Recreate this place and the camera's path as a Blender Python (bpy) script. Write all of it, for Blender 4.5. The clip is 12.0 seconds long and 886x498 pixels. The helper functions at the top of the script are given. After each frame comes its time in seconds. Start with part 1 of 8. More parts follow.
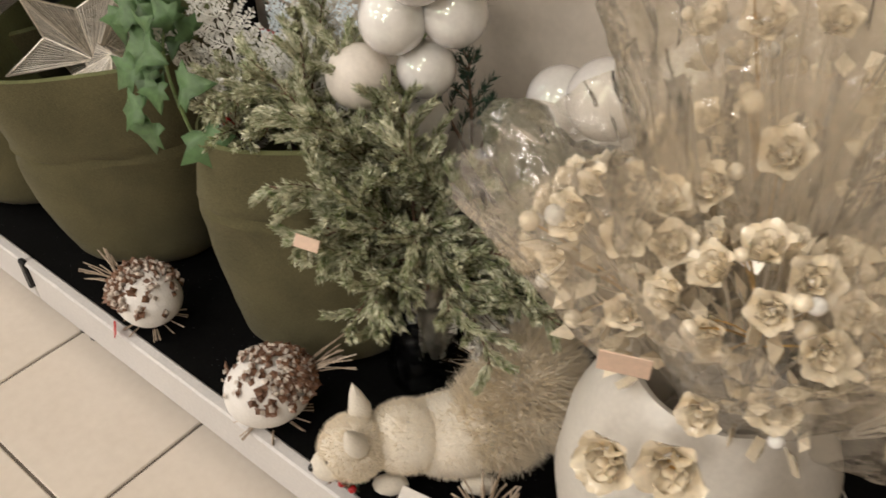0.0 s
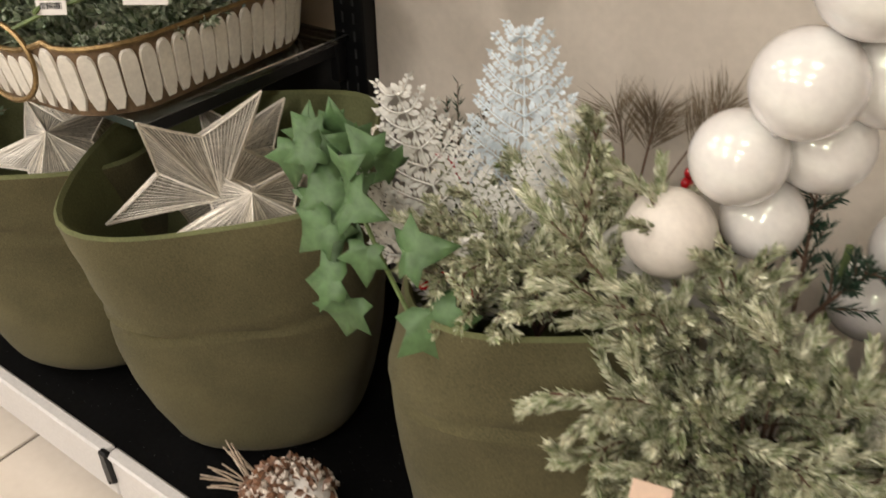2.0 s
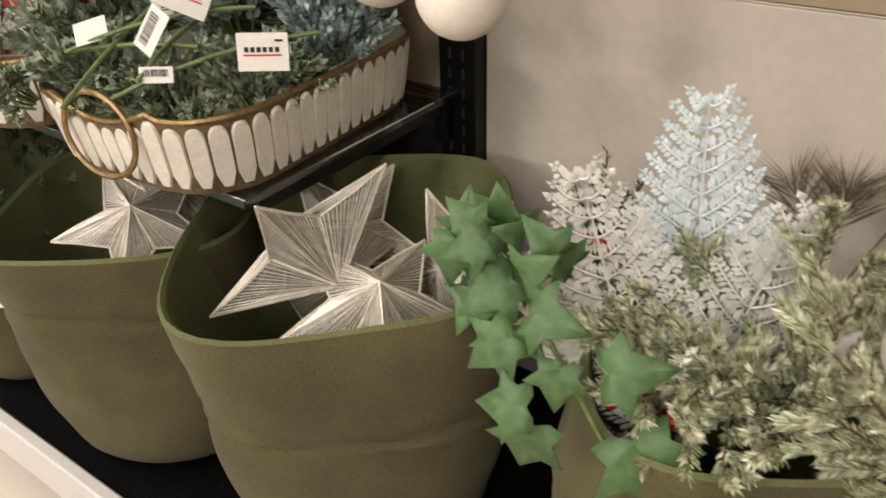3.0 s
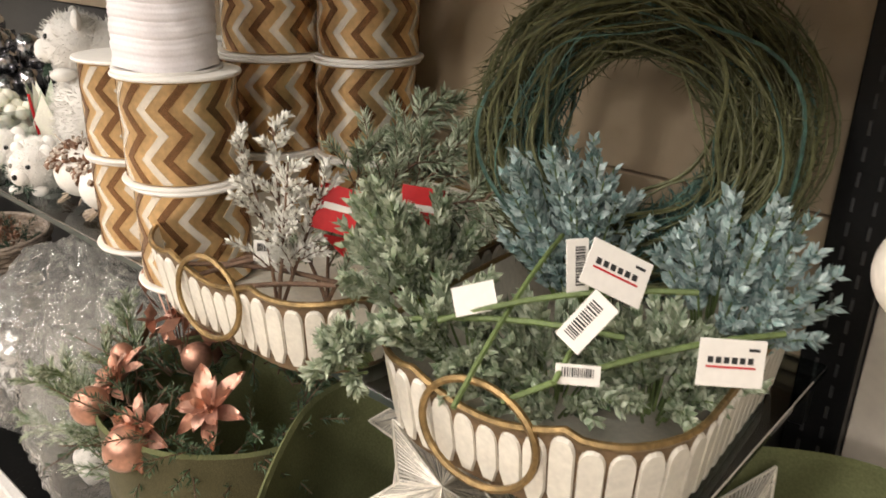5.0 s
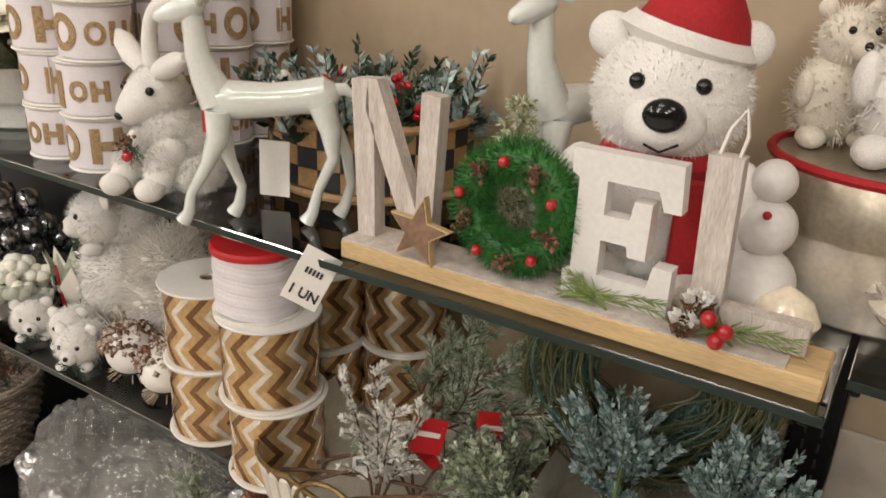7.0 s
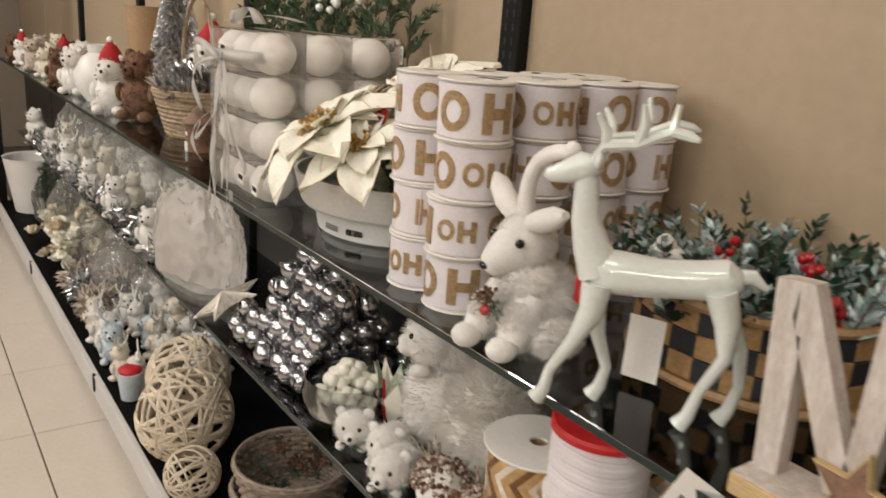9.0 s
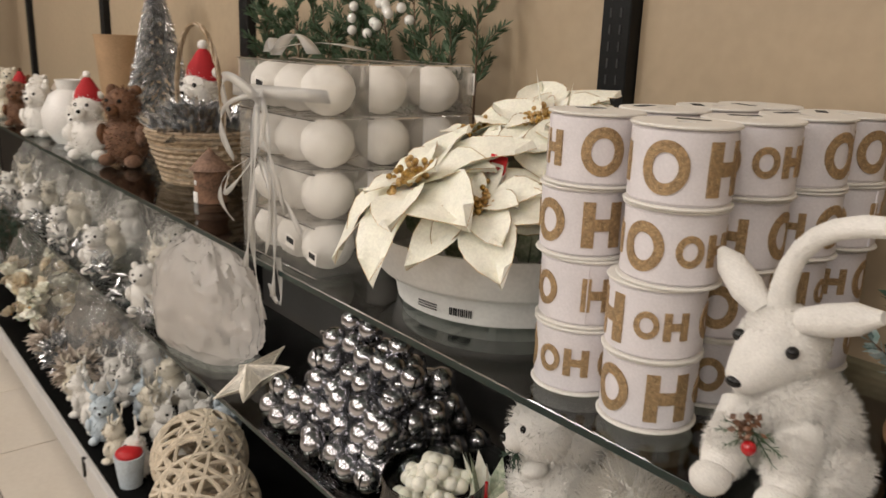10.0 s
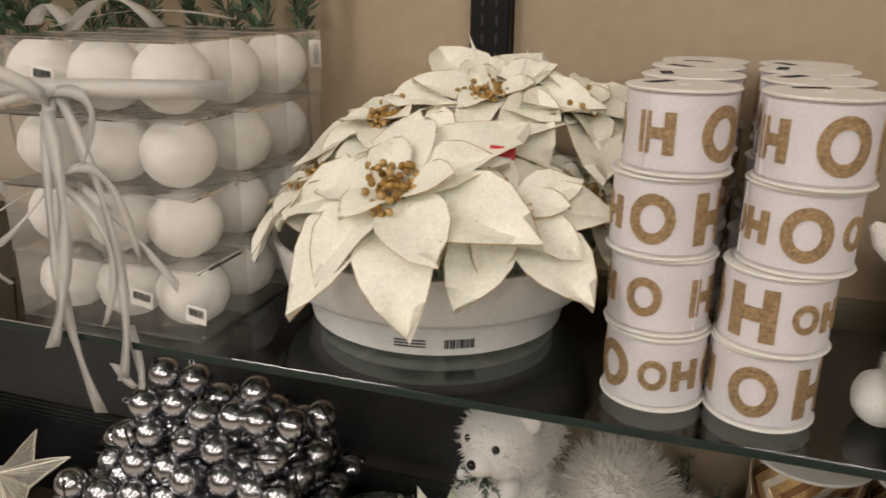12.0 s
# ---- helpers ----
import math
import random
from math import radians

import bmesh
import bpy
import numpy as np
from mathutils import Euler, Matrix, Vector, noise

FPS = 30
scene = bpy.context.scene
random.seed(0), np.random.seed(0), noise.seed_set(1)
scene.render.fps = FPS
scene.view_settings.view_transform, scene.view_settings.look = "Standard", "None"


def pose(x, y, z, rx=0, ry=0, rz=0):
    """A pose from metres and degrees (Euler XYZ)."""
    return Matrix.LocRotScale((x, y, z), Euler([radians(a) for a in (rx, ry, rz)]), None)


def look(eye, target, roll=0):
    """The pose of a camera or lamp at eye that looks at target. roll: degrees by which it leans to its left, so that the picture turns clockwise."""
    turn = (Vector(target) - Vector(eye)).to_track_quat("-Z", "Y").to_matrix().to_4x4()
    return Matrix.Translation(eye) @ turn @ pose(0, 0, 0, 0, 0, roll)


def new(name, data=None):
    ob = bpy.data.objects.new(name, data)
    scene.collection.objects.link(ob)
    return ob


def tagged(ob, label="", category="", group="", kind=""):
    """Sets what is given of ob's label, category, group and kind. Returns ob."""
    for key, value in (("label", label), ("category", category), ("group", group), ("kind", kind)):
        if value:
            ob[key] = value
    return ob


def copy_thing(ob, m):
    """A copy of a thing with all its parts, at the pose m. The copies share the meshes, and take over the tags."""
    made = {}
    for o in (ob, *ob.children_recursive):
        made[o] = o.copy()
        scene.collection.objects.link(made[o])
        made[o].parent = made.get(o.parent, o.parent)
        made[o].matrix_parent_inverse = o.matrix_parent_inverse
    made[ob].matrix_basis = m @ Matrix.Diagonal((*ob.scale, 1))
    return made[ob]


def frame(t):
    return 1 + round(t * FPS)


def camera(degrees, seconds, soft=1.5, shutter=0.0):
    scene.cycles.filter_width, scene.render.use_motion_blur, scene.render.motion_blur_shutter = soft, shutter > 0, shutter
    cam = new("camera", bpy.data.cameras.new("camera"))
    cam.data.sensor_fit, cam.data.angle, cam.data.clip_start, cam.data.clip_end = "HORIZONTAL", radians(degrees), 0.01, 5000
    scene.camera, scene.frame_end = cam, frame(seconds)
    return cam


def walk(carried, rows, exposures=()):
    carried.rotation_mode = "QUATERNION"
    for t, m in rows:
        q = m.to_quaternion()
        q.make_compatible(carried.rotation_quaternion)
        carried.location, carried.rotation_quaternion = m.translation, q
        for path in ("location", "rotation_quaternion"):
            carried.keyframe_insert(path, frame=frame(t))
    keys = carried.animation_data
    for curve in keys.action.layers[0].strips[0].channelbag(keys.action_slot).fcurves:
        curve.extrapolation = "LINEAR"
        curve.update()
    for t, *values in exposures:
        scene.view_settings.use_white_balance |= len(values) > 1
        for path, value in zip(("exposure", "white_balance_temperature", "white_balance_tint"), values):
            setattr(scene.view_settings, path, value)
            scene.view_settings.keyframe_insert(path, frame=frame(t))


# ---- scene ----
import itertools

EXPOSURES = [(0, -0.44), (0.5, -0.56), (1.0, -0.48), (2.5, -0.17), (5.5, 0.02), (6.5, -0.68), (8.5, -0.87), (9.5, -1.0), (11.0, -1.24), (12, -1.26)]
cam = camera(58.92, 12.0, soft=1.6, shutter=0.3)


def shot(x, y, z, yaw, pitch, roll):
    """A camera pose from its heading (left of the wall's normal), tilt and lean, in degrees."""
    return pose(x, y, z, 90 + pitch, 0, yaw) @ pose(0, 0, 0, 0, 0, roll)


PATH = [
    (0, 1.1747, -0.4196, 0.9815, 38.398, -39.213, -0.444),
    (0.5, 1.0659, -0.4428, 0.9602, 38.633, -38.075, -2.319),
    (1, 0.9559, -0.4435, 0.9329, 37.547, -35.816, -3.134),
    (1.5, 0.8717, -0.4186, 0.9034, 36.058, -34.799, -2.221),
    (2, 0.7649, -0.3825, 0.9123, 35.618, -33.412, -0.792),
    (2.5, 0.6711, -0.3609, 0.9138, 36.258, -31.933, -0.771),
    (3, 0.5781, -0.3588, 0.9083, 36.397, -31.362, -1.632),
    (3.5, 0.4777, -0.4062, 0.9199, 37.465, -30.304, -1.012),
    (3.7, 0.4298, -0.4317, 0.9385, 39.185, -29.479, -0.944),
    (5.3, 0.1672, -0.3699, 0.9706, 40.936, -21.084, 1.782),
    (5.5, 0.1538, -0.3774, 0.9852, 40.544, -21.639, 1.767),
    (6, 0.1101, -0.4374, 1.0907, 39.483, -22.638, 0.782),
    (6.5, 0.0768, -0.5184, 1.2288, 34.681, -22.831, 1.888),
    (6.7, 0.0657, -0.5542, 1.2683, 31.348, -22.843, 2.603),
    (8.3, 0.0042, -0.6225, 1.3383, 40.904, -18.159, 3.281),
    (8.5, -0.0230, -0.5908, 1.3436, 45.066, -17.317, 3.931),
    (9, -0.1121, -0.5292, 1.3339, 54.260, -16.146, 4.157),
    (9.5, -0.3064, -0.5494, 1.3344, 54.939, -15.642, 2.739),
    (10, -0.4744, -0.5559, 1.3339, 50.772, -14.972, 2.060),
    (10.5, -0.6475, -0.5055, 1.3296, 42.433, -14.851, 2.274),
    (11, -0.7643, -0.4884, 1.3358, 30.374, -16.410, 2.462),
    (11.5, -0.8914, -0.5852, 1.3538, 20.602, -17.918, 1.403),
    (12, -0.9928, -0.6500, 1.3445, 18.108, -18.226, 0.676),
]
walk(cam, [(row[0], shot(*row[1:])) for row in PATH], exposures=EXPOSURES)
# ---- light: warm ceiling lamps over the aisle, all out of view ----
world = bpy.data.worlds.new("world")
scene.world = world
world.use_nodes = True
world.node_tree.nodes["Background"].inputs[0].default_value = (1, 0.9, 0.78, 1)
world.node_tree.nodes["Background"].inputs[1].default_value = 0.25


def ceiling_lamp(x, y, watts, size=0.7, colour=(1.0, 0.93, 0.865), z=2.72, aim=None):
    data = bpy.data.lights.new("ceiling_lamp", "AREA")
    data.shape, data.size, data.energy, data.color = "DISK", size, watts, colour
    ob = new("ceiling_lamp", data)
    ob.matrix_basis = look((x, y, z), aim or (x, y + 0.01, 0))
    return ob


# last three, at y -4.8, are added to brighten the wall under the shelves
for lx, ly, watts in ((1.3, -2.5, 31), (-0.7, -2.5, 31), (-2.8, -2.4, 44), (1.2, -1.0, 15), (-0.4, -1.0, 14), (-2.3, -1.0, 25), (-4.4, -1.6, 80), (1.4, -4.8, 75), (-1.2, -4.8, 75), (-3.8, -4.8, 75)):
    ceiling_lamp(lx, ly, watts, aim=(lx - 0.1, 0.2, 0.4))
# ---- materials ----
def material(name, colour, rough=0.6, metal=0.0, var=0.12, scale=12.0, grain=180.0, bump=0.1, dark=None, spec=0.5, sheen=0.0,
             island=0.0, coat=0.0, film=0.0, stretch=(1, 1, 1), speck=None, trans=0.0, depth=0.002, sub=0.0):
    """A Principled surface with broad stains, fine grain, bump, and chance variation piece by piece."""
    m = bpy.data.materials.new(name)
    m.use_nodes = True
    n, l = m.node_tree.nodes, m.node_tree.links
    b = n["Principled BSDF"]
    b.inputs["Roughness"].default_value, b.inputs["Metallic"].default_value = rough, metal
    b.inputs["Specular IOR Level"].default_value = spec
    b.inputs["Sheen Weight"].default_value = sheen
    b.inputs["Coat Weight"].default_value = coat
    if trans:
        b.inputs["Transmission Weight"].default_value = trans
    if film:
        b.inputs["Thin Film Thickness"].default_value = film
        b.inputs["Thin Film IOR"].default_value = 1.6
    if sub:
        b.inputs["Subsurface Weight"].default_value = sub
        b.inputs["Subsurface Radius"].default_value = (0.01, 0.008, 0.006)
    co = n.new("ShaderNodeTexCoord")
    mp = n.new("ShaderNodeMapping")
    mp.inputs["Scale"].default_value = stretch
    l.new(co.outputs["Object"], mp.inputs[0])
    big, fine = n.new("ShaderNodeTexNoise"), n.new("ShaderNodeTexNoise")
    big.inputs["Scale"].default_value, fine.inputs["Scale"].default_value = scale, grain
    big.inputs["Detail"].default_value, fine.inputs["Detail"].default_value = 4, 3
    l.new(mp.outputs[0], big.inputs["Vector"])
    l.new(mp.outputs[0], fine.inputs["Vector"])
    add = n.new("ShaderNodeMath")
    add.operation = "ADD"
    l.new(big.outputs[0], add.inputs[0])
    l.new(fine.outputs[0], add.inputs[1])
    ramp = n.new("ShaderNodeMapRange")
    ramp.inputs["From Min"].default_value, ramp.inputs["From Max"].default_value = 0.72, 1.28
    l.new(add.outputs[0], ramp.inputs[0])
    mix = n.new("ShaderNodeMix")
    mix.data_type = "RGBA"
    c = Vector(colour[:3])
    d = Vector(dark) if dark else c * (1 - 2 * var)
    mix.inputs["A"].default_value = (*d, 1)
    mix.inputs["B"].default_value = (*(c if dark else c * (1 + 0.6 * var)), 1)
    l.new(ramp.outputs[0], mix.inputs["Factor"])
    out = mix.outputs["Result"]
    if island:
        geo, hsv = n.new("ShaderNodeNewGeometry"), n.new("ShaderNodeHueSaturation")
        mr = n.new("ShaderNodeMapRange")
        mr.inputs["To Min"].default_value, mr.inputs["To Max"].default_value = 1 - island, 1 + island
        l.new(geo.outputs["Random Per Island"], mr.inputs[0])
        l.new(mr.outputs[0], hsv.inputs["Value"])
        sat = n.new("ShaderNodeMapRange")
        sat.inputs["To Min"].default_value, sat.inputs["To Max"].default_value = 1 + island * 0.6, 1 - island * 0.6
        l.new(geo.outputs["Random Per Island"], sat.inputs[0])
        l.new(sat.outputs[0], hsv.inputs["Saturation"])
        l.new(out, hsv.inputs["Color"])
        out = hsv.outputs[0]
    if speck:
        col, size, level = speck
        vo = n.new("ShaderNodeTexVoronoi")
        vo.inputs["Scale"].default_value = size
        l.new(co.outputs["Object"], vo.inputs["Vector"])
        lt = n.new("ShaderNodeMath")
        lt.operation = "LESS_THAN"
        lt.inputs[1].default_value = level
        l.new(vo.outputs["Distance"], lt.inputs[0])
        m2 = n.new("ShaderNodeMix")
        m2.data_type = "RGBA"
        m2.inputs["B"].default_value = (*col, 1)
        l.new(lt.outputs[0], m2.inputs["Factor"])
        l.new(out, m2.inputs["A"])
        out = m2.outputs["Result"]
    l.new(out, b.inputs["Base Color"])
    if bump:
        bp = n.new("ShaderNodeBump")
        bp.inputs["Strength"].default_value, bp.inputs["Distance"].default_value = bump, depth
        l.new(fine.outputs[0], bp.inputs["Height"])
        l.new(bp.outputs[0], b.inputs["Normal"])
    return m


def clear(name, tint=(0.93, 0.95, 0.94), gloss=0.06, rough=0.05, ior=1.45, milk=0.0, wrinkle=0.0, size=60.0, cloud=(0.85, 0.83, 0.78)):
    """A thin clear sheet: light goes through it, and the surface mirrors by its angle; milk: how cloudy it is."""
    m = bpy.data.materials.new(name)
    m.use_nodes = True
    n, l = m.node_tree.nodes, m.node_tree.links
    n.remove(n["Principled BSDF"])
    tr, gl, fr, mx = (n.new(k) for k in ("ShaderNodeBsdfTransparent", "ShaderNodeBsdfGlossy", "ShaderNodeFresnel", "ShaderNodeMixShader"))
    tr.inputs[0].default_value = (*tint, 1)
    gl.inputs["Roughness"].default_value = rough
    fr.inputs["IOR"].default_value = ior
    ad = n.new("ShaderNodeMath")
    ad.operation = "ADD"
    ad.inputs[1].default_value = gloss
    l.new(fr.outputs[0], ad.inputs[0])
    l.new(ad.outputs[0], mx.inputs[0])
    first = tr
    if milk:
        df, m0 = n.new("ShaderNodeBsdfTranslucent"), n.new("ShaderNodeMixShader")
        d2, m1 = n.new("ShaderNodeBsdfDiffuse"), n.new("ShaderNodeMixShader")
        df.inputs[0].default_value = d2.inputs[0].default_value = (*cloud, 1)
        m1.inputs[0].default_value = 0.5
        l.new(df.outputs[0], m1.inputs[1])
        l.new(d2.outputs[0], m1.inputs[2])
        m0.inputs[0].default_value = milk
        l.new(tr.outputs[0], m0.inputs[1])
        l.new(m1.outputs[0], m0.inputs[2])
        first = m0
    l.new(first.outputs[0], mx.inputs[1])
    l.new(gl.outputs[0], mx.inputs[2])
    if wrinkle:
        co, no, bp = n.new("ShaderNodeTexCoord"), n.new("ShaderNodeTexNoise"), n.new("ShaderNodeBump")
        no.inputs["Scale"].default_value = size
        no.inputs["Distortion"].default_value = 1.5
        l.new(co.outputs["Object"], no.inputs["Vector"])
        bp.inputs["Strength"].default_value, bp.inputs["Distance"].default_value = wrinkle, 0.01
        l.new(no.outputs[0], bp.inputs["Height"])
        l.new(bp.outputs[0], gl.inputs["Normal"])
    l.new(mx.outputs[0], n["Material Output"].inputs[0])
    return m


FELT = material("olive_felt", (0.122, 0.110, 0.056), 0.95, var=0.26, scale=6, grain=700, bump=0.2, sheen=0.06, spec=0.1)
FELT_IN = material("olive_felt_lining", (0.15, 0.16, 0.075), 0.95, var=0.15, scale=9, grain=420, bump=0.3, spec=0.1)
BLACK = material("black_lacquered_metal", (0.008, 0.008, 0.008), 0.4, var=0.2, bump=0.02, spec=0.25)
BASE = material("dusty_black_board", (0.004, 0.004, 0.004), 0.6, var=0.3, scale=5, bump=0.05, speck=((0.14, 0.14, 0.14), 120.0, 0.06), spec=0.06)
RAIL = material("white_price_rail", (0.66, 0.64, 0.62), 0.4, var=0.06, scale=5, bump=0.02)
TILE = material("cream_floor_tile", (0.74, 0.67, 0.58), 0.28, var=0.05, scale=6, grain=60, bump=0.02, dark=(0.68, 0.61, 0.52))
GROUT = material("brown_grout", (0.19, 0.16, 0.13), 0.9, var=0.2)
PANEL = material("beige_wall_panel", (0.43, 0.335, 0.225), 0.5, var=0.04, scale=3, grain=40, bump=0.01)
PANEL_LOW = material("pale_wall_panel", (0.64, 0.57, 0.48), 0.5, var=0.04, scale=3, grain=90, bump=0.03)
# charcoal board colour that also carries the dimness under the glass shelves
PANEL_DARK = material("shade_charcoal_back_panel", (0.030, 0.028, 0.026), 0.5, var=0.15, scale=4)
PLASTER = material("warm_plaster", (0.34, 0.29, 0.23), 0.9, var=0.06, scale=2)
CEIL = material("ceiling_white", (0.75, 0.72, 0.68), 0.9, var=0.04, scale=2)
GLASS = clear("shelf_glass", (0.70, 0.76, 0.74), 0.03, 0.03, 1.5)
GLASS_EDGE = material("glass_edge", (0.006, 0.022, 0.018), 0.3, var=0.2, bump=0)
WRAP = clear("cellophane", (0.98, 0.975, 0.96), 0.06, 0.08, 1.3, milk=0.07, wrinkle=0.5, size=30)
PVC = clear("clear_plastic_box", (0.99, 0.985, 0.98), 0.04, 0.08, 1.3, milk=0.17, wrinkle=0.4, size=14, cloud=(0.9, 0.86, 0.79))
HAZE = clear("hazy_plastic_bag", (0.97, 0.965, 0.95), 0.06, 0.07, 1.3, milk=0.24, wrinkle=1.0, size=40)
FROSTBAG = clear("quilted_gauze", (0.95, 0.93, 0.91), 0.03, 0.25, 1.2, milk=0.72, wrinkle=0.9, size=22, cloud=(0.86, 0.81, 0.76))
GOLDWRAP = clear("champagne_cellophane", (0.98, 0.95, 0.89), 0.10, 0.10, 1.35, milk=0.25, wrinkle=0.8, size=38, cloud=(0.90, 0.81, 0.67))
CUP = clear("vase_glass", (0.86, 0.88, 0.88), 0.08, 0.04, 1.4, wrinkle=0.2, size=20)
ORGANZA = clear("organza", (0.98, 0.97, 0.95), 0.02, 0.4, 1.2, milk=0.62, cloud=(0.93, 0.91, 0.87))
WHITE = material("white_paint", (0.78, 0.76, 0.73), 0.4, var=0.05, scale=8)
PAPER = material("white_card", (0.80, 0.77, 0.72), 0.7, var=0.03)
INK = material("black_ink", (0.02, 0.02, 0.02), 0.7, var=0.05, bump=0)
RED = material("red_felt", (0.42, 0.012, 0.018), 0.8, var=0.15, grain=300, bump=0.2)
REDCARD = material("red_card", (0.55, 0.015, 0.02), 0.45, var=0.06)
BERRY = material("red_berry", (0.45, 0.01, 0.015), 0.2, var=0.1, coat=0.5)
FUR = material("white_plush", (0.88, 0.855, 0.81), 0.95, var=0.07, scale=25, grain=500, bump=0.5, sheen=0.3, spec=0.1, depth=0.004)
CREAMFUR = material("cream_plush", (0.84, 0.78, 0.66), 0.95, var=0.08, scale=25, grain=500, bump=0.5, sheen=0.3, spec=0.1, depth=0.004)
STYRO = material("white_flocked_foam", (0.86, 0.83, 0.78), 0.95, var=0.05, scale=30, grain=350, bump=0.4, spec=0.1)
CONE = material("brown_pine_cone", (0.20, 0.10, 0.055), 0.8, var=0.3, scale=40, island=0.4, bump=0.2)
SNOWCONE = material("snowed_scale", (0.62, 0.54, 0.46), 0.9, var=0.2, scale=60, island=0.35)
TWIG = material("brown_twig", (0.16, 0.095, 0.06), 0.85, var=0.25, scale=40, bump=0.3)
PALETWIG = material("pale_twig", (0.50, 0.40, 0.30), 0.85, var=0.25, scale=40, bump=0.3, island=0.25)
PINE = material("pine_needle", (0.075, 0.13, 0.065), 0.6, var=0.2, scale=30, island=0.4)
PINEDARK = material("dark_pine_needle", (0.025, 0.065, 0.035), 0.6, var=0.2, scale=30, island=0.4)
FROSTED = material("frosted_pine_needle", (0.76, 0.74, 0.56), 0.8, var=0.2, scale=70, dark=(0.16, 0.21, 0.07), island=0.4)
FROSTBLUE = material("blue_green_frosted_leaf", (0.54, 0.62, 0.61), 0.6, var=0.2, scale=60, dark=(0.20, 0.33, 0.31), island=0.4, speck=((0.8, 0.85, 0.85), 260.0, 0.12))
FROSTGREEN = material("sage_frosted_leaf", (0.53, 0.56, 0.43), 0.6, var=0.2, scale=60, dark=(0.15, 0.22, 0.12), island=0.4, speck=((0.8, 0.82, 0.78), 260.0, 0.1))
SNOW = material("flocked_white_fern", (0.76, 0.75, 0.69), 0.95, var=0.05, scale=50, island=0.1)
SNOWBLUE = material("flocked_pale_blue_fern", (0.76, 0.84, 0.88), 0.95, var=0.05, scale=50, island=0.1)
IVY = material("green_ivy_leaf", (0.085, 0.165, 0.058), 0.55, var=0.16, scale=30, grain=120, island=0.3, bump=0.15)
STALK = material("green_stalk", (0.15, 0.21, 0.07), 0.6, var=0.2, scale=30)
MOSS = material("moss_green_twig", (0.15, 0.155, 0.068), 0.8, var=0.25, scale=20, island=0.45)
TEAL = material("teal_glitter_twig", (0.10, 0.20, 0.16), 0.5, var=0.3, scale=30, island=0.4)
GRASS = material("bright_green_tinsel", (0.035, 0.19, 0.03), 0.5, var=0.2, scale=40, island=0.45)
DRYGRASS = material("brown_pine_spray", (0.22, 0.165, 0.10), 0.8, var=0.2, island=0.35)
COPPER = material("copper_lacquer", (0.52, 0.27, 0.19), 0.36, metal=0.7, var=0.15, scale=40, island=0.3)
GOLD = material("gold_glitter", (0.62, 0.40, 0.14), 0.35, metal=0.85, var=0.3, scale=150, grain=900, bump=0.6, island=0.3)
GOLDCARD = material("gold_foil_ribbon", (0.68, 0.47, 0.24), 0.30, metal=0.8, var=0.15, scale=18, grain=120, bump=0.08)
BRONZE = material("bronze_foil", (0.26, 0.14, 0.07), 0.26, metal=0.8, var=0.15, scale=30)
PALEFOIL = material("pale_foil", (0.84, 0.78, 0.68), 0.26, metal=0.55, var=0.08, scale=30)
BRASS = material("aged_brass_rim", (0.30, 0.20, 0.085), 0.4, metal=0.7, var=0.25, scale=40)
ENAMEL = material("cream_enamel", (0.76, 0.72, 0.63), 0.4, var=0.08, scale=25)
SILVER = material("silver_mirror", (0.60, 0.60, 0.63), 0.2, metal=1.0, var=0.06, scale=20)
TINSEL = material("silver_tinsel", (0.72, 0.73, 0.74), 0.25, metal=0.9, var=0.1, island=0.3)
STARWIRE = material("pale_silver_star_wire", (0.88, 0.82, 0.71), 0.35, metal=0.25, var=0.15, island=0.3)
PEARL = material("pearl_white_bauble", (0.84, 0.81, 0.77), 0.16, var=0.04, scale=4, bump=0, coat=0.8, film=430)
PEARLDEER = material("iridescent_pearl_enamel", (0.78, 0.80, 0.76), 0.18, var=0.04, scale=12, bump=0.03, coat=0.8, film=420)
MATTBALL = material("matt_white_bauble", (0.80, 0.74, 0.66), 0.55, var=0.05, scale=8)
SATIN = material("white_satin_ribbon", (0.78, 0.74, 0.76), 0.5, var=0.05, scale=20, grain=400, bump=0.1)
GLITTER = material("gold_glitter_letter", (0.50, 0.33, 0.17), 0.45, metal=0.35, var=0.3, scale=260, grain=1100, bump=0.7, speck=((0.85, 0.66, 0.36), 700.0, 0.22))
PETAL = material("cream_felt_petal", (0.94, 0.92, 0.80), 0.85, var=0.07, scale=20, grain=300, bump=0.2, island=0.12, sub=0.1)
CHAMPAGNE = material("champagne_petal", (0.86, 0.76, 0.58), 0.2, coat=0.5, metal=0.05, var=0.10, scale=40, island=0.2, sub=0.1)
CERAMIC = material("grey_white_ceramic", (0.62, 0.59, 0.53), 0.35, var=0.05, scale=6)
WOODPALE = material("pale_pine_board", (0.66, 0.47, 0.24), 0.6, var=0.14, scale=10, grain=80, stretch=(1, 8, 8), bump=0.1)
WHITEWOOD = material("whitewashed_wood", (0.70, 0.65, 0.60), 0.75, var=0.14, scale=14, grain=90, stretch=(7, 7, 1), bump=0.25, dark=(0.44, 0.38, 0.33))
DARKWOOD = material("weathered_brown_wood", (0.24, 0.14, 0.09), 0.75, var=0.2, scale=30, bump=0.2)
WICKER = material("grey_wicker", (0.34, 0.27, 0.21), 0.8, var=0.2, scale=40, island=0.3)
STRAW = material("straw_wicker", (0.44, 0.33, 0.22), 0.75, var=0.2, scale=40, island=0.35)
BIRCH = material("checker_tan_strip", (0.46, 0.28, 0.13), 0.6, var=0.15, scale=30, island=0.2)
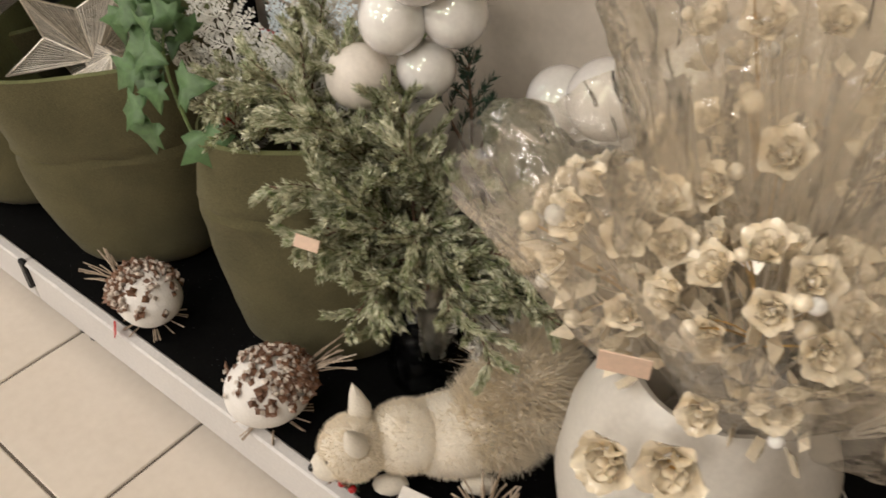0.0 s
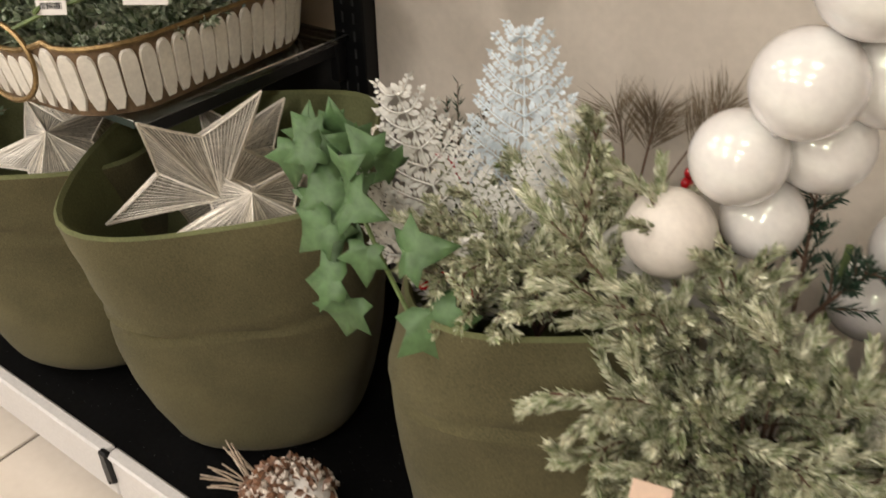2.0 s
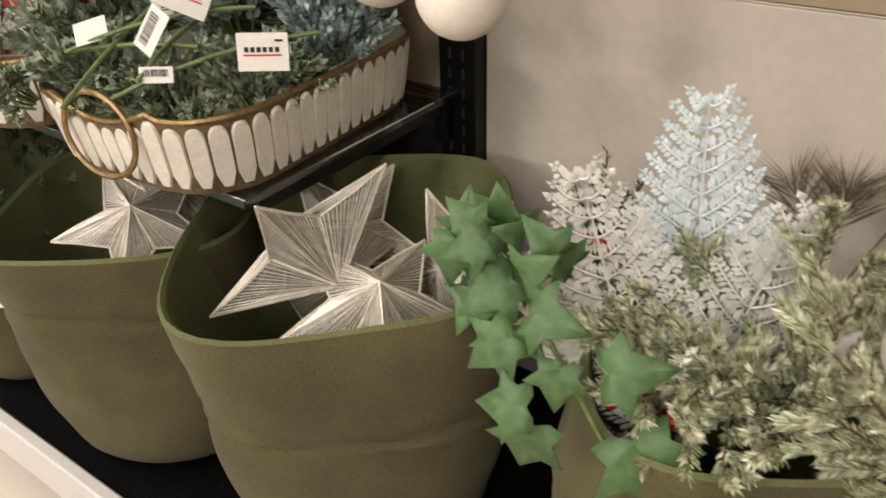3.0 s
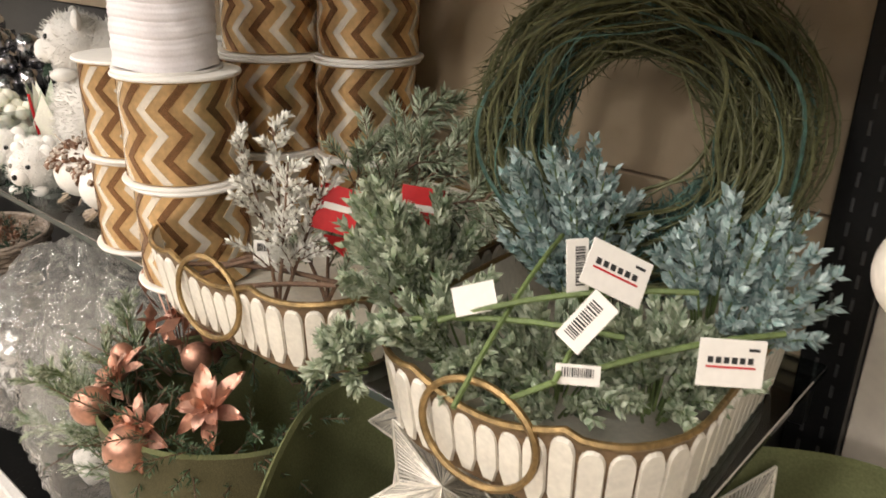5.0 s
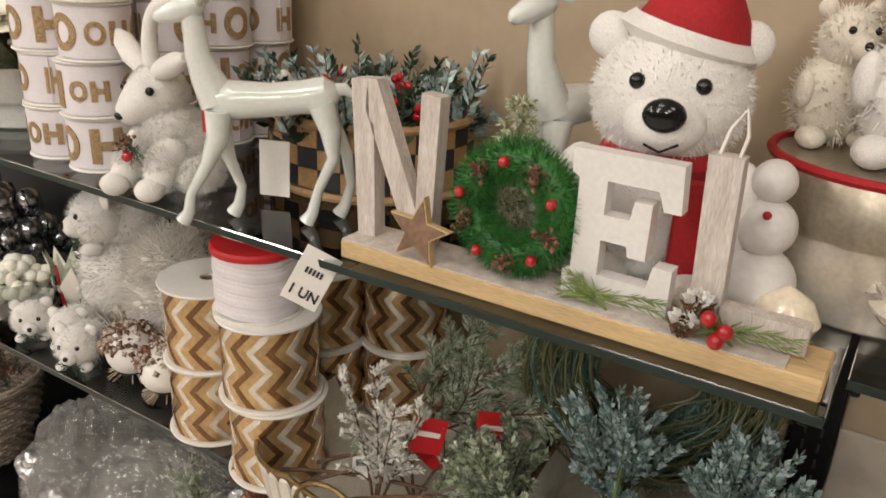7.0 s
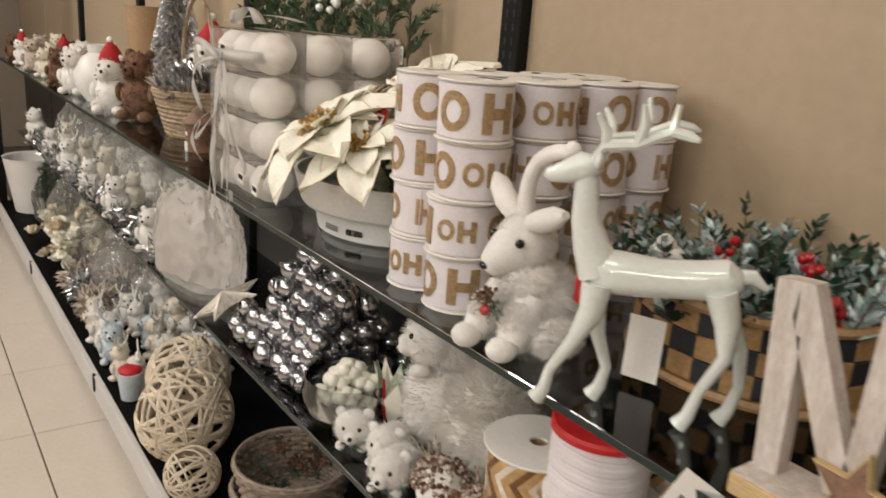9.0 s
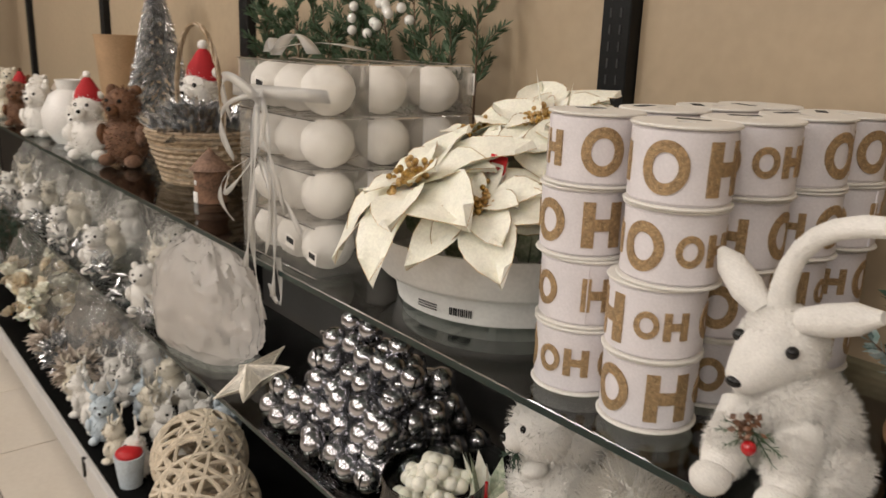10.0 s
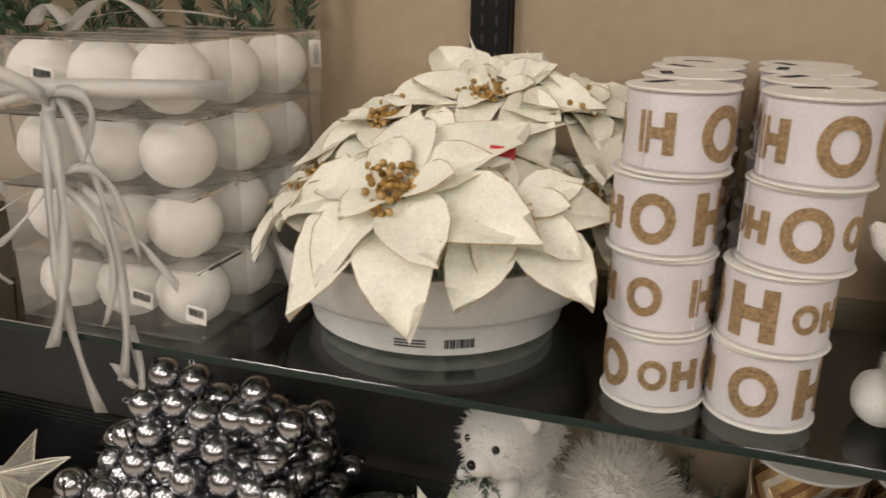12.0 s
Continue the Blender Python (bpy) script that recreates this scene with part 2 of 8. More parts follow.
CHARCOAL = material("checker_black_strip", (0.025, 0.025, 0.028), 0.6, var=0.2, island=0.2)
RATTAN = material("cream_rattan_string", (0.72, 0.62, 0.48), 0.8, var=0.12, scale=30, island=0.15)
EYE = material("black_bead", (0.008, 0.008, 0.008), 0.12, var=0.1, bump=0)
TIN = material("champagne_tin", (0.46, 0.41, 0.32), 0.35, metal=0.7, var=0.12, scale=12)
ICE = material("pale_blue_flock", (0.62, 0.70, 0.76), 0.8, var=0.1, scale=30)
PEACH = material("peach_paper", (0.74, 0.55, 0.42), 0.8, var=0.06)
KRAFT = material("kraft_paper", (0.42, 0.27, 0.15), 0.8, var=0.1)

FLUFF = clear("white_down", (0.97, 0.96, 0.94), 0.0, 0.5, 1.02, milk=0.97, cloud=(0.93, 0.91, 0.87))
CREAMDOWN = clear("cream_down", (0.97, 0.95, 0.9), 0.0, 0.5, 1.02, milk=0.97, cloud=(0.93, 0.87, 0.75))


# ---- shape building ----
class Shape:
    """Collects faces of one mesh."""

    def __init__(self):
        self.v, self.f, self.m, self.n = [], [], [], 0

    def add(self, verts, faces, mat=0, m=None):
        verts = np.asarray(verts, float).reshape(-1, 3)
        if m is not None:
            k = np.array(m)
            verts = verts @ k[:3, :3].T + k[:3, 3]
        self.v.append(verts)
        self.f.extend([[i + self.n for i in f] for f in faces])
        self.m.extend([mat] * len(faces))
        self.n += len(verts)
        return self

    def box(self, lo, hi, mat=0, bevel=0.002, m=None):
        lo, hi = np.array(lo, float), np.array(hi, float)
        b = min(bevel, *(0.45 * (hi - lo)))
        vs, idx = [], {}
        for c in range(8):
            s = [(c >> a) & 1 for a in range(3)]
            for a in range(3):
                p = [(hi if s[k] else lo)[k] + (0 if k == a else (-b if s[k] else b)) for k in range(3)]
                idx[(c, a)] = len(vs)
                vs.append(p)
        fs = []
        for a in range(3):
            u, w = (a + 1) % 3, (a + 2) % 3
            for s in (0, 1):
                ring = [sum(((s << a), (i << u), (j << w))) for i, j in ((0, 0), (1, 0), (1, 1), (0, 1))]
                face = [idx[(c, a)] for c in ring]
                fs.append(face if s else face[::-1])
        for a in range(3):
            u, w = (a + 1) % 3, (a + 2) % 3
            for i in (0, 1):
                for j in (0, 1):
                    c0 = (i << u) | (j << w)
                    c1 = c0 | (1 << a)
                    face = [idx[(c0, u)], idx[(c1, u)], idx[(c1, w)], idx[(c0, w)]]
                    fs.append(face if i == j else face[::-1])
        for c in range(8):
            face = [idx[(c, a)] for a in range(3)]
            fs.append(face if bin(c).count("1") % 2 else face[::-1])
        return self.add(vs, fs, mat, m)

    def lathe(self, profile, seg=32, mat=0, m=None, warp=None, close=False):
        vs, fs = [], []
        for r, z in profile:
            for k in range(seg):
                a = 2 * math.pi * k / seg
                p = (r * math.cos(a), r * math.sin(a), z)
                vs.append(warp(*p) if warp else p)
        rows = len(profile)
        for i in range(rows - 1 + (1 if close else 0)):
            j = (i + 1) % rows
            for k in range(seg):
                k2 = (k + 1) % seg
                fs.append([i * seg + k, i * seg + k2, j * seg + k2, j * seg + k])
        return self.add(vs, fs, mat, m)

    def ball(self, c, r, mat=0, seg=16, rings=10, scale=(1, 1, 1), rough=0.0, freq=20.0, m=None):
        vs, fs = [], []
        for i in range(rings + 1):
            th = math.pi * i / rings
            for k in range(seg):
                a = 2 * math.pi * k / seg
                d = Vector((math.sin(th) * math.cos(a), math.sin(th) * math.sin(a), math.cos(th)))
                rr = r
                if rough:
                    rr *= 1 + rough * noise.noise((d * r + Vector(c)) * freq)
                vs.append([c[q] + d[q] * rr * scale[q] for q in range(3)])
        for i in range(rings):
            for k in range(seg):
                k2 = (k + 1) % seg
                fs.append([i * seg + k, (i + 1) * seg + k, (i + 1) * seg + k2, i * seg + k2])
        return self.add(vs, fs, mat, m)

    def tube(self, pts, r, mat=0, seg=6, closed=False, m=None, cap=True):
        pts = np.asarray(pts, float)
        n = len(pts)
        rr = np.broadcast_to(np.asarray(r, float), (n,))
        tan = np.roll(pts, -1, 0) - np.roll(pts, 1, 0) if closed else np.gradient(pts, axis=0)
        tan /= np.linalg.norm(tan, axis=1, keepdims=True) + 1e-12
        up = np.array([0, 0, 1.0]) if abs(tan[0][2]) < 0.9 else np.array([1.0, 0, 0])
        vs = []
        a = np.linspace(0, 2 * np.pi, seg, endpoint=False)
        for i in range(n):
            s = np.cross(tan[i], up)
            s /= np.linalg.norm(s) + 1e-12
            up = np.cross(s, tan[i])
            vs.append(pts[i] + rr[i] * (np.cos(a)[:, None] * s + np.sin(a)[:, None] * up))
        vs = np.concatenate(vs)
        fs = []
        for i in range(n if closed else n - 1):
            j = (i + 1) % n
            for k in range(seg):
                k2 = (k + 1) % seg
                fs.append([i * seg + k, i * seg + k2, j * seg + k2, j * seg + k])
        if cap and not closed:
            fs.append(list(range(seg))[::-1])
            fs.append([(n - 1) * seg + k for k in range(seg)])
        return self.add(vs, fs, mat, m)

    def slab(self, outline, z0, z1, mat=0, m=None):
        """An outline in x and y, pulled up from z0 to z1."""
        n = len(outline)
        vs = [(x, y, z0) for x, y in outline] + [(x, y, z1) for x, y in outline]
        fs = [list(range(n))[::-1], list(range(n, 2 * n))] + [[k, (k + 1) % n, n + (k + 1) % n, n + k] for k in range(n)]
        return self.add(vs, fs, mat, m)

    def blades(self, base, way, length, width, mat=0, ridge=0.35, at=0.45, normal=None):
        """Many small leaves or needles: closed lozenges with a ridge, each an island."""
        base, way = np.asarray(base, float), np.asarray(way, float)
        n = len(base)
        if not n:
            return self
        way = way / (np.linalg.norm(way, axis=1, keepdims=True) + 1e-9)
        length, width = np.broadcast_to(length, (n,))[:, None], np.broadcast_to(width, (n,))[:, None]
        side = np.cross(way, RNG.normal(size=(n, 3)) if normal is None else normal)
        side /= np.linalg.norm(side, axis=1, keepdims=True) + 1e-9
        up = np.cross(side, way)
        mid = base + way * length * at
        quint = np.stack([base, mid + side * width, mid + up * width * ridge, mid - side * width, base + way * length], 1)
        tri = np.array([[0, 1, 2], [0, 2, 3], [1, 4, 2], [2, 4, 3], [0, 3, 1], [1, 3, 4]])
        faces = (np.arange(n)[:, None, None] * 5 + tri[None]).reshape(-1, 3)
        return self.add(quint.reshape(-1, 3), faces.tolist(), mat)

    def hair(self, base, way, length, width, mat=0):
        """Fine tufts, three faces each."""
        base, way = np.asarray(base, float), np.asarray(way, float)
        n = len(base)
        way = way / (np.linalg.norm(way, axis=1, keepdims=True) + 1e-9)
        s = np.cross(way, RNG.normal(size=(n, 3)))
        s /= np.linalg.norm(s, axis=1, keepdims=True) + 1e-9
        u = np.cross(s, way)
        length, width = np.broadcast_to(length, (n,))[:, None], np.broadcast_to(width, (n,))[:, None]
        q = np.stack([base + s * width, base - 0.5 * s * width + 0.8 * u * width, base - 0.5 * s * width - 0.8 * u * width, base + way * length], 1)
        tri = np.array([[0, 1, 3], [1, 2, 3], [2, 0, 3]])
        return self.add(q.reshape(-1, 3), (np.arange(n)[:, None, None] * 4 + tri[None]).reshape(-1, 3).tolist(), mat)

    def text(self, body, size, mat=0, m=None, depth=0.0006, bend=None):
        """Letters in the x-y plane, centred; bend: the radius of an upright drum that they lie on."""
        cu = bpy.data.curves.new("letters", "FONT")
        cu.body, cu.size, cu.extrude, cu.align_x, cu.align_y, cu.resolution_u = body, size, depth, "CENTER", "CENTER", 4
        cu.offset = size * 0.03
        ob = bpy.data.objects.new("letters", cu)
        scene.collection.objects.link(ob)
        me = bpy.data.meshes.new_from_object(ob.evaluated_get(bpy.context.evaluated_depsgraph_get()))
        vs, fs = [tuple(v.co) for v in me.vertices], [list(p.vertices) for p in me.polygons]
        bpy.data.objects.remove(ob)
        bpy.data.meshes.remove(me)
        bpy.data.curves.remove(cu)
        if bend:
            vs = [((bend + z) * math.sin(x / bend), -(bend + z) * math.cos(x / bend), y) for x, y, z in vs]
        return self.add(vs, fs, mat, m)


RNG = np.random.default_rng(7)


def part(name, shape, mats, parent=None, label="", smooth=True, at=None, crease=40):
    """Links a Shape as ONE mesh object, under a thing or a part if given."""
    me = bpy.data.meshes.new(name)
    me.from_pydata(np.concatenate(shape.v).tolist() if shape.v else [], [], shape.f)
    for mt in mats if isinstance(mats, (list, tuple)) else [mats]:
        me.materials.append(mt)
    if len(me.materials) > 1:
        me.polygons.foreach_set("material_index", shape.m)
    if smooth:
        me.polygons.foreach_set("use_smooth", [True] * len(me.polygons))
    me.update()
    if smooth:
        me.set_sharp_from_angle(angle=radians(crease))
    ob = new(name, me)
    if parent is not None:
        ob.parent = parent
    if label:
        ob["label"] = label
    if at is not None:
        ob.matrix_basis = at
    return ob


def thing(name, at, label, category, group="", kind=""):
    root = new(name)
    root.matrix_basis = at
    root.empty_display_size = 0.05
    return tagged(root, label, category, group, kind)


def ring_points(r, n, z=0.0, jitter=0.0):
    a = np.linspace(0, 2 * np.pi, n, endpoint=False)
    return np.stack([r * np.cos(a), r * np.sin(a), np.full(n, z)], 1) + RNG.normal(size=(n, 3)) * jitter


def curve_to(p, q, bow=(0, 0, 0), n=8):
    p, q, bow = np.array(p, float), np.array(q, float), np.array(bow, float)
    t = np.linspace(0, 1, n)[:, None]
    return p + (q - p) * t + bow * 4 * t * (1 - t)


def sprig(s, pts, n, length, width, spread, leaf=0, stem=None, thick=0.0012, ridge=0.4, taper=0.5, flat=None, start=0.08):
    """A stem with leaves or needles all round it."""
    pts = np.asarray(pts, float)
    if stem is not None:
        s.tube(pts, np.linspace(thick, thick * 0.5, len(pts)), stem, 4, cap=False)
    t = np.sort(RNG.uniform(start, 1, n)) * (len(pts) - 1)
    i = np.minimum(t.astype(int), len(pts) - 2)
    base = pts[i] + (pts[i + 1] - pts[i]) * (t - i)[:, None]
    ahead = pts[i + 1] - pts[i]
    ahead /= np.linalg.norm(ahead, axis=1, keepdims=True) + 1e-9
    out = RNG.normal(size=(n, 3))
    if flat is not None:
        out -= (out @ np.array(flat))[:, None] * np.array(flat) * 0.85
    out -= (out * ahead).sum(1, keepdims=True) * ahead
    out /= np.linalg.norm(out, axis=1, keepdims=True) + 1e-9
    way = ahead * math.cos(spread) + out * math.sin(spread)
    size = (1 - taper * (t / (len(pts) - 1))) * RNG.uniform(0.75, 1.2, n)
    return s.blades(base, way, length * size, width * size, leaf, ridge)


def branch(s, base, tip, bow, twigs, twig_len, n, length, width, leaf, stem, spread=0.8, fan=0.75, thick=0.0025, flat=None, end=True):
    """A main stem with side twigs, each of them leaved."""
    main = curve_to(base, tip, bow, 10)
    s.tube(main, np.linspace(thick, thick * 0.4, 10), stem, 5, cap=False)
    if end:
        sprig(s, main[4:], n, length, width, spread, leaf, None, flat=flat, taper=0.3)
    for k in range(twigs):
        t = 0.25 + 0.75 * (k + RNG.uniform(0, 0.8)) / twigs
        i = min(int(t * 9), 8)
        p = main[i] + (main[i + 1] - main[i]) * (t * 9 - i)
        a = main[i + 1] - main[i]
        a /= np.linalg.norm(a)
        o = RNG.normal(size=3)
        if flat is not None:
            f = np.array(flat, float)
            o -= (o @ f) * f * 0.9
        o -= (o @ a) * a
        o /= np.linalg.norm(o)
        w = a * math.cos(fan) + o * math.sin(fan)
        ln = twig_len * (1.15 - 0.7 * t) * RNG.uniform(0.8, 1.2)
        sprig(s, curve_to(p, p + w * ln, a * ln * 0.08, 5), n, length, width, spread, leaf, stem, thick * 0.45, flat=flat, taper=0.25)
    return s


def ellipsoid_fur(s, c, radii, n, length, width, mat, droop=0.0, lean=(0, 0, 0)):
    d = RNG.normal(size=(n, 3))
    d /= np.linalg.norm(d, axis=1, keepdims=True)
    radii = np.array(radii)
    base = np.array(c) + d * radii * 0.97
    way = d / radii
    way /= np.linalg.norm(way, axis=1, keepdims=True)
    way = way + RNG.normal(size=(n, 3)) * 0.35 + np.array(lean) + np.array([0, 0, -droop])
    return s.hair(base, way, length * RNG.uniform(0.6, 1.3, n), width, mat)
# ---- structure ----
ZB, ZL, ZU = 0.135, 0.561, 0.969          # tops of the base board and of the two glass shelves
BAY, POST = 1.31, 0.055
WALL_Y = 0.452


def structure(name, s, mats, label, category, smooth=False):
    return tagged(part(name, s, mats, smooth=smooth), label, category, kind="structure")


s = Shape().box((-8, -6.2, -0.06), (3.4, 0.6, -0.004), bevel=0)
floor = structure("floor", s, GROUT, "cream ceramic tiled shop floor with brown joints", "floor")
s = Shape().box((-8, 0.47, -0.05), (3.4, 0.57, 2.9), bevel=0)
structure("wall_north", s, PLASTER, "warm beige plastered wall behind the display shelves", "wall")
s = Shape().box((-8, -6.3, -0.05), (3.4, -6.2, 2.9), bevel=0)
structure("wall_south", s, PLASTER, "warm beige plastered wall across the aisle", "wall")
s = Shape().box((-8.1, -6.3, -0.05), (-8, 0.57, 2.9), bevel=0)
structure("wall_west", s, PLASTER, "warm beige plastered end wall", "wall")
s = Shape().box((3.4, -6.3, -0.05), (3.5, 0.57, 2.9), bevel=0)
structure("wall_east", s, PLASTER, "warm beige plastered end wall", "wall")
s = Shape().box((-8.1, -6.3, 2.8), (3.5, 0.57, 2.9), bevel=0)
structure("ceiling", s, CEIL, "plain white shop ceiling", "ceiling")

# wall panels between the posts, in three heights, with open joints
for k, x0 in enumerate([BAY * i for i in range(-6, 2)]):
    # far bays run charcoal up to 0.80 to paint the dimness behind the bells
    for z0, z1, mt, what in ((0.0, 0.706, PANEL_LOW, "pale") if x0 > -0.01 else (0.0, 0.54 if x0 > -1.4 else 0.80, PANEL_DARK, "shade-dark charcoal"), (0.543 if x0 > -1.4 else 0.803, 0.706 if x0 > -1.4 else 1.0, PANEL, "beige") if x0 < -0.01 else (0.7065, 0.7085, PANEL_LOW, "pale"), (0.709 if x0 > -1.4 else 1.003, 1.62, PANEL, "beige"), (1.623, 2.6, PANEL, "beige")):
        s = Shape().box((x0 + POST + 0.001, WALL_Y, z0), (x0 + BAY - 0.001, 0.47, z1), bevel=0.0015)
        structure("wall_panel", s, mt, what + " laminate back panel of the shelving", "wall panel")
# slotted black posts
for i in range(-4, 3):
    root = thing("shelf_post", pose(BAY * i, 0.427, 0), "slotted black metal shelving post against the panel wall", "post", "shelving posts", "structure")
    part("upright", Shape().box((0, 0, 0), (POST, 0.042, 2.6), bevel=0.002), BLACK, root)
    s = Shape()
    for q in range(12, 62):
        for dx in (0.016, 0.036):
            s.box((dx, -0.0012, q * 0.025), (dx + 0.0035, 0.0005, q * 0.025 + 0.014), bevel=0.0004)
    part("slot", s, material("slot_shadow", (0.03, 0.03, 0.03), 0.6) if i == -4 else bpy.data.materials["slot_shadow"], root)

# base board, its plinth and price rails
s = Shape().box((-5.3, -0.052, 0.10), (2.62, 0.45, ZB), bevel=0.002)
structure("base_shelf", s, BASE, "dusty black base board of the shelving", "shelf")
s = Shape().box((-5.3, -0.01, 0.0), (2.62, 0.02, 0.10), bevel=0.002)
structure("plinth", s, BLACK, "recessed black plinth under the base board", "plinth")
for i in range(-3, 2):
    x0 = -0.002 + 1.33 * (i - 1)
    x1 = x0 + 1.328
    root = thing("price_rail", pose(x0, -0.066, 0), "off-white metal price rail along the black base board", "price rail", "price rails", "structure")
    ln = x1 - x0
    s = Shape().box((0, 0.0, 0.052), (ln, 0.012, 0.134), bevel=0.003)
    part("rail_face", s, RAIL, root)
    s = Shape().box((0, -0.003, 0.131), (ln, 0.016, 0.139), bevel=0.003)
    part("rail_lip", s, RAIL, root)
    s = Shape().box((-0.012, -0.006, 0.085), (0.006, 0.004, 0.142), bevel=0.003).box((-0.016, -0.005, 0.075), (-0.006, 0.003, 0.12), bevel=0.003)
    part("rail_clip", s, BLACK, root, "black plastic joint clip")
    s = Shape().lathe([(0.0, 0.0), (0.012, 0.0), (0.012, 0.012), (0.007, 0.02), (0.007, 0.05)], 12, m=pose(0.07, 0.03, 0)).lathe([(0.0, 0.0), (0.012, 0.0), (0.012, 0.012), (0.007, 0.02), (0.007, 0.05)], 12, m=pose(0.10, 0.03, 0))
    part("levelling_foot", s, BLACK, root)


def glass_shelf(x0, x1, y0, z, label, thick=0.009):
    root = thing("glass_shelf", pose(x0, y0, z - thick), label, "shelf", "glass shelves", "structure")
    ln, dp = x1 - x0, 0.425 - y0
    pane = part("pane", Shape().box((0, 0.0006, 0), (ln, dp, thick), bevel=0.001), GLASS, root, smooth=False)
    pane.visible_shadow = False
    part("front_edge", Shape().box((0, -0.0012, 0.0), (ln, 0.0, thick), bevel=0.001), GLASS_EDGE, root, "dark green polished edge")
    for bx in (0.004, ln - 0.02):
        s = Shape().box((bx, 0.03, -0.022), (bx + 0.008, dp, -0.002), bevel=0.002).box((bx - 0.004, dp - 0.02, -0.06), (bx + 0.012, dp, -0.001), bevel=0.002)
        part("bracket", s, BLACK, root, "black metal bracket")
    return root


for a, b in ((-4 * BAY, -3 * BAY), (-3 * BAY, -2 * BAY), (-2 * BAY, 0.0)):
    glass_shelf(a + 0.006, b + (0.045 if b == 0 else 0.002), 0.0, ZU, "clear glass shelf with dark green edge, full of decorations")
    glass_shelf(a + 0.006, b + (0.03 if b == 0 else 0.002), 0.067, ZL, "clear glass shelf with dark green edge above the base board")
glass_shelf(0.052, 1.33, 0.075, ZU, "clear glass shelf with dark green edge over the white baubles")
# black end frame of the shelving
s = Shape().box((-5.42, -0.12, 0.0), (-5.36, 0.0, 2.4), bevel=0.004)
structure("end_frame", s, BLACK, "tall black end frame of the shelving", "post")
# ---- base board: felt planters and what fills them ----
def planter(at, r_bot, r_belly, r_rim, height, label, dip=0.0, seed=0, fold=0.62, lean=(0, 0), square=0.0, turn=35):
    root = thing("planter", at, label, "planter", "felt planters")

    def warp(x, y, z):
        a = math.atan2(y, x)
        n = noise.noise(Vector((x * 7, y * 7, z * 6 + seed * 3.1)))
        w = noise.noise(Vector((math.cos(a) * 2.2, math.sin(a) * 2.2, z * 26 + seed)))
        k = 1 + 0.05 * n + 0.014 * math.sin(3 * a + seed) + 0.013 * w - 0.03 * math.exp(-((z / height - fold - 0.05 * math.sin(a + seed)) / 0.012) ** 2)
        t = z / height
        b = a - radians(turn)
        sq = (abs(math.cos(b)) ** 4 + abs(math.sin(b)) ** 4) ** -0.25 / 1.07
        k *= 1 + square * (sq - 1) * (0.35 + 0.65 * t)
        zz = z + dip * t * t * math.cos(a + 2.2) + 0.008 * math.sin(2 * a + seed) * t * t
        return (x * k + lean[0] * t, y * k + lean[1] * t, zz)
    hs, th = height, 0.007
    prof = [(0.0, 0.0), (r_bot * 0.9, 0.0), (r_bot, 0.012)]
    for t in np.linspace(0.06, 0.58, 14):
        r = r_bot + (r_belly - r_bot) * math.sin(min(1, t / 0.6) * math.pi / 2)
        prof.append((r, t * hs))
    prof += [(r_belly * 1.004, fold * hs - 0.008), (r_belly * 1.012, fold * hs - 0.002), (r_belly * 1.0, fold * hs + 0.004)]
    for t in np.linspace(fold + 0.03, 0.98, 12):
        prof.append((r_belly + (r_rim - r_belly) * (t - fold) / (1 - fold), t * hs))
    part("felt_body", Shape().lathe(prof + [(r_rim, hs - 0.002)], 56, warp=warp), FELT, root)
    lip = [(r_rim, hs - 0.002), (r_rim - th * 0.5, hs + 0.002), (r_rim - th, hs - 0.003)]
    inner = lip[2:] + [(r_belly - 0.012, fold * hs), (r_bot, 0.05), (0.0, 0.045)]
    part("rim", Shape().lathe(lip, 56, warp=warp), FELT_IN, root)
    part("lining", Shape().lathe(inner, 56, warp=warp), FELT_IN, root)
    return root


planter(pose(0.085, 0.15, ZB), 0.135, 0.175, 0.185, 0.375, "large olive green felt planter full of silver stars", dip=-0.012, seed=1, square=0.9)
planter(pose(0.487, 0.185, ZB), 0.13, 0.158, 0.138, 0.362, "olive green felt planter holding frosted artificial sprays", seed=2, fold=0.7, square=0.6, turn=25)
planter(pose(-0.235, 0.105, ZB), 0.125, 0.162, 0.168, 0.34, "olive green felt planter with silver stars beside the rail", seed=3, fold=0.72, square=0.8)
planter(pose(-0.555, 0.085, ZB), 0.12, 0.148, 0.155, 0.305, "olive green felt planter with copper poinsettias", seed=4)



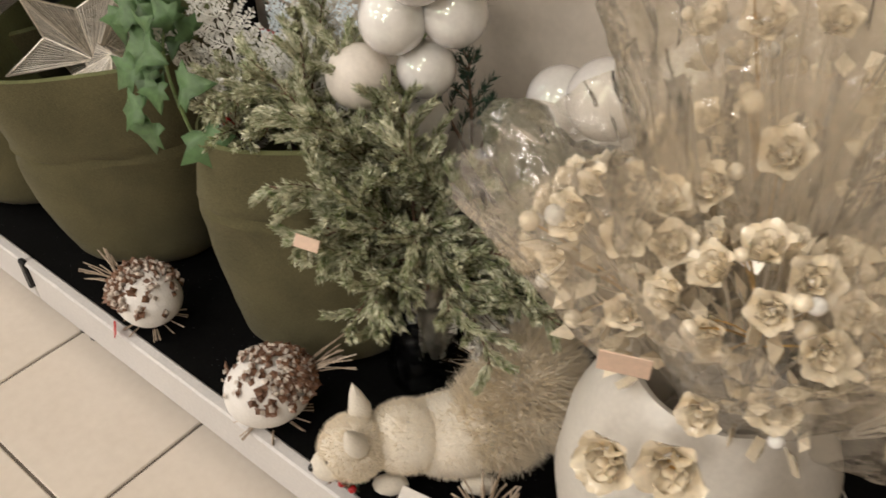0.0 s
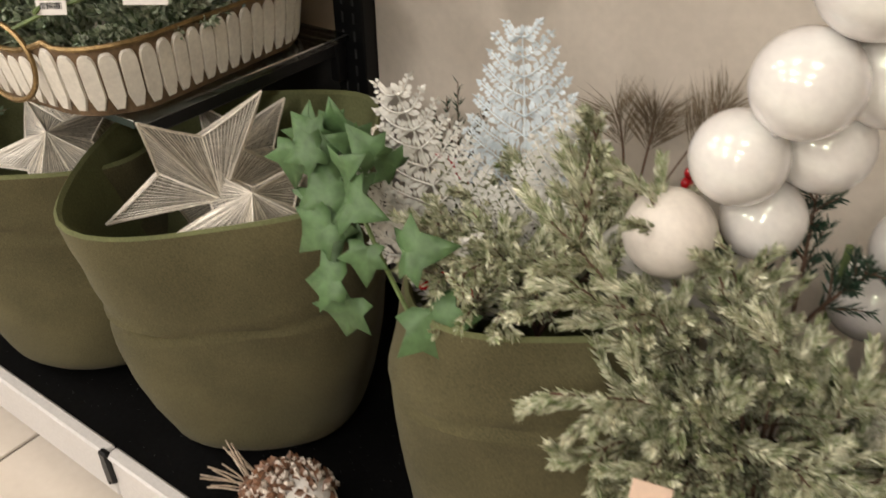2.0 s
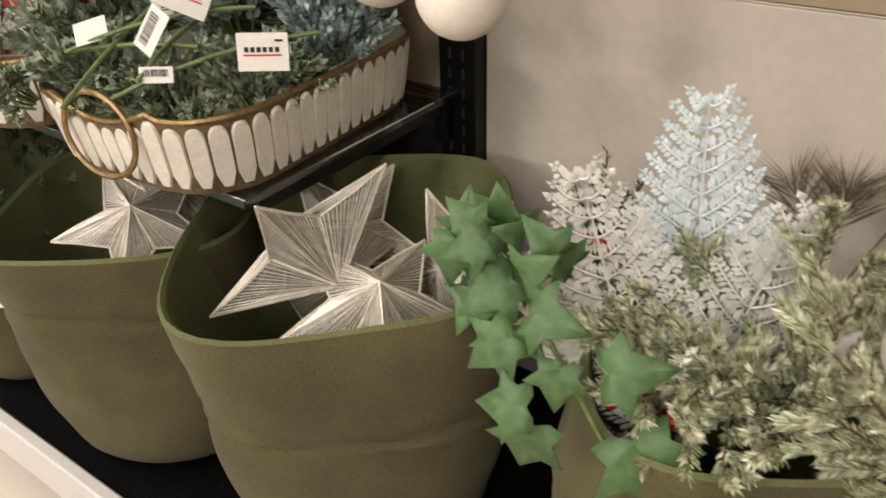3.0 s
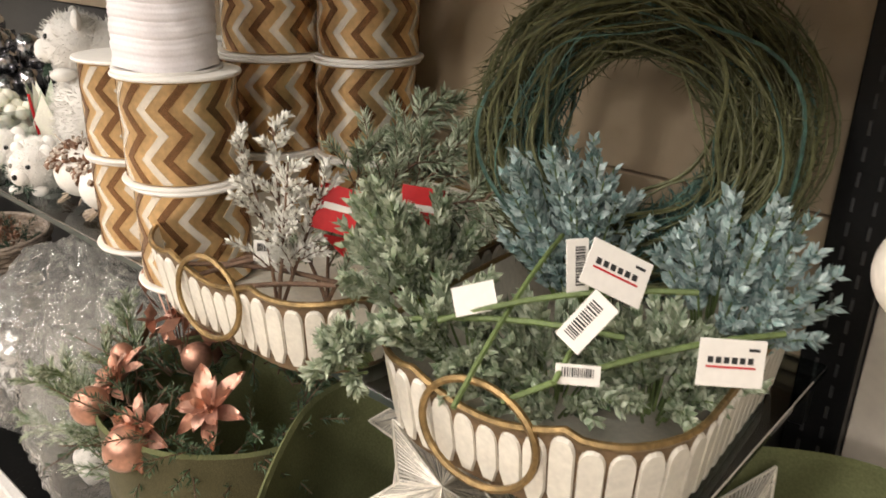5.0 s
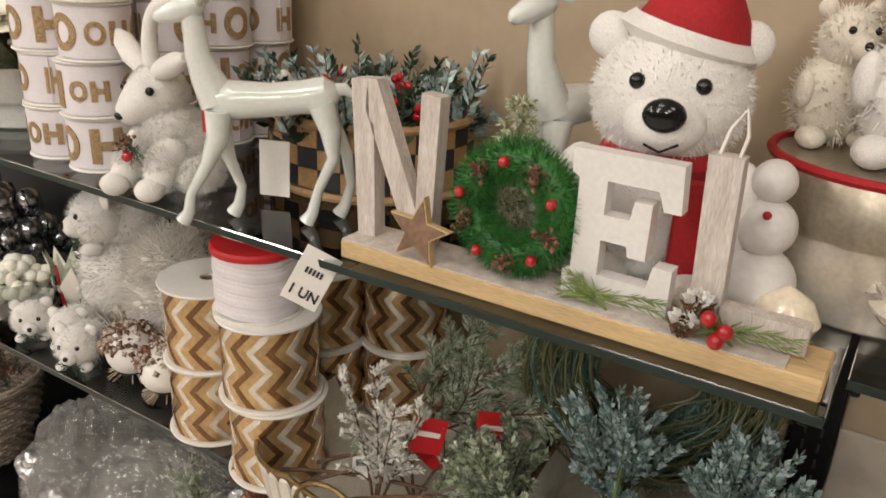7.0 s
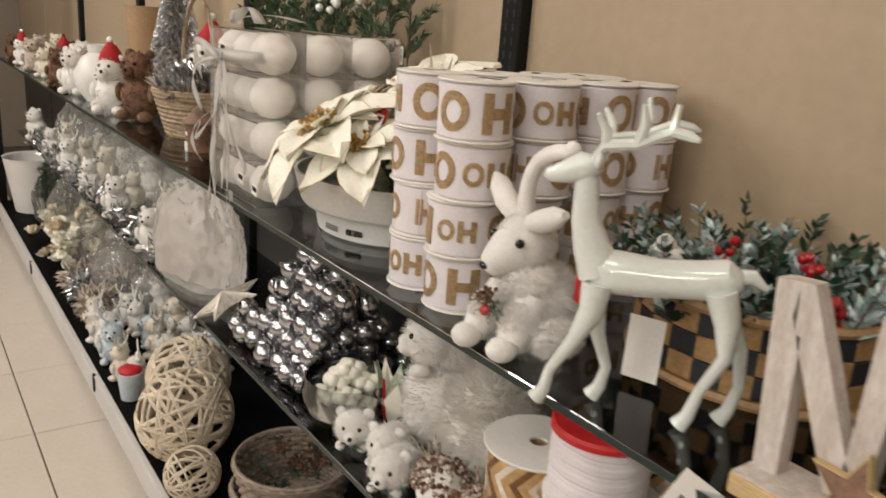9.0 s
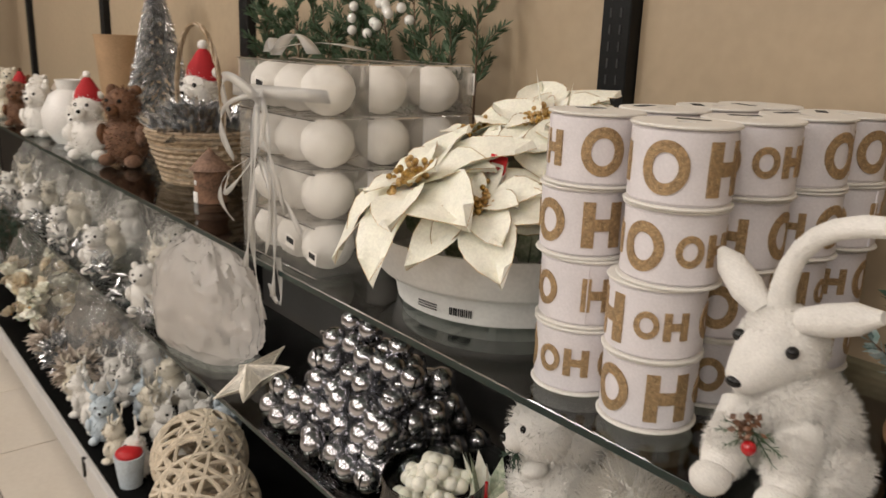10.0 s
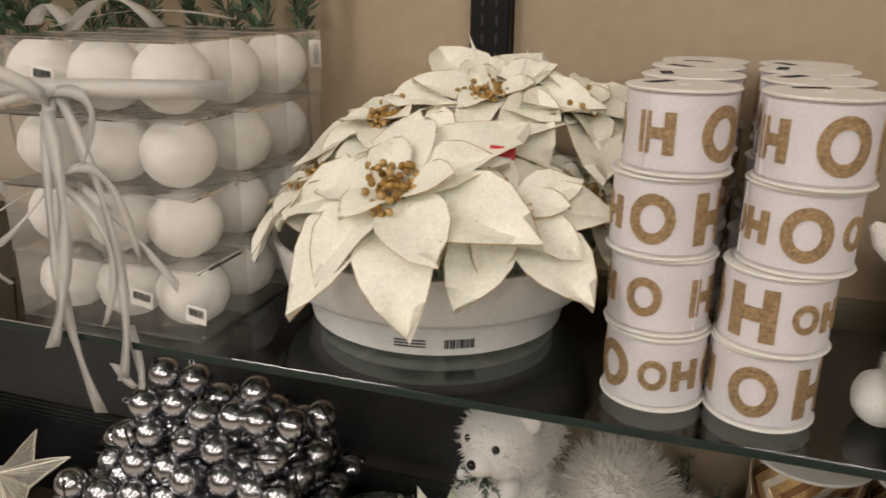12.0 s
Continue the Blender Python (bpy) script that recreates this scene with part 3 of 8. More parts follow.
def wire_star(m, r, tall, label):
    """A five-pointed star of fine threads over a wire frame."""
    root = thing("star_ornament", m, label, "ornament", "silver star ornaments")
    ring = []
    for k in range(10):
        a = math.pi / 2 + k * math.pi / 5
        q = r if k % 2 == 0 else r * 0.45
        ring.append(np.array([q * math.cos(a), q * math.sin(a), 0]))
    apex = np.array([0, 0, tall])
    s = Shape()
    for k in range(10):
        s.tube([ring[k], (ring[k] + ring[(k + 1) % 10]) / 2 + [0, 0, 0.002], ring[(k + 1) % 10]], 0.0016, seg=5)
    for z in (1, -1):
        for k in range(10):
            s.tube([ring[k], apex * z], 0.0012, seg=4)
    part("wire_frame", s, STARWIRE, root)
    s = Shape()
    for z in (1, -1):
        for k in range(10):
            p, q = ring[k], ring[(k + 1) % 10]
            for t in np.linspace(0.05, 0.95, 14):
                e = p + (q - p) * t
                s.tube([e, apex * z * (0.9 + 0.1 * RNG.random())], 0.0006, seg=3, cap=False)
    part("thread_web", s, STARWIRE, root)
    s = Shape()
    for z in (1, -1):
        for k in range(10):
            s.add([ring[k] * 0.985, ring[(k + 1) % 10] * 0.985, apex * z * 0.96], [[0, 1, 2]])
    part("gauze", s, GAUZE, root)
    return root


GAUZE = clear("star_gauze", (0.94, 0.93, 0.90), 0.03, 0.3, 1.25, milk=0.22)
def leaning(c, facing, tip):
    """A pose at c whose z looks along facing and whose y goes towards tip."""
    z = Vector(facing).normalized()
    x = Vector(tip).cross(z).normalized()
    y = z.cross(x)
    return Matrix.Translation(c) @ Matrix((x, y, z)).transposed().to_4x4()


wire_star(leaning((0.062, 0.118, 0.487), (0.9, -0.259, -0.35), (0.117, -0.631, 0.767)), 0.121, 0.05, "pale silver thread star standing in a felt planter")
wire_star(pose(0.17, 0.22, 0.45, 62, 22, -20), 0.10, 0.035, "pale silver thread star leaning in a felt planter")
wire_star(pose(0.145, 0.115, 0.452, 14, 16, 12), 0.105, 0.045, "pale silver thread star lying in a felt planter")
wire_star(pose(0.02, 0.21, 0.45, 40, -30, 60), 0.10, 0.035, "pale silver thread star deep in a felt planter")
wire_star(pose(-0.225, 0.17, 0.47, 60, 8, 30), 0.10, 0.035, "pale silver thread star standing in a felt planter")
wire_star(pose(-0.205, 0.09, 0.455, 25, -12, 70), 0.10, 0.035, "pale silver thread star lying in a felt planter")
wire_star(pose(-0.295, 0.17, 0.465, 50, 20, -30), 0.095, 0.035, "pale silver thread star leaning in a felt planter")


# ivy over the rims
def ivy_leaf(s, base, way, up, size):
    way, up = Vector(way).normalized(), Vector(up)
    side = way.cross(up).normalized()
    up = side.cross(way)
    lobes = [(0, 0), (0.22, -0.14), (0.50, -0.12), (0.40, 0.13), (0.70, 0.42), (0.34, 0.50), (0.22, 0.74), (0.0, 1.12)]
    edge = lobes + [(-x, y) for x, y in lobes[-2:0:-1]]
    vs = [Vector(base) + side * (x * size) + way * (y * size) + up * (size * (0.16 * abs(x) + 0.10 * math.sin(5 * y) - 0.28 * y * y)) for x, y in edge]
    mid = [Vector(base) + way * (y * size) - up * (size * (0.28 * y * y + 0.05)) for y in (0.05, 0.3, 0.6, 0.9)]
    n = len(edge)
    vs += mid
    fs = []
    near = lambda k: n + min(3, max(0, int(edge[k][1] * 3.4)))
    for k in range(n):
        j = (k + 1) % n
        a, b = near(k), near(j)
        fs.append([k, j, a])
        if a != b:
            fs.append([j, b, a])
    s.add([tuple(v) for v in vs], fs)


root = thing("ivy_garland", pose(0.36, 0.06, 0.50), "bright green artificial ivy hanging over the planter rims", "garland")
s = Shape()
stem = curve_to((-0.10, 0.09, 0.06), (0.07, -0.02, -0.02), (0.0, -0.02, 0.03), 10)
s.tube(stem, 0.0022, seg=5)
part("vine", s, STALK, root)
leaves = [(0.085, -0.018, 0.0, 0.9, -0.25, -1.0, 0.075), (0.02, -0.045, 0.0, -0.2, -0.3, -1.0, 0.055), (0.015, -0.05, 0.02, -0.9, -0.3, -0.15, 0.048),
          (0.06, -0.02, 0.05, 0.9, 0.1, 0.4, 0.055), (0.03, -0.03, 0.05, 0.1, -0.4, -0.8, 0.042), (-0.01, -0.03, 0.06, -0.5, -0.5, -0.5, 0.05),
          (-0.04, 0.02, 0.07, -0.3, -0.6, -0.2, 0.055), (-0.06, 0.03, 0.08, -0.8, -0.4, 0.1, 0.05), (-0.07, 0.06, 0.09, 0.1, -0.5, 0.7, 0.05),
          (-0.05, 0.02, 0.04, -0.2, -0.5, -0.8, 0.05), (-0.09, 0.07, 0.08, -0.7, 0.1, 0.5, 0.045), (-0.02, 0.0, 0.09, 0.5, -0.3, 0.6, 0.045), (0.0, -0.02, 0.08, 0.8, -0.2, 0.1, 0.05)]
leaves += [(RNG.uniform(-0.10, 0.0), RNG.uniform(0.0, 0.08), RNG.uniform(0.03, 0.11), RNG.uniform(-1, 0.6), RNG.uniform(-0.8, -0.1), RNG.uniform(-0.6, 0.9), RNG.uniform(0.035, 0.05)) for k in range(16)]
for bx, by, bz, wx, wy, wz, sz in leaves:
    s = Shape()
    ivy_leaf(s, (bx, by, bz), (wx, wy, wz), (0.25, -0.8, 0.55), sz * 0.80)
    ob = part("ivy_leaf", s, IVY, root)
    ob.modifiers.new("thickness", "SOLIDIFY").thickness = 0.0012


def fern(m, length, wide, mat, label, pairs=10):
    """A flocked frond: flat comb-like leaflets on both sides of a rib."""
    root = thing("fern_spray", m, label, "artificial spray", "frosted sprays")
    rib = curve_to((0, 0, 0), (0, 0, length), (0, 0.025, 0), 14)
    part("rib", Shape().tube(rib, np.linspace(0.0022, 0.0008, 14), 0, 5), mat, root)
    for k in range(pairs):
        t = 0.12 + 0.86 * k / (pairs - 1)
        i = min(int(t * 13), 12)
        p = rib[i] + (rib[i + 1] - rib[i]) * (t * 13 - i)
        ln = wide * (1.12 - t) ** 0.75 * RNG.uniform(0.92, 1.06)
        for sd in (-1, 1):
            s = Shape()
            d = np.array([sd * 0.78, RNG.uniform(-0.15, 0.15), 0.62])
            pts = curve_to(p, p + d * ln, (0, -0.006, -0.004 * t), 8)
            s.tube(pts, np.linspace(0.0013, 0.0008, 8), 0, 4, cap=False)
            n = max(7, int(ln / 0.0038))
            u = np.linspace(0.05, 1.0, n)
            base = np.stack([np.interp(u, np.linspace(0, 1, 8), pts[:, c]) for c in range(3)], 1)
            size = 0.0165 * (1.05 - 0.6 * u) * (1.1 - 0.45 * t)
            for e in (-1, 1):
                perp = np.array([-d[2], 0, d[0]]) * e
                way = d * 0.55 + perp * 0.9 + RNG.normal(size=(n, 3)) * 0.10
                s.blades(base + RNG.normal(size=(n, 3)) * 0.0006, way, size * RNG.uniform(0.85, 1.15, n), 0.0023, 0, 0.8, 0.6, np.tile([0.0, 1.0, 0.0], (n, 1)))
            s.blades(pts[-1:], d[None], 0.009, 0.003, 0, 0.7)
            part("leaflet", s, mat, root)
    return root


fern(pose(0.405, 0.145, 0.44, -4, -16, 26), 0.215, 0.082, SNOW, "white flocked fern spray in a felt planter")
fern(pose(0.470, 0.155, 0.44, -4, 14, 32), 0.20, 0.075, SNOW, "white flocked fern spray in a felt planter")
fern(pose(0.43, 0.235, 0.46, -14, -4, 28), 0.215, 0.09, SNOWBLUE, "pale bluish flocked fern spray in a felt planter")
fern(pose(0.36, 0.13, 0.45, 8, -34, 10), 0.16, 0.04, SNOW, "narrow white flocked fern spray", 9)
fern(pose(0.445, 0.10, 0.43, 16, -6, 34), 0.13, 0.055, SNOW, "short white flocked fern spray over red berries", 9)



def pine_spray(m, tips, needles, size, label, leaf, stem=TWIG, twig=0.07, name="pine_spray", fan=0.75, width=0.0022, spread=0.7, twigs=7):
    root = thing(name, m, label, "artificial spray", "frosted sprays")
    for tip, bow in tips:
        s = Shape()
        branch(s, (0, 0, 0), tip, bow, twigs, twig, needles, size, width, 0, 1, spread=spread, fan=fan)
        part("spray_branch", s, [leaf, stem], root)
    return root


pine_spray(pose(0.50, 0.14, 0.43), [((0.05, -0.02, 0.22), (0.01, 0, 0)), ((0.02, 0.05, 0.21), (0, 0, 0)), ((0.09, 0.02, 0.16), (0.0, 0, 0.01)), ((-0.02, -0.05, 0.12), (0, 0, 0.01))], 150, 0.0155,
           "frosted green pine spray standing in a felt planter", FROSTED, twigs=8, width=0.0015, spread=0.5)
pine_spray(pose(0.455, 0.10, 0.45), [((-0.01, -0.03, 0.08), (0, 0, 0)), ((0.03, -0.05, 0.07), (0, 0, 0)), ((0.0, 0.02, 0.09), (0, 0, 0))], 40, 0.014, "grey frosted heather spray in a felt planter", FROSTED)
pine_spray(pose(0.485, 0.165, 0.44), [((0.125 * math.cos(a), 0.115 * math.sin(a), 0.06 + 0.02 * (k % 3)), (0, 0, 0.03)) for k, a in enumerate(np.linspace(0.1, 6.2, 24))], 70, 0.013, "low frosted heather filling the felt planter", FROSTED, twigs=8, twig=0.05, width=0.0018)
root = thing("berry_cluster", pose(0.435, 0.085, 0.51), "bright red artificial berries under white flocking", "berries")
for k in range(16):
    part("berry", Shape().ball(RNG.normal(size=3) * (0.018, 0.012, 0.012), 0.006, seg=8, rings=6), BERRY, root)
# brown pine needles and a berry twig by the wall
root = thing("needle_spray", pose(0.50, 0.33, 0.42), "long brown pine needle spray leaning on the wall panel", "artificial spray")
s = Shape()
for tip, cnt in (((0.0, 0.05, 0.15), 190), ((0.07, 0.06, 0.17), 190), ((-0.05, 0.06, 0.14), 110)):
    sprig(s, curve_to((0, 0, 0), tip, (0, 0.01, 0.02), 6), cnt, 0.072, 0.0007, 0.85, 0, 1, 0.002, ridge=1.0, taper=0.3, start=0.6)
part("needles", s, [DRYGRASS, TWIG], root)
root = thing("berry_twig", pose(0.53, 0.28, 0.44), "thin brown twig with round red berries", "artificial spray")
s = Shape()
tw = curve_to((0, 0, 0), (0.05, 0.03, 0.18), (0.02, 0, 0), 10)
s.tube(tw, 0.0015, 0, 5)
part("twig", s, TWIG, root)
for k in range(9):
    p = tw[k] + RNG.normal(size=3) * 0.008
    part("berry", Shape().ball(tuple(p), 0.0065, seg=10, rings=7), BERRY, root)
s = Shape()
for k in range(5):
    sprig(s, curve_to((0, 0, 0), (-0.03 + 0.02 * k, 0.02, 0.10 + 0.02 * (k % 3)), (0, 0, 0), 5), 60, 0.02, 0.0016, 0.7, 0, 1, 0.0015)
tagged(part("pine_spray", s, [PINEDARK, TWIG], at=pose(0.30, 0.30, 0.44, 0, -10, 0)), "dark green pine spray behind the ivy", "artificial spray", "frosted sprays")
s = Shape().slab([(-0.04, 0), (0, 0.012), (0.045, 0.005), (0.05, -0.012), (0.0, -0.008)], 0, 0.002, m=pose(0, 0, 0, 70, 10, -10))
tagged(part("red_ribbon", s, RED, at=pose(0.32, 0.27, 0.50)), "red ribbon end behind the ivy", "ribbon")

# big frosted bouquet in a glass vase
root = thing("glass_vase", pose(0.685, 0.17, ZB), "clear cylindrical glass vase holding a frosted bouquet", "vase")
part("glass_wall", Shape().lathe([(0.0, 0.003), (0.06, 0.003), (0.063, 0.01), (0.062, 0.18), (0.06, 0.21), (0.0575, 0.21), (0.059, 0.18), (0.059, 0.014), (0.0, 0.012)], 36), CUP, root)
root = thing("frosted_bouquet", pose(0.69, 0.15, 0.36), "full frosted green pine bouquet spilling out of the vase", "bouquet")
tips = [(-0.07, -0.13, 0.15), (-0.13, -0.08, 0.20), (-0.03, -0.15, 0.10), (0.05, -0.14, 0.06), (0.12, -0.10, 0.04), (0.17, -0.04, 0.10), (0.20, 0.02, 0.07), (0.02, -0.05, 0.19),
        (-0.04, 0.0, 0.22), (0.09, -0.02, 0.15), (0.14, 0.05, 0.13), (-0.09, -0.12, 0.06), (0.22, -0.02, 0.02), (0.17, -0.09, -0.01), (0.03, -0.16, 0.02), (-0.14, -0.10, 0.26), (-0.10, -0.02, 0.26), (0.0, -0.11, 0.14), (0.07, -0.09, 0.11), (-0.12, -0.12, 0.12)]
tips += [(x * f + 0.02, y * f, z * f + dz) for (x, y, z), f, dz in zip(tips, itertools.cycle((0.72, 0.6, 0.85)), itertools.cycle((0.02, 0.05, -0.01)))]
for tx, ty, tz in tips:
    s = Shape()
    branch(s, (RNG.uniform(-0.03, 0.03), RNG.uniform(-0.03, 0.03), -0.02), (tx, ty, tz), (0, 0, 0.03), 9, 0.078, 140, 0.0155, 0.0015, 0, 1, spread=0.5)
    part("bouquet_branch", s, [FROSTED, TWIG], root)
s = Shape()
for tx, ty, tz in ((0.17, -0.05, -0.06), (0.15, -0.02, -0.05), (0.12, -0.03, -0.03)):
    branch(s, (0.06, -0.03, 0.05), (tx, ty, tz - 0.03), (0, 0, 0.02), 11, 0.055, 80, 0.011, 0.0018, 0, 1, spread=0.8)
part("snowy_twig", s, [SNOW, TWIG], root, "white flocked drooping twigs")
root = thing("dark_pine_spray", pose(0.70, 0.24, 0.45), "dark green pine tip behind the bouquet", "artificial spray")
s = Shape()
for tip in ((-0.01, 0.0, 0.15), (0.05, -0.01, 0.10), (-0.06, -0.01, 0.09)):
    branch(s, (0, 0, 0), tip, (0, 0, 0.01), 8, 0.05, 40, 0.016, 0.0012, 0, 1, spread=0.6)
part("needles", s, [PINEDARK, TWIG], root)
s = Shape().box((-0.014, -0.001, -0.007), (0.014, 0.001, 0.007), bevel=0.0005)
tagged(part("price_tag", s, PEACH, at=pose(0.672, -0.012, 0.475, -30, 8, 20)), "small peach price label among the needles", "price tag", "price tags")

# pearl baubles
root = thing("bauble_cluster", pose(0.62, 0.17, ZB), "tall cluster of pearl white baubles in a plastic sleeve", "baubles")
for x, y, z, r, mt in ((0.605, 0.15, 0.578, 0.037, MATTBALL), (0.64, 0.172, 0.645, 0.037, PEARL), (0.674, 0.172, 0.71, 0.039, PEARL), (0.69, 0.215, 0.65, 0.036, PEARL), (0.662, 0.20, 0.585, 0.034, PEARL),
                       (0.565, 0.18, 0.522, 0.032, PEARL), (0.605, 0.19, 0.505, 0.036, PEARL), (0.72, 0.22, 0.715, 0.042, PEARL), (0.70, 0.18, 0.785, 0.042, PEARL), (0.75, 0.21, 0.78, 0.04, PEARL),
                       (0.64, 0.22, 0.50, 0.034, PEARL), (0.59, 0.16, 0.44, 0.034, PEARL)):
    ball = part("bauble", Shape().ball((x - 0.62, y - 0.17, z - ZB), r, seg=28, rings=18), mt, root)
    a = RNG.normal(size=3)
    a[2] = abs(a[2])
    a /= np.linalg.norm(a)
    q = Vector(a).to_track_quat("Z", "Y").to_matrix().to_4x4()
    part("cap", Shape().lathe([(0.0, r + 0.005), (0.004, r + 0.005), (0.0045, r - 0.003)], 10, m=Matrix.Translation((x - 0.62, y - 0.17, z - ZB)) @ q), TINSEL, ball)
s = Shape().tube([(0.0, 0.03, 0.0), (-0.01, 0.03, 0.35), (0.05, 0.03, 0.52), (0.12, 0.04, 0.66)], 0.003, seg=6)
part("stem", s, STALK, root)
root = thing("bauble_cluster", pose(0.77, 0.30, ZB), "large pearl baubles against the wall panel", "baubles")
for x, y, z, r in ((0.845, 0.285, 0.57, 0.046), (0.775, 0.31, 0.535, 0.042), (0.915, 0.36, 0.585, 0.05), (0.83, 0.34, 0.47, 0.048), (0.75, 0.34, 0.455, 0.042)):
    part("bauble", Shape().ball((x - 0.77, y - 0.30, z - ZB), r, seg=28, rings=18), PEARL, root)
part("stem", Shape().tube([(0, 0.03, 0), (0.0, 0.05, 0.40)], 0.004, seg=6).tube([(-0.05, 0.03, 0), (-0.05, 0.02, 0.38)], 0.004, seg=6).tube([(0.06, 0.06, 0), (0.07, 0.06, 0.40)], 0.004, seg=6), STALK, root)
for x, z, r in ((0.131, 0.772, 0.037), (0.214, 0.757, 0.038), (0.208, 0.815, 0.036)):
    root = thing("pompom_ornament", pose(x, 0.17, z), "cream matt bauble hanging from the glass shelf", "bauble", "hanging baubles")
    part("bauble", Shape().ball((0, 0, 0), r, seg=26, rings=16), MATTBALL, root)
    part("thread", Shape().tube([(0, 0, r - 0.001), (0, 0, ZU - 0.0095 - z)], 0.0008, seg=4), PALETWIG, root)


# flocked bird ornaments
def bird(m, r, label):
    root = thing("bird_ornament", m, label, "ornament", "flocked birds")
    part("body", Shape().ball((0, 0, r + 0.008), r, seg=28, rings=18, rough=0.03, freq=30, scale=(1.0, 1.12, 0.98)), STYRO, root)
    s = Shape()
    n = 330
    d = RNG.normal(size=(n, 3))
    d[:, 2] = np.abs(d[:, 2]) * 0.8 + 0.55
    d[:, 1] += 0.7
    d /= np.linalg.norm(d, axis=1, keepdims=True)
    base = d * r * (1.0, 1.12, 0.98) * 1.0 + (0, 0, r + 0.008)
    way = np.stack([d[:, 0] * 0.2, d[:, 1] * 0.2 + 0.8, -0.5 + 0 * d[:, 2]], 1) + d * 0.55 + RNG.normal(size=(n, 3)) * 0.35
    s.blades(base, way, RNG.uniform(0.011, 0.019, n), RNG.uniform(0.005, 0.0075, n), 0, 0.7, 0.6, d)
    k = int(n * 0.55)
    s.blades(base[:k] + d[:k] * 0.003, way[:k] + d[:k] * 0.3, RNG.uniform(0.007, 0.012, k), 0.0045, 1, 0.8, 0.6, d[:k])
    part("cone_scales", s, [CONE, SNOWCONE], root, "brown pine cone scales with snow")
    s = Shape()
    for q in range(16):
        e = np.array([RNG.uniform(-0.03, 0.03), r + 0.045 + RNG.uniform(0, 0.02), r * 1.5 + RNG.uniform(-0.01, 0.03)])
        s.tube(curve_to((RNG.uniform(-0.01, 0.01), r * 0.9, r * 1.35), e, (0, 0, 0.004), 4), 0.0012, seg=4)
    part("twig_tail", s, PALETWIG, root)
    s = Shape()
    for q in range(26):
        a = RNG.uniform(0, 2 * math.pi)
        s.tube([(0.6 * r * math.cos(a), 0.6 * r * math.sin(a), 0.012), (1.0 * r * math.cos(a), 1.05 * r * math.sin(a), 0.002 + RNG.uniform(0, 0.006))], 0.0012, seg=4)
    part("straw_base", s, PALETWIG, root)
    return root


bird(pose(0.292, -0.016, ZB, 0, 0, 100), 0.047, "white flocked bird with pine cone scales by the rail")
bird(pose(0.573, -0.030, ZB, 0, 0, -30), 0.051, "white flocked bird with pine cone scales and twig tail")
s = Shape().slab([(-0.016, 0), (0.0, 0.011), (0.018, 0.004), (0.014, -0.008)], 0, 0.0015, m=pose(0, 0, 0, 70, 0, -30))
tagged(part("red_tag", s, REDCARD, at=pose(0.268, -0.068, 0.150)), "small red label stuck on the rail", "label")

# cream plush squirrel, crouching, its tail curled up over the back
s = Shape()
s.ball((0.0, 0, 0.055), 0.050, 0, 24, 16, (1.45, 1.0, 1.05), 0.06, 30)
s.ball((-0.055, -0.012, 0.068), 0.042, 0, 22, 14, (1.2, 1.0, 1.0), 0.05, 30)
s.ball((-0.115, -0.030, 0.072), 0.037, 0, 22, 14, (1.05, 1.0, 1.05), 0.05, 30)
s.ball((-0.142, -0.045, 0.060), 0.020, 0, 14, 10, (1.1, 1.0, 0.9))
for e in (-0.024, 0.026):
    s.lathe([(0.0, 0.036), (0.007, 0.022), (0.014, 0.0), (0.012, -0.012), (0.0, -0.014)], 12, 0, pose(-0.108, -0.028 + e, 0.106, 14 * (1 if e < 0 else -1), -12, 0))
    s.ball((-0.141, -0.036 + e * 0.7, 0.078), 0.0045, 1, 10, 7)
s.ball((-0.161, -0.051, 0.062), 0.005, 1, 10, 7)
for c, rad in (((0.0, 0, 0.055), (0.072, 0.05, 0.052)), ((-0.055, -0.012, 0.068), (0.05, 0.042, 0.042)), ((-0.115, -0.03, 0.072), (0.039, 0.037, 0.039))):
    ellipsoid_fur(s, c, rad, 4200, 0.006, 0.0007, 2)
for c, r in (((0.055, 0.01, 0.075), 0.056), ((0.085, 0.02, 0.105), 0.062), ((0.085, 0.02, 0.145), 0.050)):
    s.ball(c, r, 0, 24, 16, (1.0, 0.95, 1.0), 0.1, 20)
    ellipsoid_fur(s, c, (r * 1.04, r, r * 1.04), 7000, 0.020, 0.0007, 2, lean=(0.15, 0, 0.7))
ellipsoid_fur(s, (0.085, 0.02, 0.145), (0.05, 0.048, 0.05), 500, 0.05, 0.0006, 2, lean=(0.2, 0, 0.6))
for fx, fy in ((-0.075, -0.05), (-0.07, 0.022), (0.03, -0.05), (0.03, 0.045)):
    s.ball((fx, fy * 0.8, 0.013), 0.015, 0, 12, 8, (1.5, 0.9, 0.85), 0.06, 40)
tagged(part("plush_squirrel", s, [CREAMFUR, EYE, CREAMDOWN], at=pose(0.808, 0.062, ZB, 0, 0, 38) @ Matrix.Scale(1.04, 4)), "cream plush squirrel with long fluffy tail and sprig collar", "soft toy")
root = thing("sprig_collar", pose(0.733, -0.045, ZB + 0.052), "small pine and red berry collar on the plush squirrel", "decoration")
s = Shape()
for k in range(7):
    a = k * 0.9
    sprig(s, curve_to((0, 0, 0), (0.03 * math.cos(a), -0.012, 0.03 * math.sin(a)), (0, 0, 0), 4), 40, 0.012, 0.0009, 0.6, 0, 0, 0.001)
part("pine_sprig", s, PINE, root)
for k in range(4):
    part("berry", Shape().ball((RNG.uniform(-0.02, 0.02), -0.016, RNG.uniform(-0.025, 0.02)), 0.0055, seg=10, rings=7), BERRY, root)
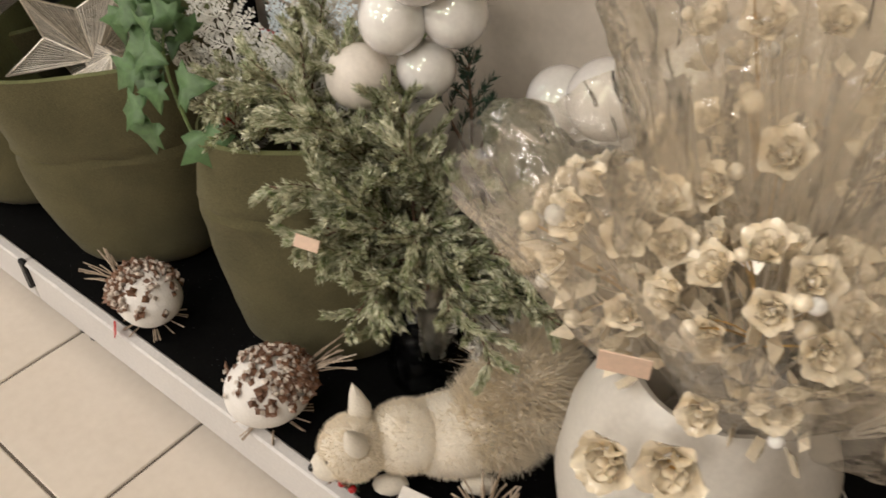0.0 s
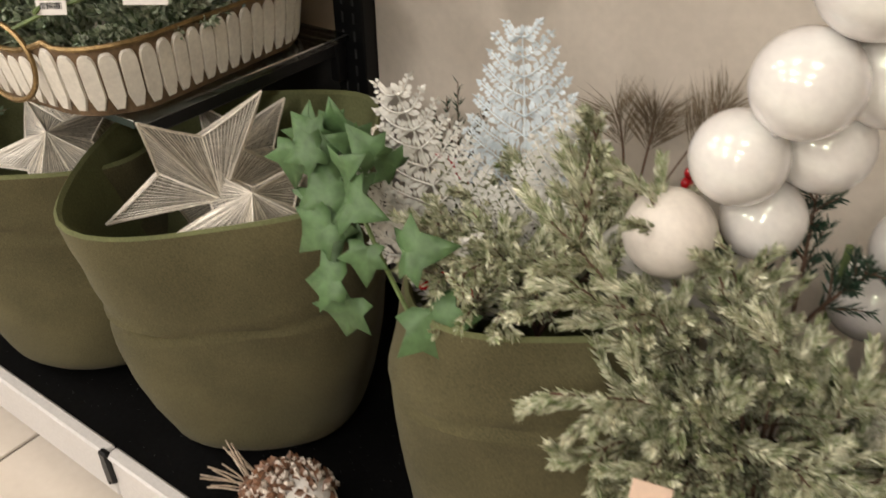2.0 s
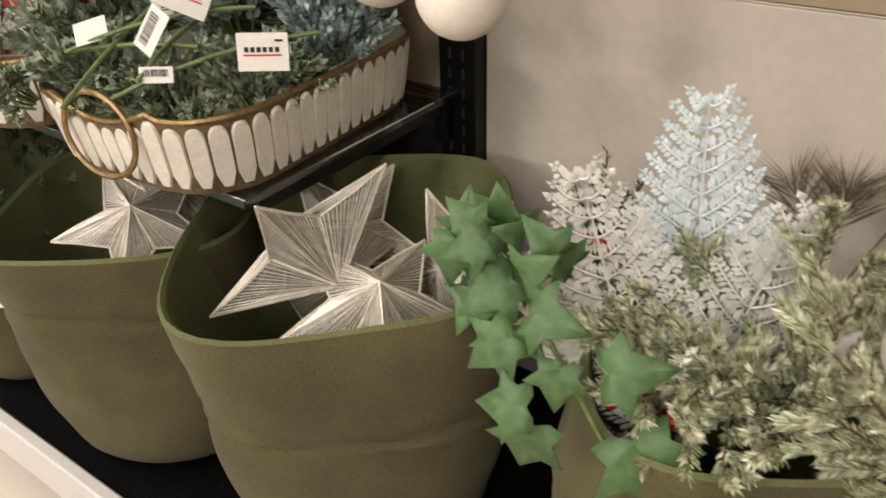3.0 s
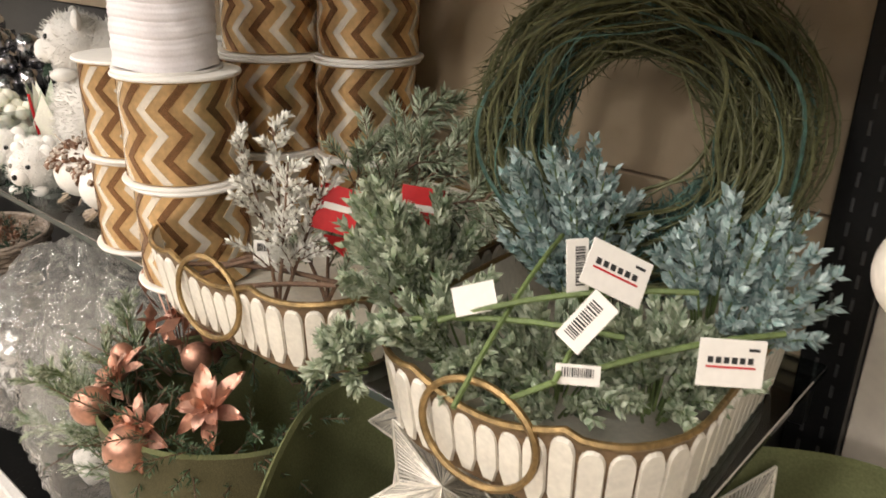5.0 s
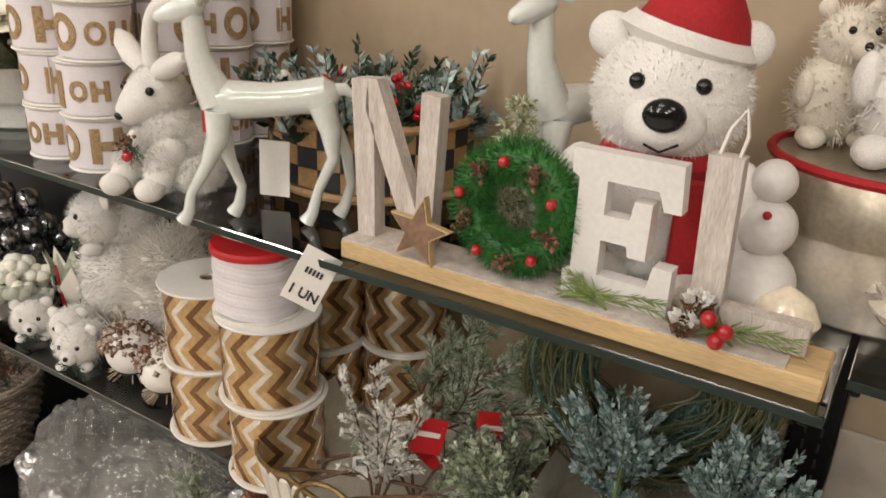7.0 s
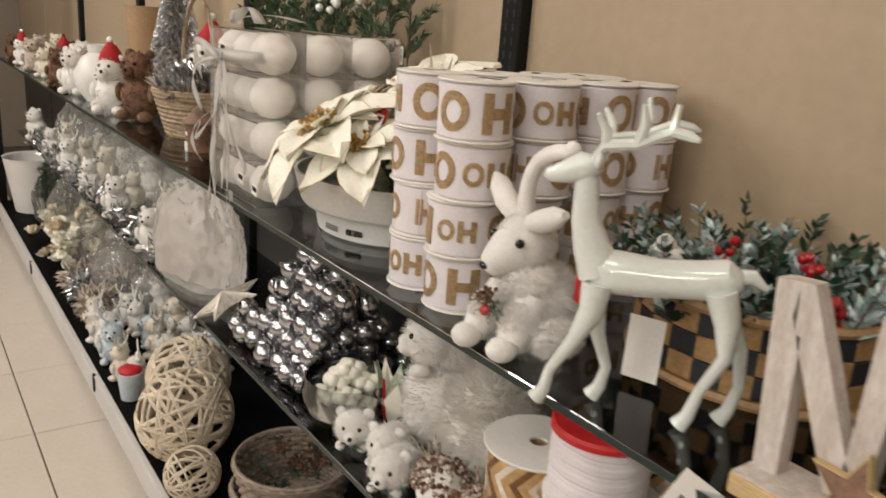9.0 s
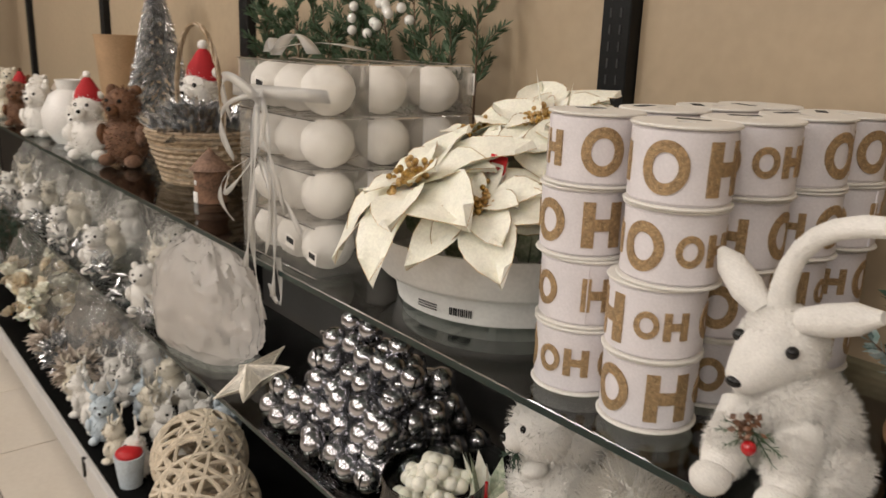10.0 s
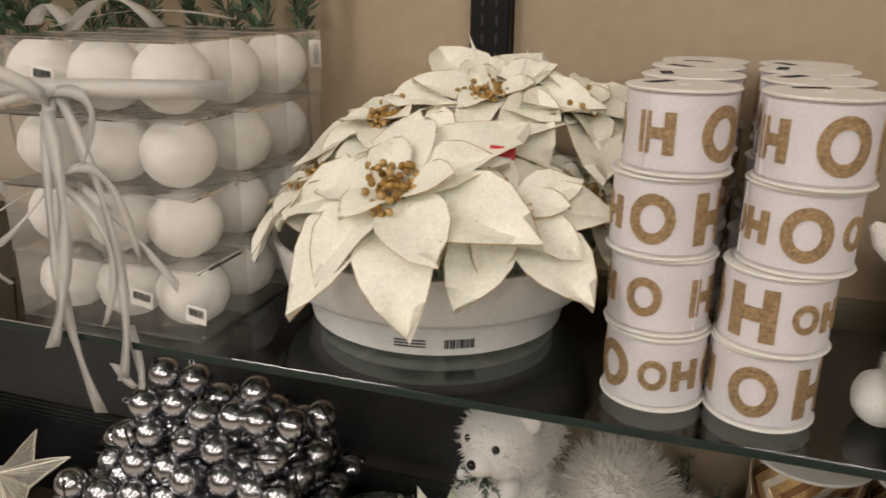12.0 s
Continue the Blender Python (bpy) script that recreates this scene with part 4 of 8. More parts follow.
part("cone", Shape().blades(RNG.normal(size=(40, 3)) * 0.006 + (0.004, -0.012, -0.008), RNG.normal(size=(40, 3)), 0.011, 0.004, 0, 0.6), CONE, root)
s = Shape()
for q in range(60):
    a = RNG.uniform(0, 2 * math.pi)
    s.tube(curve_to((RNG.normal() * 0.01, RNG.normal() * 0.01, 0.0), (0.045 * math.cos(a), 0.045 * math.sin(a), RNG.uniform(0.02, 0.07)), (0, 0, 0.01), 4), 0.0013, seg=4)
tagged(part("twig_nest", s, PALETWIG, at=pose(0.90, 0.01, ZB)), "pale dry twig bundle on the base board", "twigs")
s = Shape().box((-0.03, -0.02, 0), (0.03, 0.02, 0.001), bevel=0.0004)
tagged(part("price_card", s, PAPER, at=pose(0.825, -0.03, ZB + 0.02, 25, 0, 10)), "white price card before the plush squirrel", "price tag", "price tags")

# grey ceramic vase with champagne flowers in cellophane
root = thing("ceramic_vase", pose(1.075, 0.105, ZB), "grey white ceramic vase packed with wrapped flowers", "vase")
part("body", Shape().lathe([(0.0, 0.0), (0.075, 0.0), (0.10, 0.02), (0.125, 0.09), (0.135, 0.16), (0.128, 0.23), (0.105, 0.29), (0.085, 0.32), (0.08, 0.325), (0.072, 0.32), (0.09, 0.28), (0.11, 0.2), (0.0, 0.05)], 48), CERAMIC, root)
part("groove", Shape().tube(ring_points(0.137, 48, 0.165), 0.0012, closed=True, seg=5, m=pose(0, 0, 0, 8, 22, 0) @ Matrix.Translation((0, 0, -0.0))), CERAMIC, root)


def rose(s, c, way, size, mat=0):
    q = Vector(way).to_track_quat("Z", "Y").to_matrix()
    for ring, (n, rad, tilt, ln) in enumerate(((3, 0.06, 0.12, 0.5), (4, 0.14, 0.35, 0.68), (5, 0.22, 0.75, 0.85))):
        for k in range(n):
            a = 2 * math.pi * k / n + ring * 0.6 + RNG.uniform(-0.2, 0.2)
            grid, fs = [], []
            for i in range(6):
                for j in range(7):
                    u, v = i / 5, (j / 6 - 0.5) * 2
                    w = size * 0.5 * math.sin(math.pi * (0.2 + 0.68 * u)) ** 0.7 * v
                    o = size * (rad + ln * u * math.sin(tilt) - 0.16 * v * v * u + 0.16 * max(0, u - 0.7))
                    h = size * (ln * u * math.cos(tilt) + 0.14 * v * v * u - 0.45 * max(0, u - 0.7) ** 1.5 + 0.05 * math.sin(5 * v + k) * u)
                    p = Vector((o * math.cos(a) - w * math.sin(a), o * math.sin(a) + w * math.cos(a), h))
                    grid.append(tuple(Vector(c) + q @ p))
            for i in range(5):
                for j in range(6):
                    fs.append([i * 7 + j, i * 7 + j + 1, i * 7 + j + 8, i * 7 + j + 7])
            s.add(grid, fs, mat)
    s.ball(c, size * 0.16, 1, 8, 6)


def crinkle(v):
    """Sharp folds of a stiff clear sheet, about -1 to 1."""
    a = 1 - 2 * abs(noise.noise(v))
    return 0.6 * a + 0.3 * (1 - 2.4 * abs(noise.noise(v * 2.3 + Vector((5, 1, 2))))) + 0.2 * noise.noise(v * 5.5)


def wrapped_bunch(at, roses, spread, tall, label, bag=(0.12, 0.34), pearls=18):
    root = thing("wrapped_flowers", at, label, "artificial flowers", "flowers in cellophane")
    for k in range(roses):
        a = k * 2.4
        d = spread * math.sqrt((k + 0.6) / roses)
        p = (d * math.cos(a), d * math.sin(a), tall * (1.0 - 0.55 * (d / spread) ** 2 * RNG.uniform(0.3, 1.3)))
        s = Shape()
        rose(s, p, (math.cos(a) * 0.8 * d / spread, math.sin(a) * 0.8 * d / spread - 0.35, 0.6), RNG.uniform(0.019, 0.028))
        flower = part("flower", s, [CHAMPAGNE, PALEFOIL], root)
        part("stem", Shape().tube(curve_to((0.1 * p[0], 0.1 * p[1], -0.05), p, (0, 0, 0.02), 6), 0.0016, seg=4), PALEFOIL, flower)
    for k in range(pearls):
        a = RNG.uniform(0, 2 * math.pi)
        d = spread * RNG.uniform(0.3, 1.1)
        p = (d * math.cos(a), d * math.sin(a), tall * RNG.uniform(0.35, 1.12))
        s = Shape().ball(p, RNG.uniform(0.006, 0.010), seg=10, rings=7)
        pearl = part("pearl", s, CHAMPAGNE if k % 4 else PEARL, root)
        part("wire", Shape().tube(curve_to((0, 0, 0.05), p, (0, 0, 0.01), 5), 0.0011, seg=4), GOLD if k % 2 else PALEFOIL, pearl)
    s = Shape()
    for k in range(70):
        a, h, d = RNG.uniform(0, 2 * math.pi), tall * RNG.uniform(0.05, 0.85), spread * RNG.uniform(0.3, 0.95)
        s.blades(np.array([[d * math.cos(a), d * math.sin(a), h]]), np.array([[math.cos(a), math.sin(a) - 0.3, RNG.uniform(-0.3, 1.0)]]), RNG.uniform(0.02, 0.036), RNG.uniform(0.008, 0.014), 0, 0.5)
    part("petal_filling", s, CHAMPAGNE, root)

    def warp(x, y, z):
        th = math.atan2(y, x)
        v = Vector((math.cos(th) * 2.6 + at.translation.x * 9, math.sin(th) * 2.6, z * 7))
        k = 1 + 0.13 * crinkle(v) + 0.05 * noise.noise(v * 4)
        return (x * k, y * k, z + 0.03 * noise.noise(Vector((x * 20, y * 20, 3))))
    prof = [(bag[0] * (0.32 + 0.72 * t ** 0.75), -0.03 + bag[1] * t) for t in np.linspace(0, 1, 34)]
    wrap = part("cellophane_wrap", Shape().lathe(prof, 120, warp=warp), GOLDWRAP, root, "crinkled champagne tinted wrap", crease=35)
    wrap.visible_shadow = False
    return root


wrapped_bunch(pose(1.02, 0.10, 0.455, 8, -29, 0), 14, 0.064, 0.18, "champagne gold fabric roses in clear crinkled cellophane", (0.092, 0.26))
wrapped_bunch(pose(1.10, 0.10, 0.465, 12, 2, 0), 16, 0.085, 0.15, "champagne gold fabric roses in clear crinkled cellophane", (0.12, 0.25))
wrapped_bunch(pose(1.19, 0.13, 0.46, 8, 18, 0), 16, 0.095, 0.22, "tall champagne flowers with pearls in clear cellophane", (0.145, 0.35))
wrapped_bunch(pose(1.07, 0.21, 0.44, -6, -12, 0), 17, 0.10, 0.31, "champagne flowers with pearls in clear cellophane", (0.15, 0.45))
wrapped_bunch(pose(1.22, 0.27, 0.44, -4, 6, 0), 12, 0.09, 0.36, "tall champagne flowers with pearls in clear cellophane", (0.14, 0.50), 14)
# loose end of the wrap lying on the bouquet
s = Shape()
n, w = 16, 9
vs, fs = [], []
for i in range(n):
    for j in range(w):
        u, v = i / (n - 1), j / (w - 1) - 0.5
        b = noise.noise(Vector((u * 5, v * 5, 1.3)))
        vs.append((0.97 - 0.19 * u, 0.10 + 0.16 * v * (1 - 0.5 * u) + 0.02 * u, 0.60 + 0.035 * math.sin(3 * u) - 0.35 * v * v + 0.035 * b + 0.015 * noise.noise(Vector((u * 13, v * 11, 4)))))
for i in range(n - 1):
    for j in range(w - 1):
        k = i * w + j
        fs.append([k, k + 1, k + w + 1, k + w])
s.add(vs, fs)
ob = tagged(part("loose_wrap", s, WRAP, crease=50), "loose clear cellophane end draped over the bouquet", "wrapping")
ob.visible_shadow = False
s = Shape().box((-0.02, -0.0008, -0.013), (0.02, 0.0008, 0.013), bevel=0.0004)
tagged(part("price_tag", s, PEACH, at=pose(1.033, -0.025, 0.545, 12, 0, 20)), "peach price label on the wrapped flowers", "price tag", "price tags")
for k, (x, y, z, rot) in enumerate(((1.04, -0.03, 0.445, -10), (1.13, -0.045, 0.40, -40), (1.20, -0.05, 0.40, -20), (1.24, 0.0, 0.47, 20), (1.17, -0.04, 0.47, 5), (1.09, -0.04, 0.49, 5))):
    s = Shape()
    rose(s, (0, 0, 0), (0.1, -0.9, 0.35), 0.034)
    tagged(part("fabric_rose", s, [CHAMPAGNE, GOLD], at=pose(x, y, z, 0, 0, rot)), "champagne gold fabric rose hanging over the vase", "artificial flower", "loose roses")
# ---- base board further along ----
def poinsettia(s, c, way, size, petal=0, heart=1, rows=((6, 1.0, 1.25), (6, 0.8, 0.95), (4, 0.5, 0.6)), wide=0.30, edge=None, droop=(0.15, 0.42), beads=26, root=None, mats=()):
    """Pointed bracts in rings round a beaded heart."""
    q = Vector(way).to_track_quat("Z", "Y").to_matrix()
    for ring, (n, ln, tilt) in enumerate(rows):
        for k in range(n):
            a = 2 * math.pi * (k + 0.5 * ring) / n + RNG.uniform(-0.15, 0.15)
            L = size * ln * RNG.uniform(0.88, 1.1)
            grid, fs, rim = [], [], []
            drop = RNG.uniform(*droop)
            for i in range(7):
                u = i / 6
                w = L * wide * (math.sin(math.pi * min(1, u * 0.93 + 0.07)) ** 0.75) * (1 if u < 0.98 else 0.1)
                for j in (-1, -0.5, 0, 0.5, 1):
                    o = L * (0.08 + u * math.sin(tilt))
                    h = L * (u * math.cos(tilt) - drop * u * u + 0.10 * abs(j) * math.sin(math.pi * u) + 0.05 * math.sin(7 * u + 4 * j + 2.3 * k) * u) + 0.004 * ring
                    p = Vector((o * math.cos(a) - w * j * math.sin(a), o * math.sin(a) + w * j * math.cos(a), h))
                    grid.append(tuple(Vector(c) + q @ p))
            for i in range(6):
                for j in range(4):
                    fs.append([i * 5 + j, i * 5 + j + 1, i * 5 + j + 6, i * 5 + j + 5])
            if root is not None:
                s = Shape()
            s.add(grid, fs, petal)
            if edge is not None:
                s.tube([grid[i * 5] for i in range(3, 7)] + [grid[i * 5 + 4] for i in range(5, 2, -1)], 0.0004, edge, 4, cap=False)
            if root is not None:
                part("bract", s, mats, root)
    if root is not None:
        s = Shape()
    for k in range(beads):
        d = RNG.normal(size=3) * (0.095, 0.095, 0.04) * size * (1.0 if beads < 40 else 1.25)
        d[2] = abs(d[2]) + 0.10 * size
        s.ball(tuple(Vector(c) + q @ Vector(d)), size * (0.05 if beads < 40 else 0.034), heart, 6, 5)
    if root is not None:
        part("beaded_heart", s, mats, root, "gold glitter beads")


root = thing("copper_wreath", pose(-0.545, 0.07, 0.42), "green wreath with copper poinsettias and baubles in a planter", "wreath")
s = Shape()
for k in range(120):
    a = 2 * math.pi * k / 120 + RNG.uniform(-0.05, 0.05)
    p = np.array([0.105 * math.cos(a), 0.105 * math.sin(a), RNG.uniform(-0.02, 0.035)])
    o = RNG.normal(size=3) * 0.035 + (0.04 * math.cos(a), 0.04 * math.sin(a), 0.025)
    sprig(s, curve_to(p, p + o, (0, 0, 0), 4), 34, 0.018, 0.0014, 0.7, 0, 1, 0.0012)
part("greenery", s, [PINE, TWIG], root)
for c, w, z in (((0.06, -0.05, 0.045), (0.2, -0.6, 0.8), 0.052), ((-0.09, -0.08, 0.03), (-0.3, -0.6, 0.7), 0.05), ((0.02, -0.11, 0.03), (0.1, -0.8, 0.5), 0.045), ((-0.07, 0.06, 0.055), (-0.1, -0.3, 0.9), 0.055), ((-0.11, 0.02, 0.07), (-0.4, -0.3, 0.8), 0.045)):
    s = Shape()
    poinsettia(s, c, w, z, rows=((6, 1.0, 1.2), (6, 0.8, 0.85), (4, 0.55, 0.5)), wide=0.20)
    part("poinsettia", s, [COPPER, COPPER], root, "copper poinsettia flower")
for c, r in (((-0.075, -0.125, 0.025), 0.023), ((0.025, -0.135, 0.02), 0.025), ((-0.03, -0.01, 0.06), 0.019), ((-0.12, -0.06, 0.05), 0.014)):
    part("bauble", Shape().ball(c, r, seg=20, rings=12), COPPER, root, "copper bauble")
s = Shape()
for k in range(26):
    p = np.array([[RNG.uniform(-0.13, -0.03), RNG.uniform(-0.06, 0.08), RNG.uniform(0.03, 0.13)]])
    s.blades(p, RNG.normal(size=(1, 3)) + (0, -0.3, 0.8), 0.034, 0.008, 0, 0.3)
for k in range(5):
    s.tube(curve_to((-0.08, 0.0, 0.02), (-0.14 + 0.025 * k, 0.0, 0.13), (0, 0, 0.01), 5), 0.001, seg=4)
part("copper_leaf_twig", s, COPPER, root, "rose copper leaf twig")
s = Shape().box((-0.022, -0.0008, -0.03), (0.022, 0.0008, 0.03), bevel=0.0005)
tagged(part("price_tag", s, PAPER, at=pose(-0.437, -0.012, 0.33, -8, 4, 40)), "white price tag hanging on the felt planter", "price tag", "price tags")


def crinkled_bag(m, size, label, mat=None, seed=0, name="plastic_bag"):
    def warp(x, y, z):
        u = Vector((x * 3.4 + seed, y * 3.4, z * 3.8))
        k = 1 + 0.16 * noise.noise(u * 0.5) + 0.12 * crinkle(u)
        return (x * k * size[0], y * k * size[1], max(0.0, z) * size[2] * (1 + 0.10 * crinkle(u * 0.9)))
    prof = [(0.0, 0.0), (0.8, 0.0), (1.0, 0.12), (1.05, 0.4), (0.9, 0.7), (0.55, 0.92), (0.2, 1.0), (0.0, 1.0)]
    fine = []
    for (r0, z0), (r1, z1) in zip(prof[:-1], prof[1:]):
        fine += [(r0 + (r1 - r0) * t, z0 + (z1 - z0) * t) for t in np.linspace(0, 0.9, 8)]
    ob = part(name, Shape().lathe(fine + [prof[-1]], 90, warp=warp), mat or HAZE, at=m, crease=35)
    ob.visible_shadow = False
    return tagged(ob, label, "bag", "clear bags")


crinkled_bag(pose(-0.90, 0.10, ZB), (0.15, 0.13, 0.31), "crinkled clear plastic bag with pale ornaments", seed=1)
crinkled_bag(pose(-1.12, 0.14, ZB), (0.15, 0.14, 0.30), "crinkled clear plastic bag with pale ornaments", seed=2)
for k in range(12):
    x, y, z = -0.86 - 0.3 * (k % 2) + RNG.uniform(-0.09, 0.09), RNG.uniform(0.03, 0.2), ZB + 0.035 + RNG.uniform(0, 0.2) * (k > 5)
    if k > 5:
        z = ZB + 0.10 + 0.06 * (k % 3)
    s = Shape().ball((0, 0, 0), 0.03, seg=22, rings=14, rough=0.45, freq=45)
    tagged(part("pale_ornament", s, STYRO if k % 3 == 0 else TINSEL, at=pose(x, y, z)), "crumpled pale foil ornament inside a clear plastic bag", "ornament", "bagged ornaments")
root = thing("cypress_spray", pose(-0.72, 0.06, ZB), "green cypress spray spreading beside the planter", "artificial spray")
s = Shape()
for tip in ((-0.10, -0.10, 0.26), (-0.16, -0.04, 0.22), (-0.03, -0.10, 0.30), (-0.06, 0.02, 0.33), (0.03, -0.06, 0.33), (-0.13, 0.05, 0.30), (-0.18, -0.09, 0.15)):
    branch(s, (0, 0, 0.01), tip, (0, 0, 0.03), 16, 0.075, 40, 0.016, 0.0018, 0, 1, spread=0.55, fan=0.6)
part("foliage", s, [FROSTGREEN, STALK], root)


def wicker_basket(m, r0, r1, h, mat, label, rows=12, handle=0.0, oval=1.0, name="wicker_basket", stakes=26, thick=0.0045):
    root = thing(name, m, label, "basket", "baskets")
    body = Shape()
    for i in range(rows):
        t = (i + 0.5) / rows
        r = r0 + (r1 - r0) * t
        a = np.linspace(0, 2 * np.pi, stakes * 2, endpoint=False)
        rr = r + 0.003 * np.where((np.arange(stakes * 2) // 1 + i) % 2 == 0, 1, -1)
        body.tube(np.stack([rr * np.cos(a), rr * np.sin(a) * oval, np.full(len(a), t * h)], 1), h / rows * 0.56, seg=5, closed=True)
    part("weave", body, mat, root)
    s = Shape()
    for k in range(stakes):
        a = 2 * math.pi * k / stakes
        s.tube([(r0 * math.cos(a), r0 * math.sin(a) * oval, 0), (r1 * math.cos(a), r1 * math.sin(a) * oval, h)], 0.0022, seg=4)
    part("stakes", s, mat, root)
    a = np.linspace(0, 2 * np.pi, 40, endpoint=False)
    s = Shape().tube(np.stack([r1 * np.cos(a), r1 * np.sin(a) * oval, np.full(40, h)], 1), thick, seg=6, closed=True).tube(np.stack([(r1 + 0.004) * np.cos(a), (r1 + 0.004) * np.sin(a) * oval, np.full(40, h - 0.007)], 1), thick * 0.8, seg=6, closed=True)
    part("braided_rim", s, mat, root)
    part("bottom", Shape().lathe([(0, 0.002), (r0, 0.002), (r0, 0.006), (0, 0.008)], 30, warp=lambda x, y, z: (x, y * oval, z)), mat, root)
    if handle:
        s = Shape()
        for ph in (0, 2.1, 4.2):
            t = np.linspace(0, np.pi, 30)
            s.tube(np.stack([r1 * np.cos(t) + 0.004 * np.cos(9 * t + ph), 0.004 * np.sin(9 * t + ph), h + handle * np.sin(t) ** 0.8], 1), 0.0035, seg=5)
        part("handle", s, mat, root)
    return root


wicker_basket(pose(-1.62, 0.15, ZB), 0.10, 0.125, 0.13, WICKER, "grey wicker basket full of dark greenery")
wicker_basket(pose(-1.60, 0.16, ZB + 0.075), 0.105, 0.135, 0.13, WICKER, "grey wicker basket stacked inside another")
root = thing("greenery_filling", pose(-1.60, 0.16, ZB + 0.17), "dark pine greenery with cones inside the wicker basket", "greenery")
s = Shape()
for k in range(34):
    p = RNG.normal(size=3) * (0.05, 0.05, 0.01)
    sprig(s, curve_to(p, p + RNG.normal(size=3) * 0.03 + (0, 0, 0.03), (0, 0, 0), 4), 36, 0.02, 0.0011, 0.6, 0, 0, 0.001)
part("needles", s, PINEDARK, root)
for k in range(5):
    p = RNG.normal(size=3) * (0.05, 0.05, 0.006) + (0, 0, 0.03)
    part("cone", Shape().blades(p + RNG.normal(size=(50, 3)) * 0.009, RNG.normal(size=(50, 3)) + (0, 0, 0.4), 0.013, 0.005, 0, 0.5), CONE, root)


def string_ball(m, r, label, strands=26):
    root = thing("string_ball", m, label, "ornament", "string balls")
    for k in range(strands):
        n = RNG.normal(size=3)
        n /= np.linalg.norm(n)
        u = np.cross(n, RNG.normal(size=3))
        u /= np.linalg.norm(u)
        w = np.cross(n, u)
        off = RNG.uniform(-0.55, 0.55)
        t = np.linspace(0, 2 * np.pi, 26, endpoint=False)
        q = math.sqrt(1 - off * off)
        pts = (n * off + q * (np.cos(t)[:, None] * u + np.sin(t)[:, None] * w)) + RNG.normal(size=3) * 0.03 * np.sin(3 * t)[:, None]
        pts *= r / np.linalg.norm(pts, axis=1, keepdims=True)
        part("strand", Shape().tube(pts, r * 0.045, seg=5, closed=True), RATTAN, root)
    return root


string_ball(pose(-2.05, 0.045, ZB + 0.125), 0.125, "cream openwork string ball on the base board", 30)
string_ball(pose(-2.29, 0.13, ZB + 0.12), 0.12, "cream openwork string ball behind another", 28)
string_ball(pose(-1.85, 0.0, ZB + 0.068), 0.068, "small cream openwork string ball by the rail", 22)
s = Shape().lathe([(0.0, 0.0), (0.03, 0.0), (0.04, 0.09), (0.036, 0.09), (0.0, 0.08)], 20, 0).ball((0.0, 0, 0.095), 0.036, 1, 16, 10, (1, 1, 0.45))
tagged(part("candle_cup", s, [ICE, REDCARD], at=pose(-2.46, 0.0, ZB + 0.0)), "pale cup with a bright red lid", "cup")


def figurine(m, tall, mat, label, hat=None, name="figurine", antlers=False):
    """A small standing animal figure in one mesh."""
    s = Shape()
    h = tall
    s.ball((0, 0, h * 0.3), h * 0.26, 0, 16, 12, (1.0, 0.9, 1.15), 0.06, 30)
    s.ball((0, -h * 0.06, h * 0.68), h * 0.19, 0, 16, 12, (1, 1, 1), 0.05, 30)
    s.ball((0, -h * 0.24, h * 0.64), h * 0.075, 0, 10, 8)
    s.ball((0, -h * 0.31, h * 0.66), h * 0.028, 1, 8, 6)
    for e in (-1, 1):
        s.ball((e * h * 0.15, 0.0, h * 0.85), h * 0.06, 0, 10, 8)
        s.ball((e * h * 0.075, -h * 0.22, h * 0.74), h * 0.025, 1, 8, 6)
        s.ball((e * h * 0.16, -h * 0.16, h * 0.075), h * 0.09, 0, 12, 8, (1, 1.3, 0.8))
        s.ball((e * h * 0.24, -h * 0.10, h * 0.36), h * 0.075, 0, 10, 8, (0.8, 1, 1.6))
        if antlers:
            s.tube(curve_to((e * h * 0.08, 0, h * 0.84), (e * h * 0.26, 0, h * 1.15), (e * 0.01, 0, 0), 5), h * 0.022, 0, 5)
            s.tube([(e * h * 0.15, 0, h * 0.97), (e * h * 0.10, 0, h * 1.12)], h * 0.018, 0, 5)
    if hat:
        s.lathe([(h * 0.19, h * 0.78), (h * 0.15, h * 0.92), (h * 0.06, h * 1.06), (0.0, h * 1.12)], 16, 2)
        s.ball((0, 0, h * 1.12), h * 0.05, 0, 10, 8)
    ellipsoid_fur(s, (0, 0, h * 0.3), (h * 0.26, h * 0.235, h * 0.3), 500, h * 0.06, h * 0.008, 0)
    ellipsoid_fur(s, (0, -h * 0.06, h * 0.68), (h * 0.19, h * 0.19, h * 0.19), 350, h * 0.05, h * 0.008, 0)
    return tagged(part(name, s, [mat, EYE, hat or RED], at=m), label, "figurine", "small figures")


for k in range(18):
    x = -2.48 - 0.115 * (k // 3) - RNG.uniform(0, 0.04)
    y = 0.005 + 0.13 * (k % 3) + RNG.uniform(0, 0.03)
    mt, wh = ((FUR, "white"), (FUR, "white"), (ICE, "pale blue"), (CREAMFUR, "cream"))[k % 4]
    figurine(pose(x, y, ZB, 0, 0, RNG.uniform(-60, 120)), RNG.uniform(0.12, 0.2), mt, wh + " flocked reindeer figure on the base board", antlers=True)
